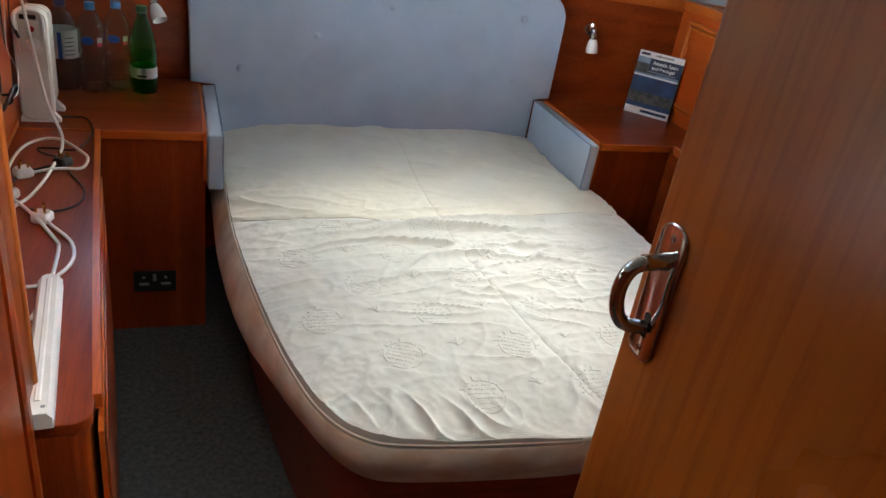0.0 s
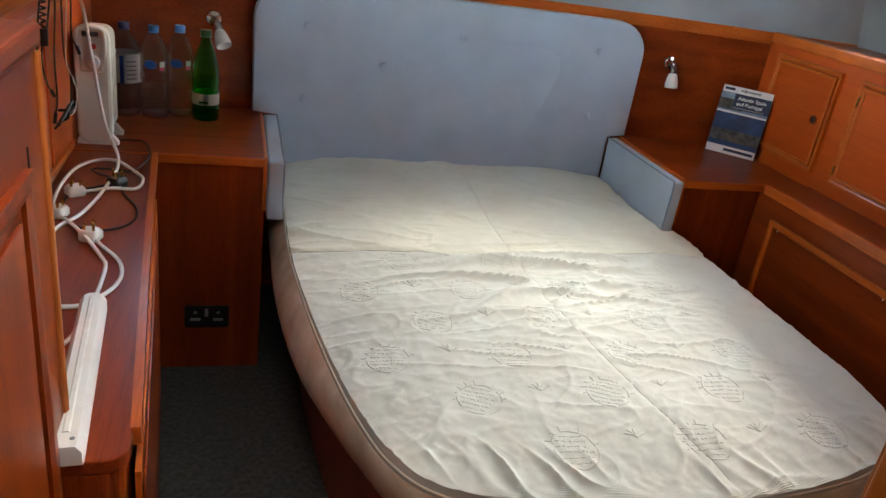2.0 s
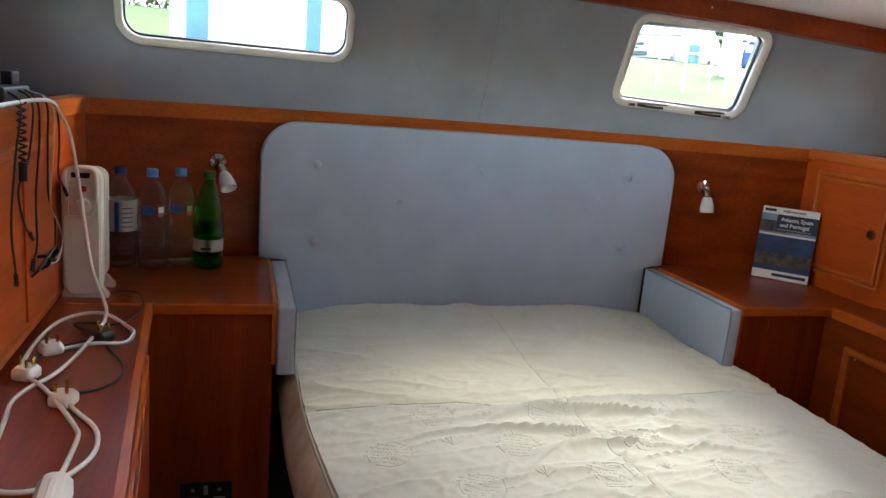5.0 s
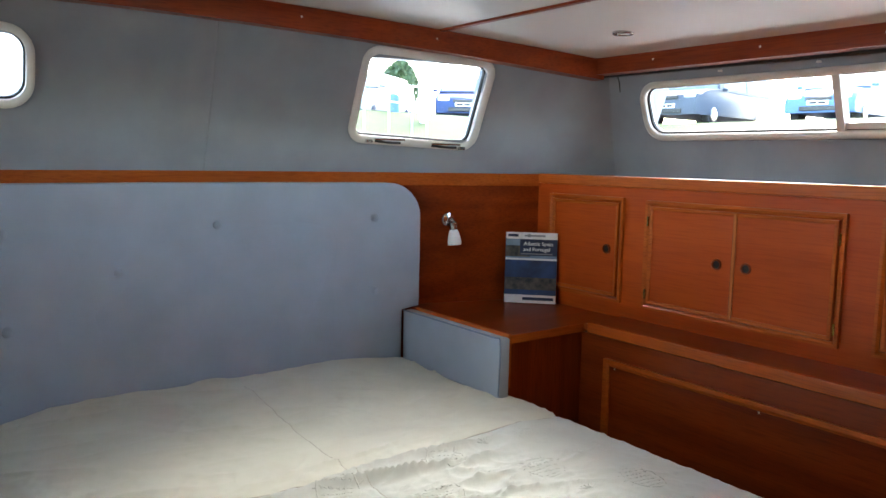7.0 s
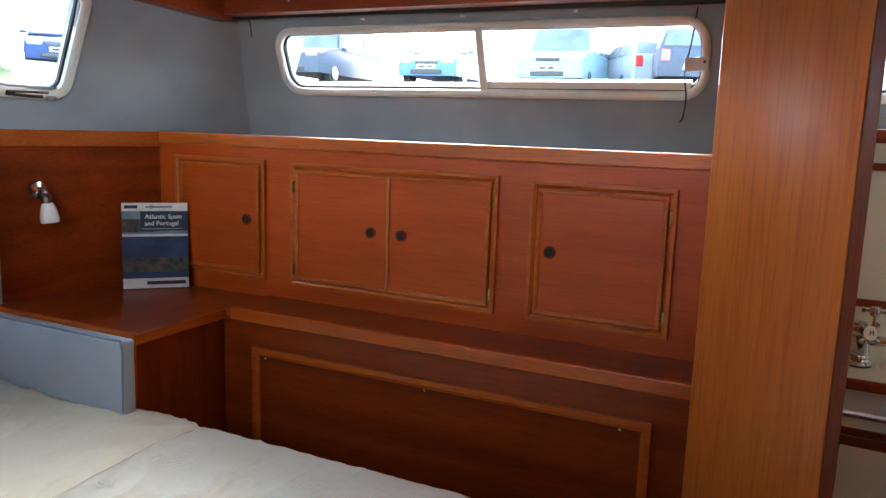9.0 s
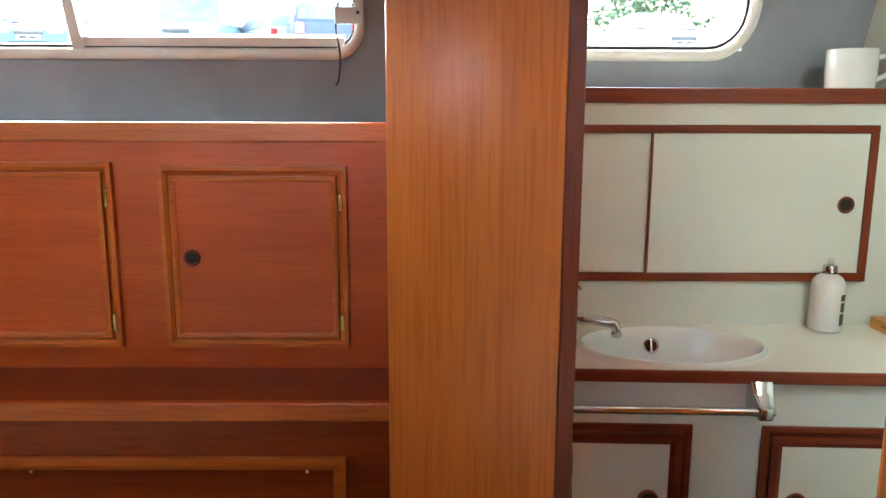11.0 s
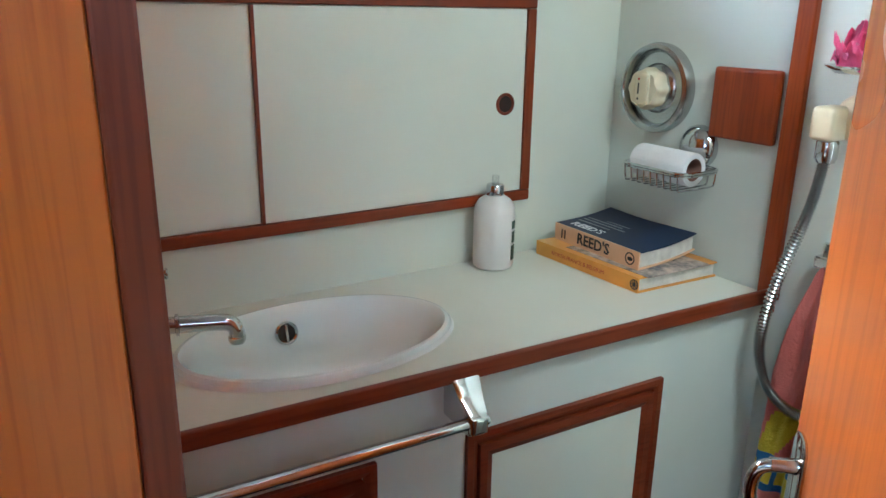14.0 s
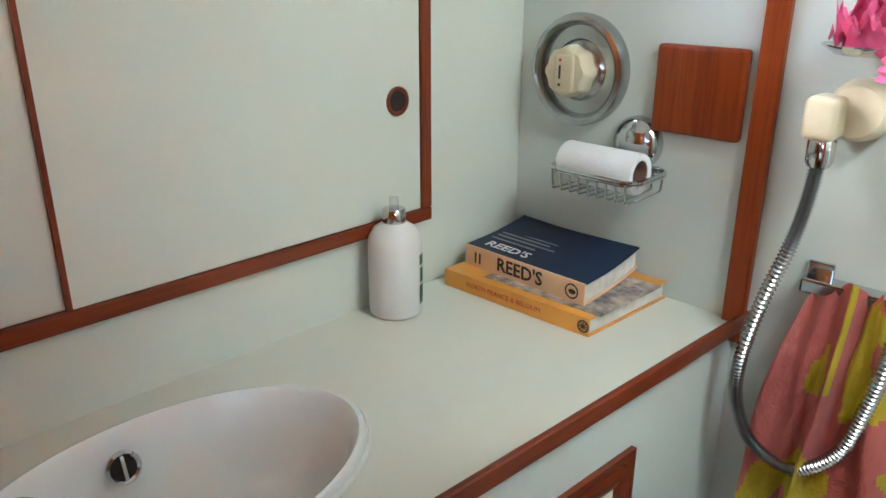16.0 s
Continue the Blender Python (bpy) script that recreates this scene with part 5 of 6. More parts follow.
def towel():
    """A bunched terry towel hanging in deep folds."""
    t = thing("bath_towel", (2.07, 0.12, 0.5), "coral and yellow patterned terry towel hanging in folds", "towel")
    def surf(u, v, o=0.0):
        # u across, v down
        z = 0.984 - 0.54 * v
        w = 0.052 + 0.060 * v ** 0.8
        fold = 0.016 * math.sin(u * 17 + 0.5) * (0.35 + v) + 0.008 * math.sin(u * 31 + v * 3)
        x = 2.075 + w * (1 - 2 * u) + 0.006 * math.sin(v * 7 + u * 9)
        y = 0.122 + 0.012 * math.sin(math.pi * u) + fold * 0.8 - 0.02 * (1 - min(1, v * 6)) + o
        z += 0.010 * math.sin(u * 17 + 0.5) * max(0, 1 - v * 5) - 0.05 * (abs(2 * u - 1) ** 3) * max(0, 1 - v * 3)
        return (x, y + 0.0025 * noise.noise(Vector((x * 60, z * 60, 1))), z)
    n, k = 60, 80
    patches = {"coral": bmesh.new(), "yellow": bmesh.new(), "blue": bmesh.new()}
    vs = {}
    def which(u, v):
        p = noise.noise(Vector((u * 3.6, v * 7.5, 8.0)))
        if 0.60 < v < 0.625 or 0.70 < v < 0.72:
            return "blue"
        if 0.625 <= v <= 0.70:
            return "yellow" if math.sin(u * 40) < 0.75 else "blue"
        return "yellow" if p > 0.16 or (0.44 < u < 0.49 and v < 0.22) else "coral"
    for i in range(n):
        for j in range(k):
            key = which((i + 0.5) / n, (j + 0.5) / k)
            b = patches[key]
            q = []
            for a, c in ((i, j), (i + 1, j), (i + 1, j + 1), (i, j + 1)):
                if (key, a, c) not in vs:
                    vs[key, a, c] = b.verts.new(surf(a / n, c / k))
                q.append(vs[key, a, c])
            b.faces.new(q)
    for key, m in (("coral", TOWEL), ("yellow", TOWELY), ("blue", TOWELB)):
        bmesh.ops.solidify(patches[key], geom=patches[key].faces[:], thickness=0.004)
        part("cloth" if key == "coral" else key + "_pattern", patches[key], m, t, "", True)


towel()
dish = thing("hook_dish", (2.12, YW, 1.245), "shallow chrome dish hook on the washroom wall", "hook")
part("dish", lathe([(0.0001, -0.004), (0.03, -0.002), (0.042, 0.006), (0.044, 0.008), (0.028, 0.002), (0.0001, 0.0)], Matrix.Translation((2.108, 0.124, 1.238)), 28), CHROME, dish, "", True)
sp = thing("bath_sponge", (2.11, 0.125, 1.25), "bright pink mesh bath sponge on a chrome dish", "sponge")
rng = random.Random(9)
for q in range(9):
    a = 2 * math.pi * q / 9
    b = bmesh.new()
    c0 = Vector((2.092 + 0.016 * math.cos(a), 0.124 + 0.016 * math.sin(a), 1.272 + 0.010 * math.sin(3 * a)))
    loops = []
    for s in range(13):
        u = s / 12
        d = Vector((math.cos(a) * 0.036 * u, math.sin(a) * 0.030 * u, 0.016 * math.sin(u * 6 + q) - 0.010 * u))
        wv = 0.012 + 0.012 * math.sin(math.pi * u)
        loops.append([c0 + d + Vector((-math.sin(a) * wv * t, math.cos(a) * wv * t, 0.008 * math.sin(t * 5 + s + q))) for t in [-1 + 2 * e / 8 for e in range(9)]])
    b = loft(loops, None, False, False)
    bmesh.ops.solidify(b, geom=b.faces[:], thickness=0.0015)
    part("ruffle", b, PINK, sp, "", True)
part("tail", tube([(2.080, 0.14, 1.266), (2.076, 0.15, 1.24), (2.078, 0.15, 1.215)], 0.010, 10, 5, None, 0.25, 2), PINK, sp, "", True)

# soap bottle, books, jug
def soap():
    s = thing("soap_bottle", (2.548, 0.374, 0.889), "white soap pump bottle with a green printed label", "bottle")
    m = Matrix.Translation((2.548, 0.374, 0.8895))
    part("body", lathe([(0.030, 0.0), (0.034, 0.003), (0.035, 0.01), (0.035, 0.095), (0.0335, 0.106), (0.027, 0.117), (0.016, 0.124), (0.0135, 0.126)], m, 36), WHITEP, s, "pearly white plastic", True)
    part("collar", lathe([(0.0145, 0.124), (0.0150, 0.126), (0.0150, 0.141), (0.0135, 0.143), (0.0001, 0.1435)], m, 28), CHROME, s, "silver collar", True)
    part("pump", tube([(2.548, 0.374, 1.030), (2.548, 0.374, 1.040), (2.548, 0.374, 1.047)], 0.006, 10, 1), PET, s, "clear plastic pump", True)
    lm = Matrix.Translation((2.548, 0.374, 0))
    for z0, z1, a0, a1 in ((0.960, 0.974, -2.85, -2.40), (0.936, 0.956, -2.82, -2.45), (0.906, 0.932, -2.85, -2.42)):
        loops = [[(2.548 + 0.0355 * math.cos(a), 0.374 + 0.0355 * math.sin(a), z) for z in (z0, z1)] for a in [a0 + 0.05 + (a1 - a0) * i / 6 for i in range(7)]]
        b = loft(loops, None, False, False)
        bmesh.ops.solidify(b, geom=b.faces[:], thickness=0.0004)
        part("label_print", b, mat("green_print", (0.10, 0.17, 0.12), 0.6), s, "dark green print")


soap()


def book(name, label, origin, spine, depth, w, d, t, cover, spine_m, curl=0.0):
    """A book lying flat: origin is the spine's near corner; spine along w, pages along d, thickness t."""
    sx, sy = Vector((*spine, 0)).normalized(), Vector((*depth, 0)).normalized()
    m = Matrix(((sx.x, sy.x, 0, origin[0]), (sx.y, sy.y, 0, origin[1]), (0, 0, 1, origin[2]), (0, 0, 0, 1)))
    k = thing(name, origin, label, "book")
    def bent(b):
        for v in b.verts:
            v.co.z += curl * max(0, v.co.y / d - 0.25) ** 2 * (0.4 + 0.6 * abs(v.co.x / w - 0.4))
        b.transform(m)
        return b
    def gridbox(lo, hi, n=10):
        b = bmesh.new()
        loops = []
        for i in range(n + 1):
            y = lo[1] + (hi[1] - lo[1]) * i / n
            ring = [(lo[0] + (hi[0] - lo[0]) * q / 6, y, lo[2]) for q in range(7)] + [(hi[0] - (hi[0] - lo[0]) * q / 6, y, hi[2]) for q in range(7)]
            loops.append(ring)
        b.free()
        return loft(loops)
    part("page_block", bent(gridbox((0.002, 0.003, 0.003), (w - 0.003, d - 0.004, t - 0.002))), PAPER, k, "cream page edges")
    part("cover", bent(gridbox((0, 0.0, t - 0.002), (w, d, t))), cover, k, "front cover")
    part("back_cover", bent(gridbox((0, 0, 0), (w, d, 0.0025))), spine_m, k)
    part("spine", bent(gridbox((0, -0.0025, 0.0), (w, 0.0, t), 2)), spine_m, k)
    return k, m


# the lower book: spine from the wall corner towards the room
b1, m1 = book("pilot_book", "orange hardback pilot book lying under another book on the worktop", (2.564, 0.263, 0.8897), (-0.24, -0.006), (-0.007, -0.172), 0.242, 0.173, 0.025, ORANGE, ORANGE)
cm = lambda x, y, z: m1 @ Matrix.Translation((x, y, z))
part("cover_photo", B((0.06, 0.012, 0.0), (0.248, 0.150, 0.0006), 0, 1, None, cm(0, 0, 0.025)), PHOTO, b1, "cover photograph")
text("NORTH FRANCE & BELGIUM", 0.0100, m1 @ basis((0.105, -0.0027, 0.0125), (1, 0, 0), (0, 0, 1)), mat("red_ink", (0.55, 0.10, 0.02), 0.5), b1)
part("emblem", lathe([(0.0085, 0), (0.0085, 0.0004), (0.0065, 0.0004), (0.0065, 0)], m1 @ basis((0.234, -0.0025, 0.0125), (1, 0, 0), (0, 0, 1)), 20, None, False), INK, b1, "round printed emblem")
for a in range(4):
    part("emblem_ray", B((-0.006, -0.0008, 0), (0.006, 0.0008, 0.0004), 0, 1, None, m1 @ basis((0.234, -0.0025, 0.0125), (1, 0, 0), (0, 0, 1)) @ Matrix.Rotation(a * math.pi / 4, 4, "Z")), INK, b1)
b2, m2 = book("almanac", "thick navy paperback almanac with a peach spine and curled cover", (2.556, 0.228, 0.9152), (-0.207, 0.004), (0.010, -0.142), 0.208, 0.142, 0.030, NAVY, PEACH, 0.022)
text("REED'S", 0.027, m2 @ basis((0.100, -0.0028, 0.015), (1, 0, 0), (0, 0, 1)), INK, b2, "lettering", 0.0004, 0.0004)
for x in (0.018, 0.026):
    part("spine_bar", B((x, -0.0031, 0.006), (x + 0.003, -0.0026, 0.022), 0, 1, None, m2), INK, b2)
part("emblem", lathe([(0.0105, 0), (0.0105, 0.0004), (0.0085, 0.0004), (0.0085, 0)], m2 @ basis((0.188, -0.0026, 0.015), (1, 0, 0), (0, 0, 1)), 20, None, False), INK, b2)
part("emblem_mark", lathe([(0.006, 0), (0.005, 0.0004)], m2 @ basis((0.1885, -0.0026, 0.0145), (1, 0, 0), (0, 0, 1)), 12, None, True, 0.6), INK, b2)
text("REED'S", 0.026, m2 @ basis((0.060, 0.022, 0.0305), (1, 0, 0), (0, 1, 0)) @ Matrix.Identity(4), INKW, b2, "title", 0.0003, 0.0003)
for i, (y, w2) in enumerate(((0.052, 0.10), (0.066, 0.13), (0.078, 0.11), (0.089, 0.12))):
    part("print_line", B((0.012, y - 0.008, 0.0305), (0.012 + w2 * 0.8, y - 0.0045, 0.0312), 0, 1, None, m2), GREYP, b2)
jug = thing("white_mug", (2.66, 0.307, 1.404), "plain white china mug standing on the open shelf", "mug")
jm = Matrix.Translation((2.66, 0.312, 1.4045))
part("cup", lathe([(0.045, 0.0), (0.050, 0.003), (0.0525, 0.04), (0.0525, 0.084), (0.0515, 0.086), (0.049, 0.084), (0.048, 0.01), (0.0001, 0.006)], jm, 36), PORC, jug, "", True)
part("handle", tube([(2.648, 0.262, 1.472), (2.645, 0.245, 1.475), (2.643, 0.236, 1.458), (2.645, 0.243, 1.436), (2.650, 0.262, 1.425)], 0.006, 10, 5), PORC, jug, "", True)

# ---- things in the sleeping cabin ----
def pilot_guide():
    """A paperback leaning against the wall on the starboard cabinet."""
    bl, br = Vector((2.346, 3.162, 0.8035)), Vector((2.493, 3.012, 0.8035))
    x = (br - bl).normalized()
    back = Vector((0, 0, 1)).cross(x).normalized()
    if back.y < 0:
        back = -back
    up = (Vector((0, 0, 1)) + back * 0.11).normalized()
    n = x.cross(up).normalized()
    w, h, t = 0.210, 0.290, 0.022
    m = Matrix((x, up, n)).transposed().to_4x4()
    m.translation = bl
    k = thing("cruising_guide", bl, "tall paperback cruising guide with a dark sea photograph, leaning upright", "book")
    part("page_block", B((0.003, 0.003, -t + 0.002), (w - 0.002, h - 0.003, -0.0015), 0, 1, None, m), PAPER, k)
    part("cover", B((0, 0, -0.0015), (w, h, 0), 0.0004, 1, None, m), SEA, k, "sea photograph")
    part("back_cover", B((0, 0, -t), (w, h, -t + 0.0018), 0, 1, None, m), NAVY, k)
    part("spine", B((-0.0015, 0, -t), (0.0, h, 0), 0, 1, None, m), NAVY, k)
    def flat(name, x0, y0, x1, y1, mt, z=0.0004, lab=""):
        return part(name, B((x0, y0, 0), (x1, y1, z), 0, 1, None, m), mt, k, lab)
    flat("top_band", 0, h - 0.028, w, h, LABELW, 0.0003, "white band")
    flat("publisher_mark", 0.008, h - 0.019, 0.05, h - 0.008, NAVY, 0.0006)
    flat("publisher_bars", 0.075, h - 0.017, 0.16, h - 0.010, GREYP, 0.0006)
    flat("emblem", 0.09, h - 0.02, 0.10, h - 0.007, GREYP, 0.0007)
    flat("sky_photo", 0.0, 0.178, w, h - 0.0285, SKYP, 0.0003)
    flat("coast_photo", 0.0, 0.19, 0.10, 0.235, COAST, 0.0006)
    flat("title_panel", 0.058, 0.195, w, 0.262, NAVY, 0.0008, "dark teal title panel")
    flat("mid_band", 0.0, 0.176, w, 0.184, LABELW, 0.0007)
    flat("rock_photo", 0.0, 0.055, w, 0.105, COAST, 0.0006, "rocky shore photograph")
    flat("bottom_band", 0.0, 0.0, w, 0.034, LABELW, 0.0007)
    flat("bottom_bar", 0.075, 0.012, w - 0.01, 0.024, NAVY, 0.0010)
    text("Atlantic Spain", 0.0215, m @ Matrix.Translation((0.132, 0.243, 0.0012)), INKW, k, "title", 0.0003, 0.0003)
    text("and Portugal", 0.0215, m @ Matrix.Translation((0.126, 0.220, 0.0012)), INKW, k, "title", 0.0003, 0.0003)
    flat("subtitle_line", 0.062, 0.200, 0.19, 0.204, GREYP, 0.0011)


pilot_guide()


def water_bottle(x, y, style):
    green = style == 3
    names = ("clear plastic water bottle with a white and blue paper label", "ribbed clear water bottle with a round blue logo", "ribbed clear water bottle with a round blue logo", "green plastic mineral water bottle with a white label")
    b = thing("water_bottle", (x, y, 0.80), names[style], "bottle", "bottles on the bedside cabinet")
    m = Matrix.Translation((x, y, 0.8005))
    r = 0.041
    if green:
        prof = [(0.028, 0.0), (0.036, 0.004), (0.039, 0.02), (0.0385, 0.055), (0.037, 0.06), (0.037, 0.098), (0.0385, 0.103), (0.0385, 0.14), (0.036, 0.18), (0.029, 0.22), (0.019, 0.255), (0.0135, 0.272), (0.0125, 0.286)]
        level = 0.145
    else:
        prof = [(0.030, 0.0), (0.038, 0.004), (0.041, 0.016)]
        z = 0.02
        while z < 0.115:
            prof += [(0.041, z), (0.041, z + 0.008), (0.0385, z + 0.011), (0.041, z + 0.014)]
            z += 0.0155
        prof += [(0.0405, 0.125), (0.0365 if style else 0.0405, 0.145), (0.0405, 0.165), (0.041, 0.20), (0.0395, 0.222), (0.034, 0.245), (0.024, 0.265), (0.0145, 0.278), (0.0125, 0.283), (0.0125, 0.290)]
        level = (0.115, 0.085, 0.09)[style]
    part("wall", lathe(prof, m, 28, None, False), PETG if green else PET, b, "", True)
    fill = [(q - 0.0016, z + 0.0012) for q, z in prof if z < level]
    part("water", lathe(fill + [(fill[-1][0], level)], m, 28), PETG if green else WATERM, b, "", True)
    part("cap", lathe([(0.0150, 0.286), (0.0155, 0.288), (0.0155, 0.303), (0.0145, 0.3055), (0.0001, 0.306)], m, 24), (CAPN, CAPB, CAPB, CAPG)[style], b, "screw cap", True)
    part("neck_ring", lathe([(0.0155, 0.2815), (0.0165, 0.283), (0.0155, 0.2845)], m, 24), (CAPN, CAPB, CAPB, CAPG)[style], b, "", True)
    def wrap(name, z0, z1, a0, a1, rr, mt, lab=""):
        loops = [[(x + rr * math.cos(a), y + rr * math.sin(a), 0.8 + z) for z in (z0, z1)] for a in [a0 + (a1 - a0) * i / 18 for i in range(19)]]
        c = loft(loops, None, False, False)
        bmesh.ops.solidify(c, geom=c.faces[:], thickness=0.0004)
        return part(name, c, mt, b, lab, True)
    f = -math.pi / 2 + 0.12
    if style == 0:
        wrap("label", 0.115, 0.210, 0, 2 * math.pi, 0.0418, LABELW, "white paper label")
        wrap("label_stripe", 0.115, 0.205, f - 0.35, f - 0.08, 0.0423, LABELB)
        for i in range(5):
            wrap("print_line", 0.128 + i * 0.014, 0.132 + i * 0.014, f + 0.1, f + 0.8, 0.0424, GREYP)
    elif not green:
        loops = []
        part("logo", lathe([(0.019, 0.0), (0.018, 0.0025), (0.0001, 0.003)], basis((x - 0.008, y - 0.0385, 0.985), (1, -0.2, 0), (0, 0, 1)), 24, None, True, 0.75), LABELB, b, "round blue logo", True)
        wrap("logo_print", 0.166, 0.182, f + 0.35, f + 0.75, 0.0415, LABELP)
        wrap("logo_print", 0.178, 0.196, f + 0.36, f + 0.78, 0.0416, LABELW)
    else:
        wrap("label", 0.060, 0.098, 0, 2 * math.pi, 0.0382, LABELW, "white paper label")
        wrap("print_line", 0.066, 0.074, f - 0.6, f + 0.1, 0.0386, CAPG)
    k = (1.18, 1.13, 1.13, 1.24)[style]
    b.scale = (k, k, 1.05)


for i, (x, y) in enumerate(((-0.056, 3.132), (0.041, 3.118), (0.124, 3.166), (0.213, 3.126))):
    water_bottle(x, y, i)


def heater():
    h = thing("oil_heater", (-0.10, 2.87, 0.80), "small warm-white oil-filled radiator with a thermostat dial", "heater")
    x0, x1, y0 = -0.150, -0.052, 2.755
    front = rrect((x0 + x1) / 2, 0.985, x1 - x0, 0.355, 0.034, 6)
    inner = rrect((x0 + x1) / 2, 0.985, x1 - x0 - 0.012, 0.343, 0.028, 6)
    part("front_cover", loft([[(x, y0 + 0.045, z) for x, z in front], [(x, y0 + 0.006, z) for x, z in front], [(x, y0, z) for x, z in inner]]), HEATP, h, "", True)
    part("control_panel", B((x0 + 0.018, y0 - 0.002, 1.03), (x1 - 0.018, y0 + 0.001, 1.13), 0.006, 3), HEATP, h, "", True)
    part("carry_handle", tube([(x0 + 0.012, y0 + 0.006, 1.06), (x0 + 0.010, y0 - 0.003, 1.13), (x0 + 0.022, y0 - 0.004, 1.158), (x1 - 0.022, y0 - 0.004, 1.158), (x1 - 0.010, y0 - 0.003, 1.13), (x1 - 0.012, y0 + 0.006, 1.06)], 0.006, 10, 6), WHITEP, h, "raised white handle", True)
    part("handle_slot", B((x0 + 0.026, y0 - 0.0025, 1.134), (x1 - 0.026, y0 + 0.0, 1.148), 0.003), HOLE_SHADE, h)
    part("power_switch", lathe([(0.009, 0), (0.0085, 0.004), (0.0001, 0.005)], basis((-0.094, y0 - 0.002, 1.105), (1, 0, 0), (0, 0, 1)), 18), REDP, h, "red lit-type switch", True)
    part("dial", lathe([(0.0215, 0), (0.0215, 0.002), (0.018, 0.004), (0.017, 0.013), (0.0001, 0.014)], basis((-0.094, y0 - 0.002, 1.060), (1, 0, 0), (0, 0, 1)), 28), WHITEP, h, "thermostat dial", True)
    part("dial_pointer", B((-0.097, y0 - 0.020, 1.046), (-0.091, y0 - 0.014, 1.074), 0.001), HEATP, h)
    for i in range(4):
        y = y0 + 0.062 + 0.026 * i
        part("fin", loft([[(x, y + dy, z) for x, z in rrect((x0 + x1) / 2, 0.988, x1 - x0 - s, 0.325 - s, 0.03, 5)] for dy, s in ((-0.011, 0.02), (-0.007, 0.004), (0.007, 0.004), (0.011, 0.02))]), HEATP, h, "", True)
    part("core_tube", tube([(-0.098, y0 + 0.03, 1.09), (-0.098, y0 + 0.15, 1.09)], 0.016, 12, 1), HEATP, h)
    part("core_tube", tube([(-0.098, y0 + 0.03, 0.88), (-0.098, y0 + 0.15, 0.88)], 0.016, 12, 1), HEATP, h)
    for y in (y0 + 0.02, y0 + 0.13):
        part("foot", loft([[(x, y + d, z) for x, z in ((x0 - 0.004, 0.8005), (x1 + 0.016, 0.8005), (x1 + 0.016, 0.810), (x1 - 0.006, 0.836), (x0 + 0.006, 0.836), (x0 - 0.004, 0.810))] for d in (-0.012, 0.012)]), WHITEP, h, "splayed white foot")


heater()

ext = thing("extension_lead", (0.06, 1.5, 0.80), "white multi-way extension lead with its flex looped over the cabinet", "extension lead")
em = Matrix(((0.067, 0.998, 0, 0.068), (-0.998, 0.067, 0, 1.487), (0, 0, 1, 0.8005), (0, 0, 0, 1)))
part("body", loft([[em @ Vector((x, y, z)) for y, z in ((-w, 0), (w, 0), (w, 0.022), (w - 0.009, 0.034), (-w + 0.009, 0.034), (-w, 0.022))] for x, w in ((-0.235, 0.016), (-0.228, 0.024), (0.228, 0.026), (0.235, 0.024))]), WHITEP, ext, "", True)
part("ridge", loft([[em @ Vector((x, y, z)) for y, z in ((-0.006, 0.034), (0.006, 0.034), (0.003, 0.0365), (-0.003, 0.0365))] for x in (-0.215, 0.20)]), WHITEP, ext)
part("end_screw", lathe([(0.004, 0), (0.003, 0.001)], em @ Matrix.Translation((0.215, 0.01, 0.0342)), 10), GREYP, ext)
Z = 0.805
part("flex", tube([(0.052, 1.722, 0.815), (0.050, 1.80, Z), (0.049, 1.89, Z), (0.037, 1.935, Z), (-0.018, 2.035, Z + 0.012), (-0.069, 2.125, Z + 0.008), (-0.112, 2.19, Z), (-0.124, 2.24, Z), (-0.131, 2.39, Z), (-0.116, 2.53, Z), (-0.070, 2.60, Z), (-0.014, 2.575, Z + 0.008), (0.048, 2.50, Z), (0.069, 2.445, Z), (0.057, 2.375, Z), (0.0, 2.347, Z + 0.010), (-0.066, 2.34, Z)], 0.0046, 10, 6), WHITEP, ext, "white round flex", True)
part("flex", tube([(-0.145, 2.0, 1.34), (-0.128, 2.50, 1.345), (-0.115, 2.60, 1.31), (-0.098, 2.64, 1.24), (-0.075, 2.63, 1.08), (-0.052, 2.62, 0.92), (-0.018, 2.60, 0.83), (-0.010, 2.55, Z + 0.006), (-0.007, 2.46, Z + 0.010), (-0.025, 2.29, Z + 0.006), (-0.048, 2.17, Z + 0.006), (-0.077, 2.105, Z + 0.006), (-0.094, 2.05, Z), (-0.083, 1.96, Z), (-0.070, 1.84, Z), (-0.056, 1.77, Z), (-0.034, 1.728, Z), (0.0, 1.717, Z), (0.033, 1.727, Z), (0.063, 1.763, Z + 0.002), (0.081, 1.812, Z), (0.085, 1.865, Z), (0.069, 1.932, Z), (0.022, 2.008, Z), (0.004, 2.032, 0.815)], 0.0046, 10, 6), WHITEP, ext, "white round flex", True)
part("flex", tube([(0.040, 1.68, Z), (0.036, 1.655, Z), (0.031, 1.602, Z), (0.002, 1.554, Z), (-0.06, 1.50, Z), (-0.12, 1.44, Z)], 0.0046, 10, 6), WHITEP, ext, "white round flex", True)


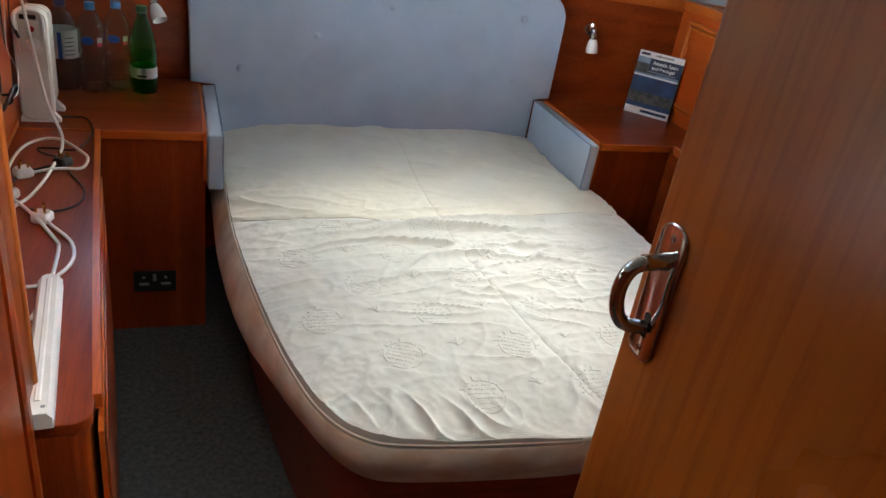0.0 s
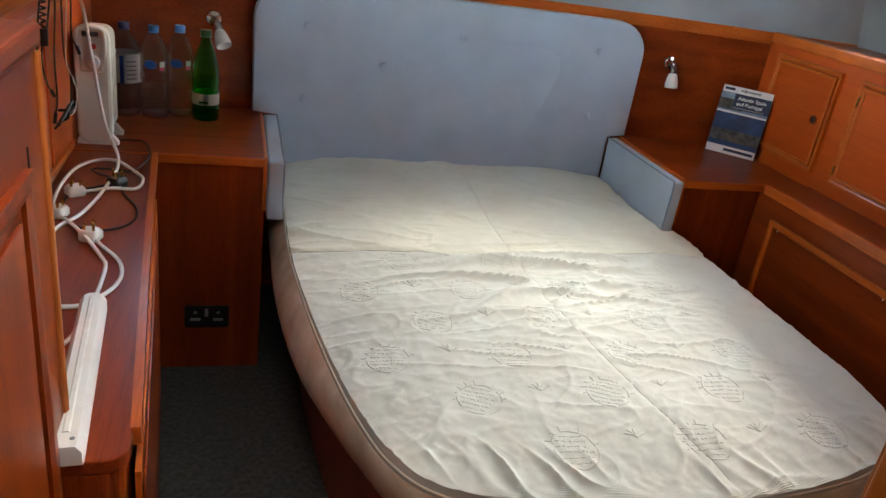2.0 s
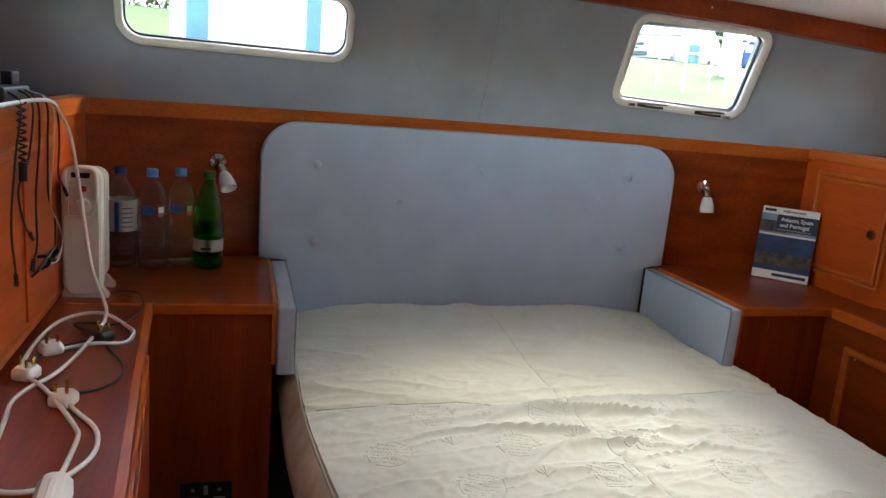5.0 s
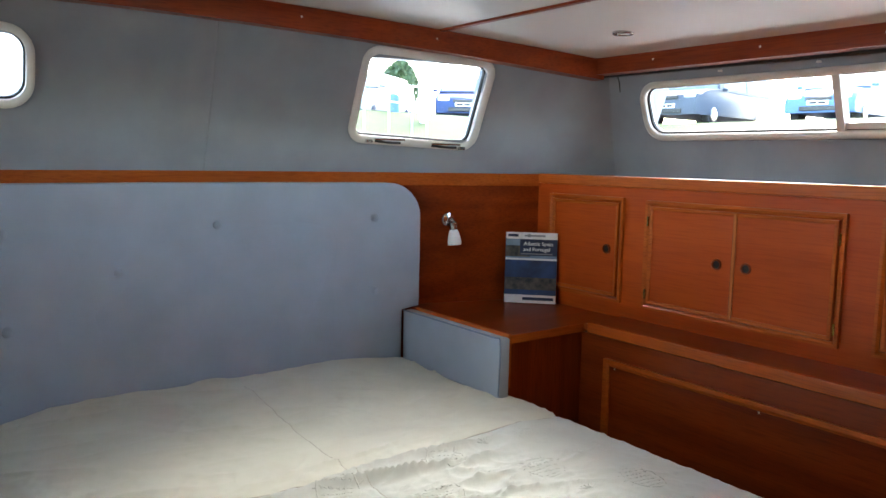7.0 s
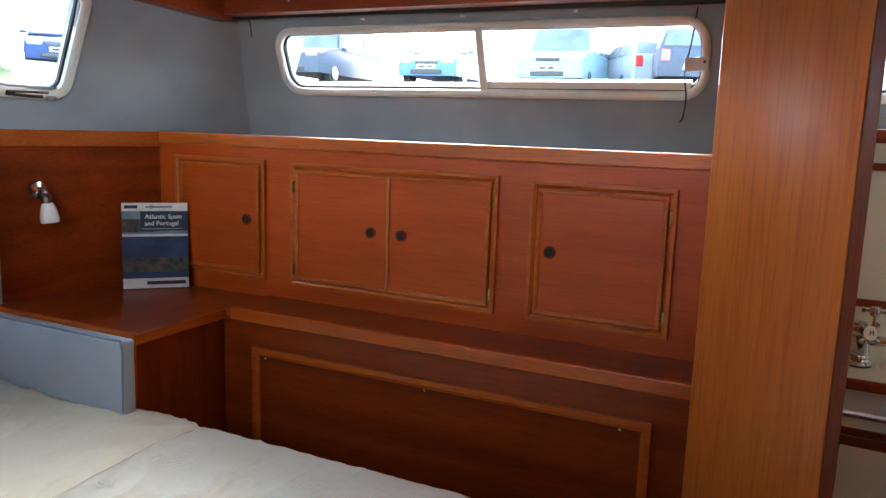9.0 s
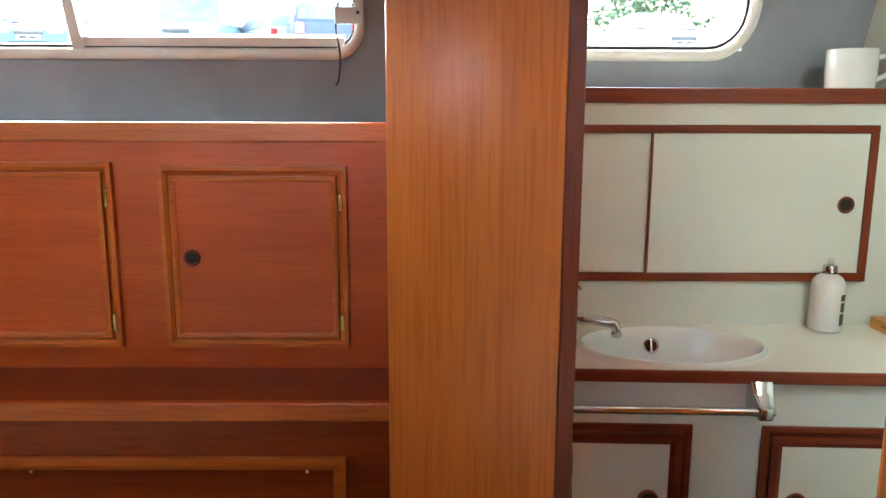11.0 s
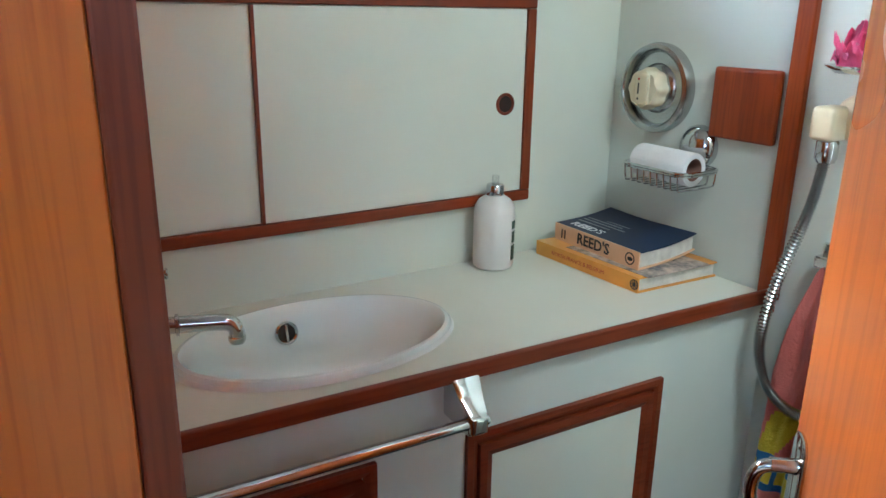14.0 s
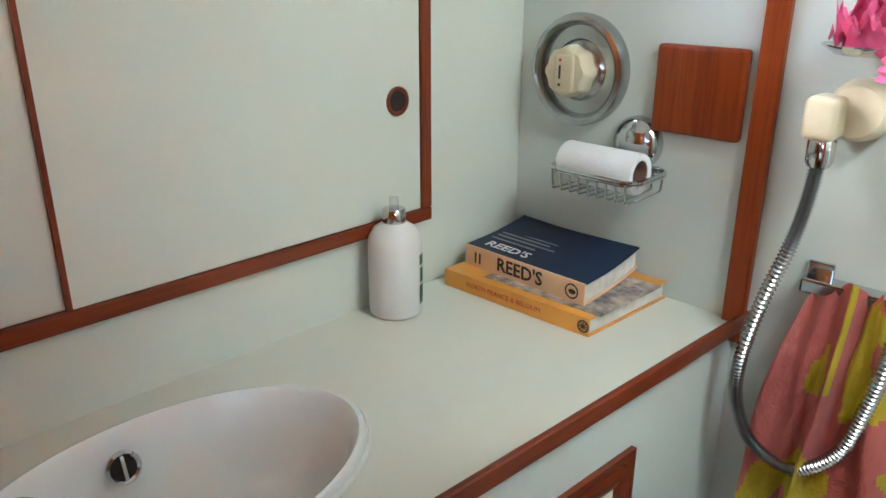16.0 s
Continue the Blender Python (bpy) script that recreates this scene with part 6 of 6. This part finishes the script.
def plug(x, y, ang, material, label):
    p = thing("mains_plug", (x, y, 0.80), label, "plug", "loose plugs")
    m = Matrix.Translation((x, y, 0.801)) @ Matrix.Rotation(ang, 4, "Z")
    b = loft([[m @ Vector((q, r, z)) for q, r in rrect(0, 0, 0.046 - s, 0.044 - s, 0.010, 4)] for z, s in ((0.0, 0.006), (0.004, 0.0), (0.018, 0.0), (0.026, 0.010))])
    part("body", b, material, p, "", True)
    for q, r, l in ((0.0, 0.013, 0.020), (-0.011, -0.008, 0.017), (0.011, -0.008, 0.017)):
        part("pin", B((q - 0.003, r - 0.002, 0.026), (q + 0.003, r + 0.002, 0.026 + l), 0.0006, 1, None, m), BRASS, p, "brass pin")


plug(-0.086, 2.325, 0.5, WHITEP, "white three-pin plug lying pins up on the cabinet")
plug(-0.004, 2.045, -0.3, WHITEP, "white three-pin plug lying pins up on the cabinet")
plug(-0.100, 2.180, 1.2, WHITEP, "white three-pin plug lying pins up on the cabinet")
plug(0.006, 2.405, 0.9, BLACKP, "black three-pin plug lying on the cabinet")
bl = thing("black_mains_lead", (0.03, 2.4, 0.80), "thin black mains lead coiled on the mahogany top", "cable")
part("lead", tube([(-0.05, 2.80, Z), (-0.01, 2.81, Z), (0.035, 2.80, Z), (0.060, 2.72, Z), (0.062, 2.62, Z), (0.028, 2.518, Z), (-0.03, 2.525, Z), (-0.076, 2.522, Z), (-0.05, 2.48, Z), (0.004, 2.415, 0.82)], 0.003, 8, 6), BLACKP, bl, "", True)
part("lead", tube([(0.008, 2.39, 0.82), (0.030, 2.34, Z), (0.073, 2.24, Z), (0.078, 2.165, Z), (0.053, 2.112, Z), (0.003, 2.09, Z), (-0.053, 2.116, Z), (-0.097, 2.205, Z), (-0.101, 2.30, Z), (-0.075, 2.35, Z), (-0.017, 2.382, Z + 0.006), (0.004, 2.40, 0.82)], 0.003, 8, 6), BLACKP, bl, "", True)

# devices and cables hung over the port lockers
chg = thing("charger_block", (-0.2, 2.42, 1.335), "black charger blocks plugged into an adaptor on the locker top", "charger", "chargers on the locker top")
part("adaptor", B((-0.26, 2.30, 1.335), (-0.155, 2.50, 1.375), 0.006, 3), BLACKP, chg, "", True)
part("charger", B((-0.235, 2.32, 1.376), (-0.185, 2.40, 1.42), 0.006, 3), BLACKP, chg, "", True)
part("charger", B((-0.225, 2.42, 1.376), (-0.17, 2.48, 1.405), 0.005, 3), BLACKP, chg, "", True)
rad = thing("handheld_radio", (-0.24, 2.12, 1.335), "black handheld radio standing in its charging cradle", "radio")
part("cradle", B((-0.30, 2.05, 1.335), (-0.175, 2.19, 1.375), 0.008, 3), BLACKP, rad, "", True)
part("case", B((-0.27, 2.08, 1.376), (-0.205, 2.155, 1.50), 0.008, 3), BLACKP, rad, "", True)
part("aerial", tube([(-0.255, 2.14, 1.49), (-0.256, 2.142, 1.62)], 0.006, 10, 1), BLACKP, rad, "", True)
part("keypad", B((-0.2055, 2.095, 1.39), (-0.2035, 2.14, 1.45), 0.002), GREYP, rad)
for i, pts in enumerate((
    [(-0.165, 2.45, 1.372), (-0.135, 2.47, 1.345), (-0.138, 2.50, 1.26), (-0.142, 2.47, 1.13), (-0.14, 2.46, 1.02), (-0.142, 2.44, 0.985)],
    [(-0.165, 2.40, 1.372), (-0.132, 2.42, 1.34), (-0.138, 2.40, 1.22), (-0.142, 2.33, 1.16), (-0.142, 2.37, 1.08), (-0.14, 2.40, 1.055)],
    [(-0.165, 2.47, 1.365), (-0.13, 2.53, 1.34), (-0.137, 2.57, 1.24), (-0.136, 2.56, 1.12), (-0.132, 2.60, 1.06), (-0.136, 2.62, 1.00), (-0.134, 2.60, 0.965)],
    [(-0.165, 2.33, 1.37), (-0.130, 2.32, 1.34), (-0.137, 2.30, 1.24), (-0.142, 2.27, 1.1), (-0.142, 2.29, 0.99)],
    [(-0.165, 2.49, 1.365), (-0.128, 2.60, 1.335), (-0.13, 2.66, 1.25), (-0.128, 2.63, 1.16), (-0.122, 2.66, 1.12)])):
    c = thing("charging_cable", pts[0], "thin black charging cable dangling down the locker doors", "cable", "hanging charging cables")
    part("cord", tube(pts, 0.0024, 8, 6), BLACKP, c, "", True)
    e, d = Vector(pts[-1]), (Vector(pts[-1]) - Vector(pts[-2])).normalized()
    part("connector", tube([e, e + d * 0.028], 0.0048, 10, 1), BLACKP, c, "", True)
wc = thing("white_usb_cable", (-0.13, 2.6, 1.0), "thin white cable dangling down the locker doors", "cable")
part("cord", tube([(-0.165, 2.49, 1.362), (-0.126, 2.575, 1.33), (-0.13, 2.585, 1.2), (-0.132, 2.56, 1.10), (-0.130, 2.63, 1.03), (-0.128, 2.66, 0.985), (-0.128, 2.61, 0.945), (-0.132, 2.54, 0.95)], 0.0018, 8, 6), WHITEP, wc, "", True)
tie = thing("tied_cable", (-0.13, 2.48, 0.96), "short black cable folded and tied in a bundle", "cable")
for k in range(4):
    part("loop", tube([(-0.138 + 0.004 * k, 2.40, 0.955 + 0.004 * k), (-0.130 + 0.004 * k, 2.46, 0.972 + 0.005 * k), (-0.128 + 0.004 * k, 2.53, 0.984 + 0.004 * k), (-0.130 + 0.004 * k, 2.55, 0.972), (-0.134, 2.47, 0.955)], 0.003, 8, 5), BLACKP, tie, "", True)
part("tie", tube([(-0.142, 2.47, 0.955), (-0.120, 2.47, 0.965), (-0.120, 2.47, 0.985), (-0.142, 2.47, 0.985)], 0.004, 8, 4), BLACKP, tie)
hh = thing("coiled_handset_lead", (-0.15, 2.36, 1.3), "coiled black handset lead hanging over the locker edge", "cable")
part("coil", tube([(-0.135 + 0.008 * math.cos(a), 2.345 + 0.008 * math.sin(a), 1.345 - 0.0024 * a) for a in [0.7 * i for i in range(80)]], 0.0024, 6, 1), BLACKP, hh, "", True)
part("end", tube([(-0.135, 2.345, 1.22), (-0.136, 2.345, 1.18)], 0.009, 10, 1), BLACKP, hh, "", True)

# ---- outside: quay, car park, trees ----
GRASS = mat("mown_grass", (0.05, 0.075, 0.025), 1.0, 0, 0.2, 0.8, 0.6, 20, color2=(0.035, 0.05, 0.018))
TARMAC = mat("asphalt", (0.06, 0.06, 0.06), 0.95, 0, 0.15, 1.5, 0.5, 60)
STONE = mat("quay_stone", (0.33, 0.31, 0.28), 0.9, 0, 0.15, 3, 0.5, 30)
WATERB = mat("harbour_water", (0.05, 0.07, 0.07), 0.12, 0, 0.2, 0.5, 0.4, 3)
LEAF = mat("tree_leaves", (0.055, 0.085, 0.035), 0.8, 0, 0.3, 3, color2=(0.03, 0.05, 0.02))
BARK = mat("bark", (0.12, 0.09, 0.065), 0.95, 0, 0.2, 6, 0.6, 40)
TYRE = mat("tyre_rubber", (0.02, 0.02, 0.02), 0.85, 0, 0.2, 10)
CARGLASS = mat("car_glass", (0.13, 0.15, 0.16), 0.2, 0, 0.1, 3)
LAMPG = mat("headlamp_glass", (0.55, 0.56, 0.58), 0.1, 0, 0.1, 10, coat=0.5)
TAIL = mat("tail_lamp", (0.45, 0.02, 0.02), 0.15, 0, 0.1, 10, coat=0.5)
PLATE = mat("number_plate", (0.75, 0.75, 0.72), 0.5, 0, 0.05, 10)
BLUEP = mat("blue_paint", (0.02, 0.10, 0.50), 0.35, 0, 0.1, 5)
GZ = 2.42

R = 500
def ring(x0, x1, y0, y1, z):
    return [(x0, y0, z), (x1, y0, z), (x1, y1, z), (x0, y1, z)]


setting("ground", loft([ring(-9, 9, -9, 9.5, 0.85), ring(-17, 17, -17, 15.4, GZ), ring(-R, R, -R, R, GZ)], None, False), GRASS, "grass bank and verge above the harbour basin", False, "ground")
setting("quay_wall", loft([ring(-9, 9, -9, 9.5, -1.0), ring(-9, 9, -9, 9.5, 0.849)], None, False), STONE, "stone quay wall")
setting("water", B((-8.9, -8.9, -1.0), (8.9, 9.4, -0.7)), WATERB, "harbour water", False, "water")
setting("pavement_car_park", B((17.5, -30, GZ), (34, 30, GZ + 0.02)), TARMAC, "asphalt car park", False, "pavement")
setting("pavement_access_road", B((-20, 15.5, GZ), (17.49, 30, GZ + 0.02)), TARMAC, "asphalt car park", False, "pavement")


# weakens specular so that sky reflections don't whiten outdoor surfaces; no dust is meant
def low_specular(m):
    m.node_tree.nodes["Principled BSDF"].inputs["Specular IOR Level"].default_value = 0.12
    return m


for m in (GRASS, TARMAC, CARGLASS, STONE):
    low_specular(m)


def paint(name, c, metal=0.3):
    return low_specular(mat(name, c, 0.45, 0.0, 0.06, 2))


def car(x, y, turn, body_m, van=False, length=4.1, height=1.45, label="", tailward=False):
    """A parked car, nose along its own +x."""
    c = thing("parked_car" if not van else "parked_van", (x, y, GZ + 0.02), label, "car" if not van else "van", "vehicles in the car park")
    m = Matrix.Translation((x, y, GZ + 0.02)) @ Matrix.Rotation(radians(turn), 4, "Z")
    L, W, H = length / 2, 0.84 if not van else 0.92, height
    bonnet = 0.92 if not van else 1.05
    prof = [(-L, 0.30), (-L - 0.03, 0.55), (-L + 0.03, 0.90), (-L + 0.10, 0.98), (L * 0.42, 0.98), (L * 0.46, bonnet), (L * 0.80, bonnet - 0.08), (L * 0.96, bonnet - 0.22), (L, 0.55), (L - 0.03, 0.28)]
    loops = []
    for s in (-1, -0.93, 0.93, 1):
        k = 1 if abs(s) < 0.95 else 0.965
        loops.append([m @ Vector((px * k, s * W, 0.30 + (pz - 0.30) * (1 if abs(s) < 0.95 else 0.96))) for px, pz in prof])
    part("body", loft(loops), body_m, c, "", True)
    a0, a1, r0, r1 = -L + 0.08, L * 0.46, -L + (0.22 if van else 0.45), L * (0.30 if van else 0.08)
    cab = [[m @ Vector((px, s * w, z)) for px, s in ((a0, -1), (a1, -1), (a1, 1), (a0, 1))] for z, w in ((0.975, W * 0.97), (0.98, W * 0.97))]
    top = [[m @ Vector((px, s * W * 0.80, z)) for px, s in ((r0, -1), (r1, -1), (r1, 1), (r0, 1))] for z in (H - 0.04, H)]
    top[1] = [m @ Vector((px, s * W * 0.72, H)) for px, s in ((r0 + 0.12, -1), (r1 - 0.12, -1), (r1 - 0.12, 1), (r0 + 0.12, 1))]
    part("cabin", loft(cab + top), body_m, c, "", True)

    def quad(name, pts, mt, th=0.012):
        n = (pts[1] - pts[0]).cross(pts[2] - pts[0]).normalized() * th
        return part(name, loft([[p - n for p in pts], [p + n for p in pts]]), mt, c)
    def at(u, s, v, e=0.0):
        # a point on the cabin: u 0..1 back to front, v 0..1 up
        px = (a0 + (a1 - a0) * u) * (1 - v) + (r0 + (r1 - r0) * u) * v
        return m @ Vector((px, s * (W * 0.97 * (1 - v) + W * 0.80 * v), 0.98 + (H - 0.04 - 0.98) * v))
    quad("windscreen", [at(1, -0.92, 0.06), at(1, 0.92, 0.06), at(1, 0.9, 0.92), at(1, -0.9, 0.92)], CARGLASS)
    quad("rear_window", [at(0, -0.9, 0.1), at(0, 0.9, 0.1), at(0, 0.88, 0.9), at(0, -0.88, 0.9)], CARGLASS)
    for s in (-1, 1):
        quad("side_window", [at(0.52, s, 0.08), at(0.93, s, 0.08), at(0.93, s, 0.9), at(0.52, s, 0.9)], CARGLASS)
        quad("side_window", [at(0.08, s, 0.08), at(0.48, s, 0.08), at(0.48, s, 0.9), at(0.10, s, 0.9)], CARGLASS)
        part("door_mirror", lathe([(0.05, -0.04), (0.09, -0.03), (0.09, 0.03), (0.05, 0.05)], m @ Matrix.Translation((L * 0.40, s * (W + 0.08), 1.02)), 10), body_m, c, "", True)
        part("headlamp", B((-0.05, -0.17, -0.08), (0.05, 0.17, 0.08), 0.03, 2, None, m @ Matrix.Translation((L * 0.955, s * W * 0.70, bonnet - 0.24))), LAMPG, c)
        part("tail_lamp", B((-0.03, -0.10, -0.14), (0.03, 0.10, 0.14), 0.02, 2, None, m @ Matrix.Translation((-L, s * W * 0.80, 0.80))), TAIL, c)
        for px in (-L * 0.60, L * 0.62):
            wm = m @ basis((px, s * (W - 0.10), 0.30), (1, 0, 0), (0, 0, 1))
            w = part("tyre", lathe([(0.20, -0.09), (0.29, -0.10), (0.31, -0.05), (0.31, 0.05), (0.29, 0.12), (0.20, 0.12)], wm if s < 0 else wm, 20), TYRE, c, "", True)
            part("rim", lathe([(0.195, 0.122 * -s if s > 0 else 0.115), (0.17, (0.13 if s < 0 else -0.13)), (0.05, (0.125 if s < 0 else -0.125)), (0.0001, (0.13 if s < 0 else -0.13))], wm, 16), BRUSH, w, "", True)
    part("grille", B((-0.02, -0.32, -0.05), (0.02, 0.32, 0.05), 0.02, 2, None, m @ Matrix.Translation((L * 0.985, 0, bonnet - 0.30))), BLACKP, c)
    part("bumper_grille", B((-0.02, -0.45, -0.06), (0.02, 0.45, 0.06), 0.02, 2, None, m @ Matrix.Translation((L - 0.005, 0, 0.38))), BLACKP, c)
    for px in (L + 0.012, -L - 0.02):
        part("number_plate", B((-0.008, -0.26, -0.055), (0.008, 0.26, 0.055), 0.003, 1, None, m @ Matrix.Translation((px, 0, 0.52))), PLATE, c)
    for sgn, px in ((1, L + 0.021),):
        for q in range(2):
            part("plate_mark", B((-0.002, -0.20 + 0.21 * q, -0.03), (0.002, -0.02 + 0.21 * q, 0.03), 0, 1, None, m @ Matrix.Translation((px, 0, 0.52))), INK, c)


P_BLUE, P_TEAL, P_SILV, P_WHITE, P_DARK, P_NAVY = paint("blue_car_paint", (0.09, 0.17, 0.34)), paint("teal_car_paint", (0.22, 0.33, 0.36)), paint("silver_car_paint", (0.28, 0.30, 0.31)), paint("white_car_paint", (0.35, 0.35, 0.35), 0), paint("grey_car_paint", (0.07, 0.08, 0.10)), paint("navy_car_paint", (0.03, 0.05, 0.12))
for x, y, tn, m, van, l, h, lab in (
    (20.2, 14.6, 188, P_DARK, True, 4.8, 2.0, "dark grey and white van parked beyond the grass"),
    (21.2, 11.0, 188, P_BLUE, False, 4.2, 1.45, "blue hatchback parked facing the water"),
    (21.9, 7.6, 182, P_TEAL, True, 4.2, 1.85, "pale teal people carrier parked facing the water"),
    (23.2, 5.9, 30, P_SILV, False, 4.2, 1.4, "silver saloon parked in the second row"),
    (21.8, 4.4, 15, P_DARK, False, 4.3, 1.5, "dark saloon parked tail to the water"),
    (22.0, 1.4, 190, P_SILV, False, 4.2, 1.45, "silver hatchback parked facing the water"),
    (22.0, -1.6, 190, P_WHITE, True, 4.4, 1.8, "white people carrier parked facing the water"),
    (22.0, -4.6, 185, P_SILV, False, 4.2, 1.45, "silver estate parked facing the water"),
    (22.0, -7.6, 190, P_TEAL, False, 4.2, 1.45, "pale teal hatchback parked facing the water"),
    (15.3, 20.0, 230, P_NAVY, False, 4.3, 1.5, "navy saloon parked across the grass"),
    (17.2, 18.8, 60, P_DARK, True, 4.5, 1.75, "dark off-roader parked across the grass"),
    (12.2, 21.0, 215, P_SILV, False, 4.2, 1.45, "silver saloon parked across the grass")):
    car(x, y, tn, m, van, l, h, lab)


def tree(x, y, h, w, label, seed, base=0.28):
    rng = random.Random(seed)
    t = thing("tree", (x, y, GZ), label, "tree")
    part("trunk", tube([(x, y, GZ - 0.1), (x + 0.1, y, GZ + h * 0.2), (x, y + 0.1, GZ + h * 0.45), (x + 0.05, y, GZ + h * 0.8)], 0.035 * h * 0.6, 8, 4), BARK, t)
    for i in range(7):
        a, z = rng.uniform(0, 6.28), rng.uniform(base, 0.7) * h
        part("limb", tube([(x, y, GZ + z), (x + 0.25 * w * math.cos(a), y + 0.25 * w * math.sin(a), GZ + z + 0.08 * h), (x + 0.42 * w * math.cos(a), y + 0.42 * w * math.sin(a), GZ + z + 0.18 * h)], 0.012 * h * 0.5, 6, 3), BARK, t)
    b = bmesh.new()
    for i in range(2600):
        a, k, f = rng.uniform(0, 6.28), rng.random() ** 0.5, rng.random()
        env = math.sin(math.pi * min(1, (0.08 + 0.92 * f)) ** 0.8) ** 0.6 * (1 + 0.35 * noise.noise(Vector((math.cos(a) * 1.5, math.sin(a) * 1.5, f * 4 + seed))))
        r = w / 2 * env * k
        p = Vector((x + r * math.cos(a), y + r * math.sin(a), GZ + h * (base + (1 - base) * f)))
        s = 0.03 * h * rng.uniform(0.6, 1.4)
        u = Vector((rng.uniform(-1, 1), rng.uniform(-1, 1), rng.uniform(-1, 1))).normalized()
        v = u.cross(Vector((rng.uniform(-1, 1), rng.uniform(-1, 1), 0.3))).normalized()
        b.faces.new([b.verts.new(p + s * (u * q + v * e)) for q, e in ((-1, 0), (0, -0.6), (1, 0), (0, 0.6))])
    tagged(part("crown", b, LEAF, t, "ragged dark green crown"), kind="stuff")


tree(45.4, 70.0, 9.3, 4.6, "round-headed dark green tree beyond the car park", 3, 0.52)
tree(-4.5, 22.0, 3.2, 5.5, "low spreading bush beyond the pontoon", 5, 0.05)
tree(-1.6, 23.0, 2.6, 4.0, "low spreading bush beyond the pontoon", 6, 0.05)
tree(38.0, 2.0, 6.0, 6.0, "broad green tree beyond the car park", 7)
tree(40.0, -9.0, 5.0, 7.0, "broad green tree beyond the car park", 8)


for x, y, h, r, m, lab in ((9.75, 15.6, 0.42, 0.14, BLUEP, "round blue waste bin on the quay"), (12.2, 14.4, 0.95, 0.10, PLATE, "short white wooden post on the grass"), (13.4, 14.2, 0.9, 0.10, PLATE, "short white wooden post on the grass")):
    b = lathe([(r, 0), (r, h * 0.92), (r * 0.8, h * 0.98), (0.001, h)], Matrix.Translation((x, y, GZ)), 16)
    solo("quay_post", b, m, lab, "post", (x, y, GZ), "posts on the quay", "", True)
sign = thing("notice_board", (9.73, 14.4, GZ - 0.5), "blank white notice board on a white post", "sign")
part("post", B((9.68, 14.37, GZ - 0.5), (9.78, 14.45, GZ + 0.1), 0.01), PLATE, sign)
part("board", B((9.58, 14.32, GZ - 0.2), (9.88, 14.368, GZ + 0.62), 0.01), PLATE, sign)
fence = thing("white_railing", (7.8, 12.6, GZ), "white tubular railing at the quay's edge", "railing")
for x in (7.3, 7.9, 8.5, 8.9):
    part("post", tube([(x, 12.6 + 0.2 * (x - 6.6), GZ - 0.7), (x, 12.6 + 0.2 * (x - 6.6), GZ + 0.35)], 0.018, 8, 1), PLATE, fence)
for z in (0.0, 0.33):
    part("rail", tube([(7.2, 12.72, GZ + z), (9.0, 13.08, GZ + z)], 0.016, 8, 1), PLATE, fence)
# a moored neighbour's stern under a white cover with blue uprights
nb = thing("covered_stern", (0.5, 7.0, 1.2), "white boat cover laced between blue uprights astern", "boat")
part("cover", loft([[(-0.25, 6.9, 1.0), (2.3, 6.7, 1.0), (2.3, 8.2, 1.0), (-0.25, 8.4, 1.0)], [(-0.22, 6.9, 2.7), (2.25, 6.7, 2.75), (2.2, 8.2, 3.0), (-0.2, 8.4, 3.0)], [(0.1, 7.2, 3.1), (2.0, 7.1, 3.1), (1.9, 8.0, 3.2), (0.1, 8.1, 3.2)]]), PLATE, nb)
part("hull", loft([[(-0.2, 6.9, -0.8), (2.2, 6.7, -0.8), (2.2, 8.2, -0.8), (-0.2, 8.4, -0.8)], [(-0.35, 6.8, 1.0), (2.4, 6.6, 1.0), (2.4, 8.3, 1.0), (-0.35, 8.5, 1.0)]]), PLATE, nb)
for x, w in ((-0.02, 0.16), (0.82, 0.11)):
    part("upright", B((x - w / 2, 6.55, 0.9), (x + w / 2, 6.64, 3.2), 0.02), BLUEP, nb, "blue painted upright")
part("vent_panel", loft([[(x, 6.68 - 0.08 * x / 2, z) for x, z in rrect(0.45, 2.3, 0.26, 0.8, 0.08, 5)], [(x, 6.66 - 0.08 * x / 2, z) for x, z in rrect(0.45, 2.3, 0.26, 0.8, 0.08, 5)]]), HEATP, nb)
part("boarding_strap", B((1.18, 6.5, 1.0), (1.27, 6.53, 2.75), 0.01), STONE, nb, "grey canvas strap")
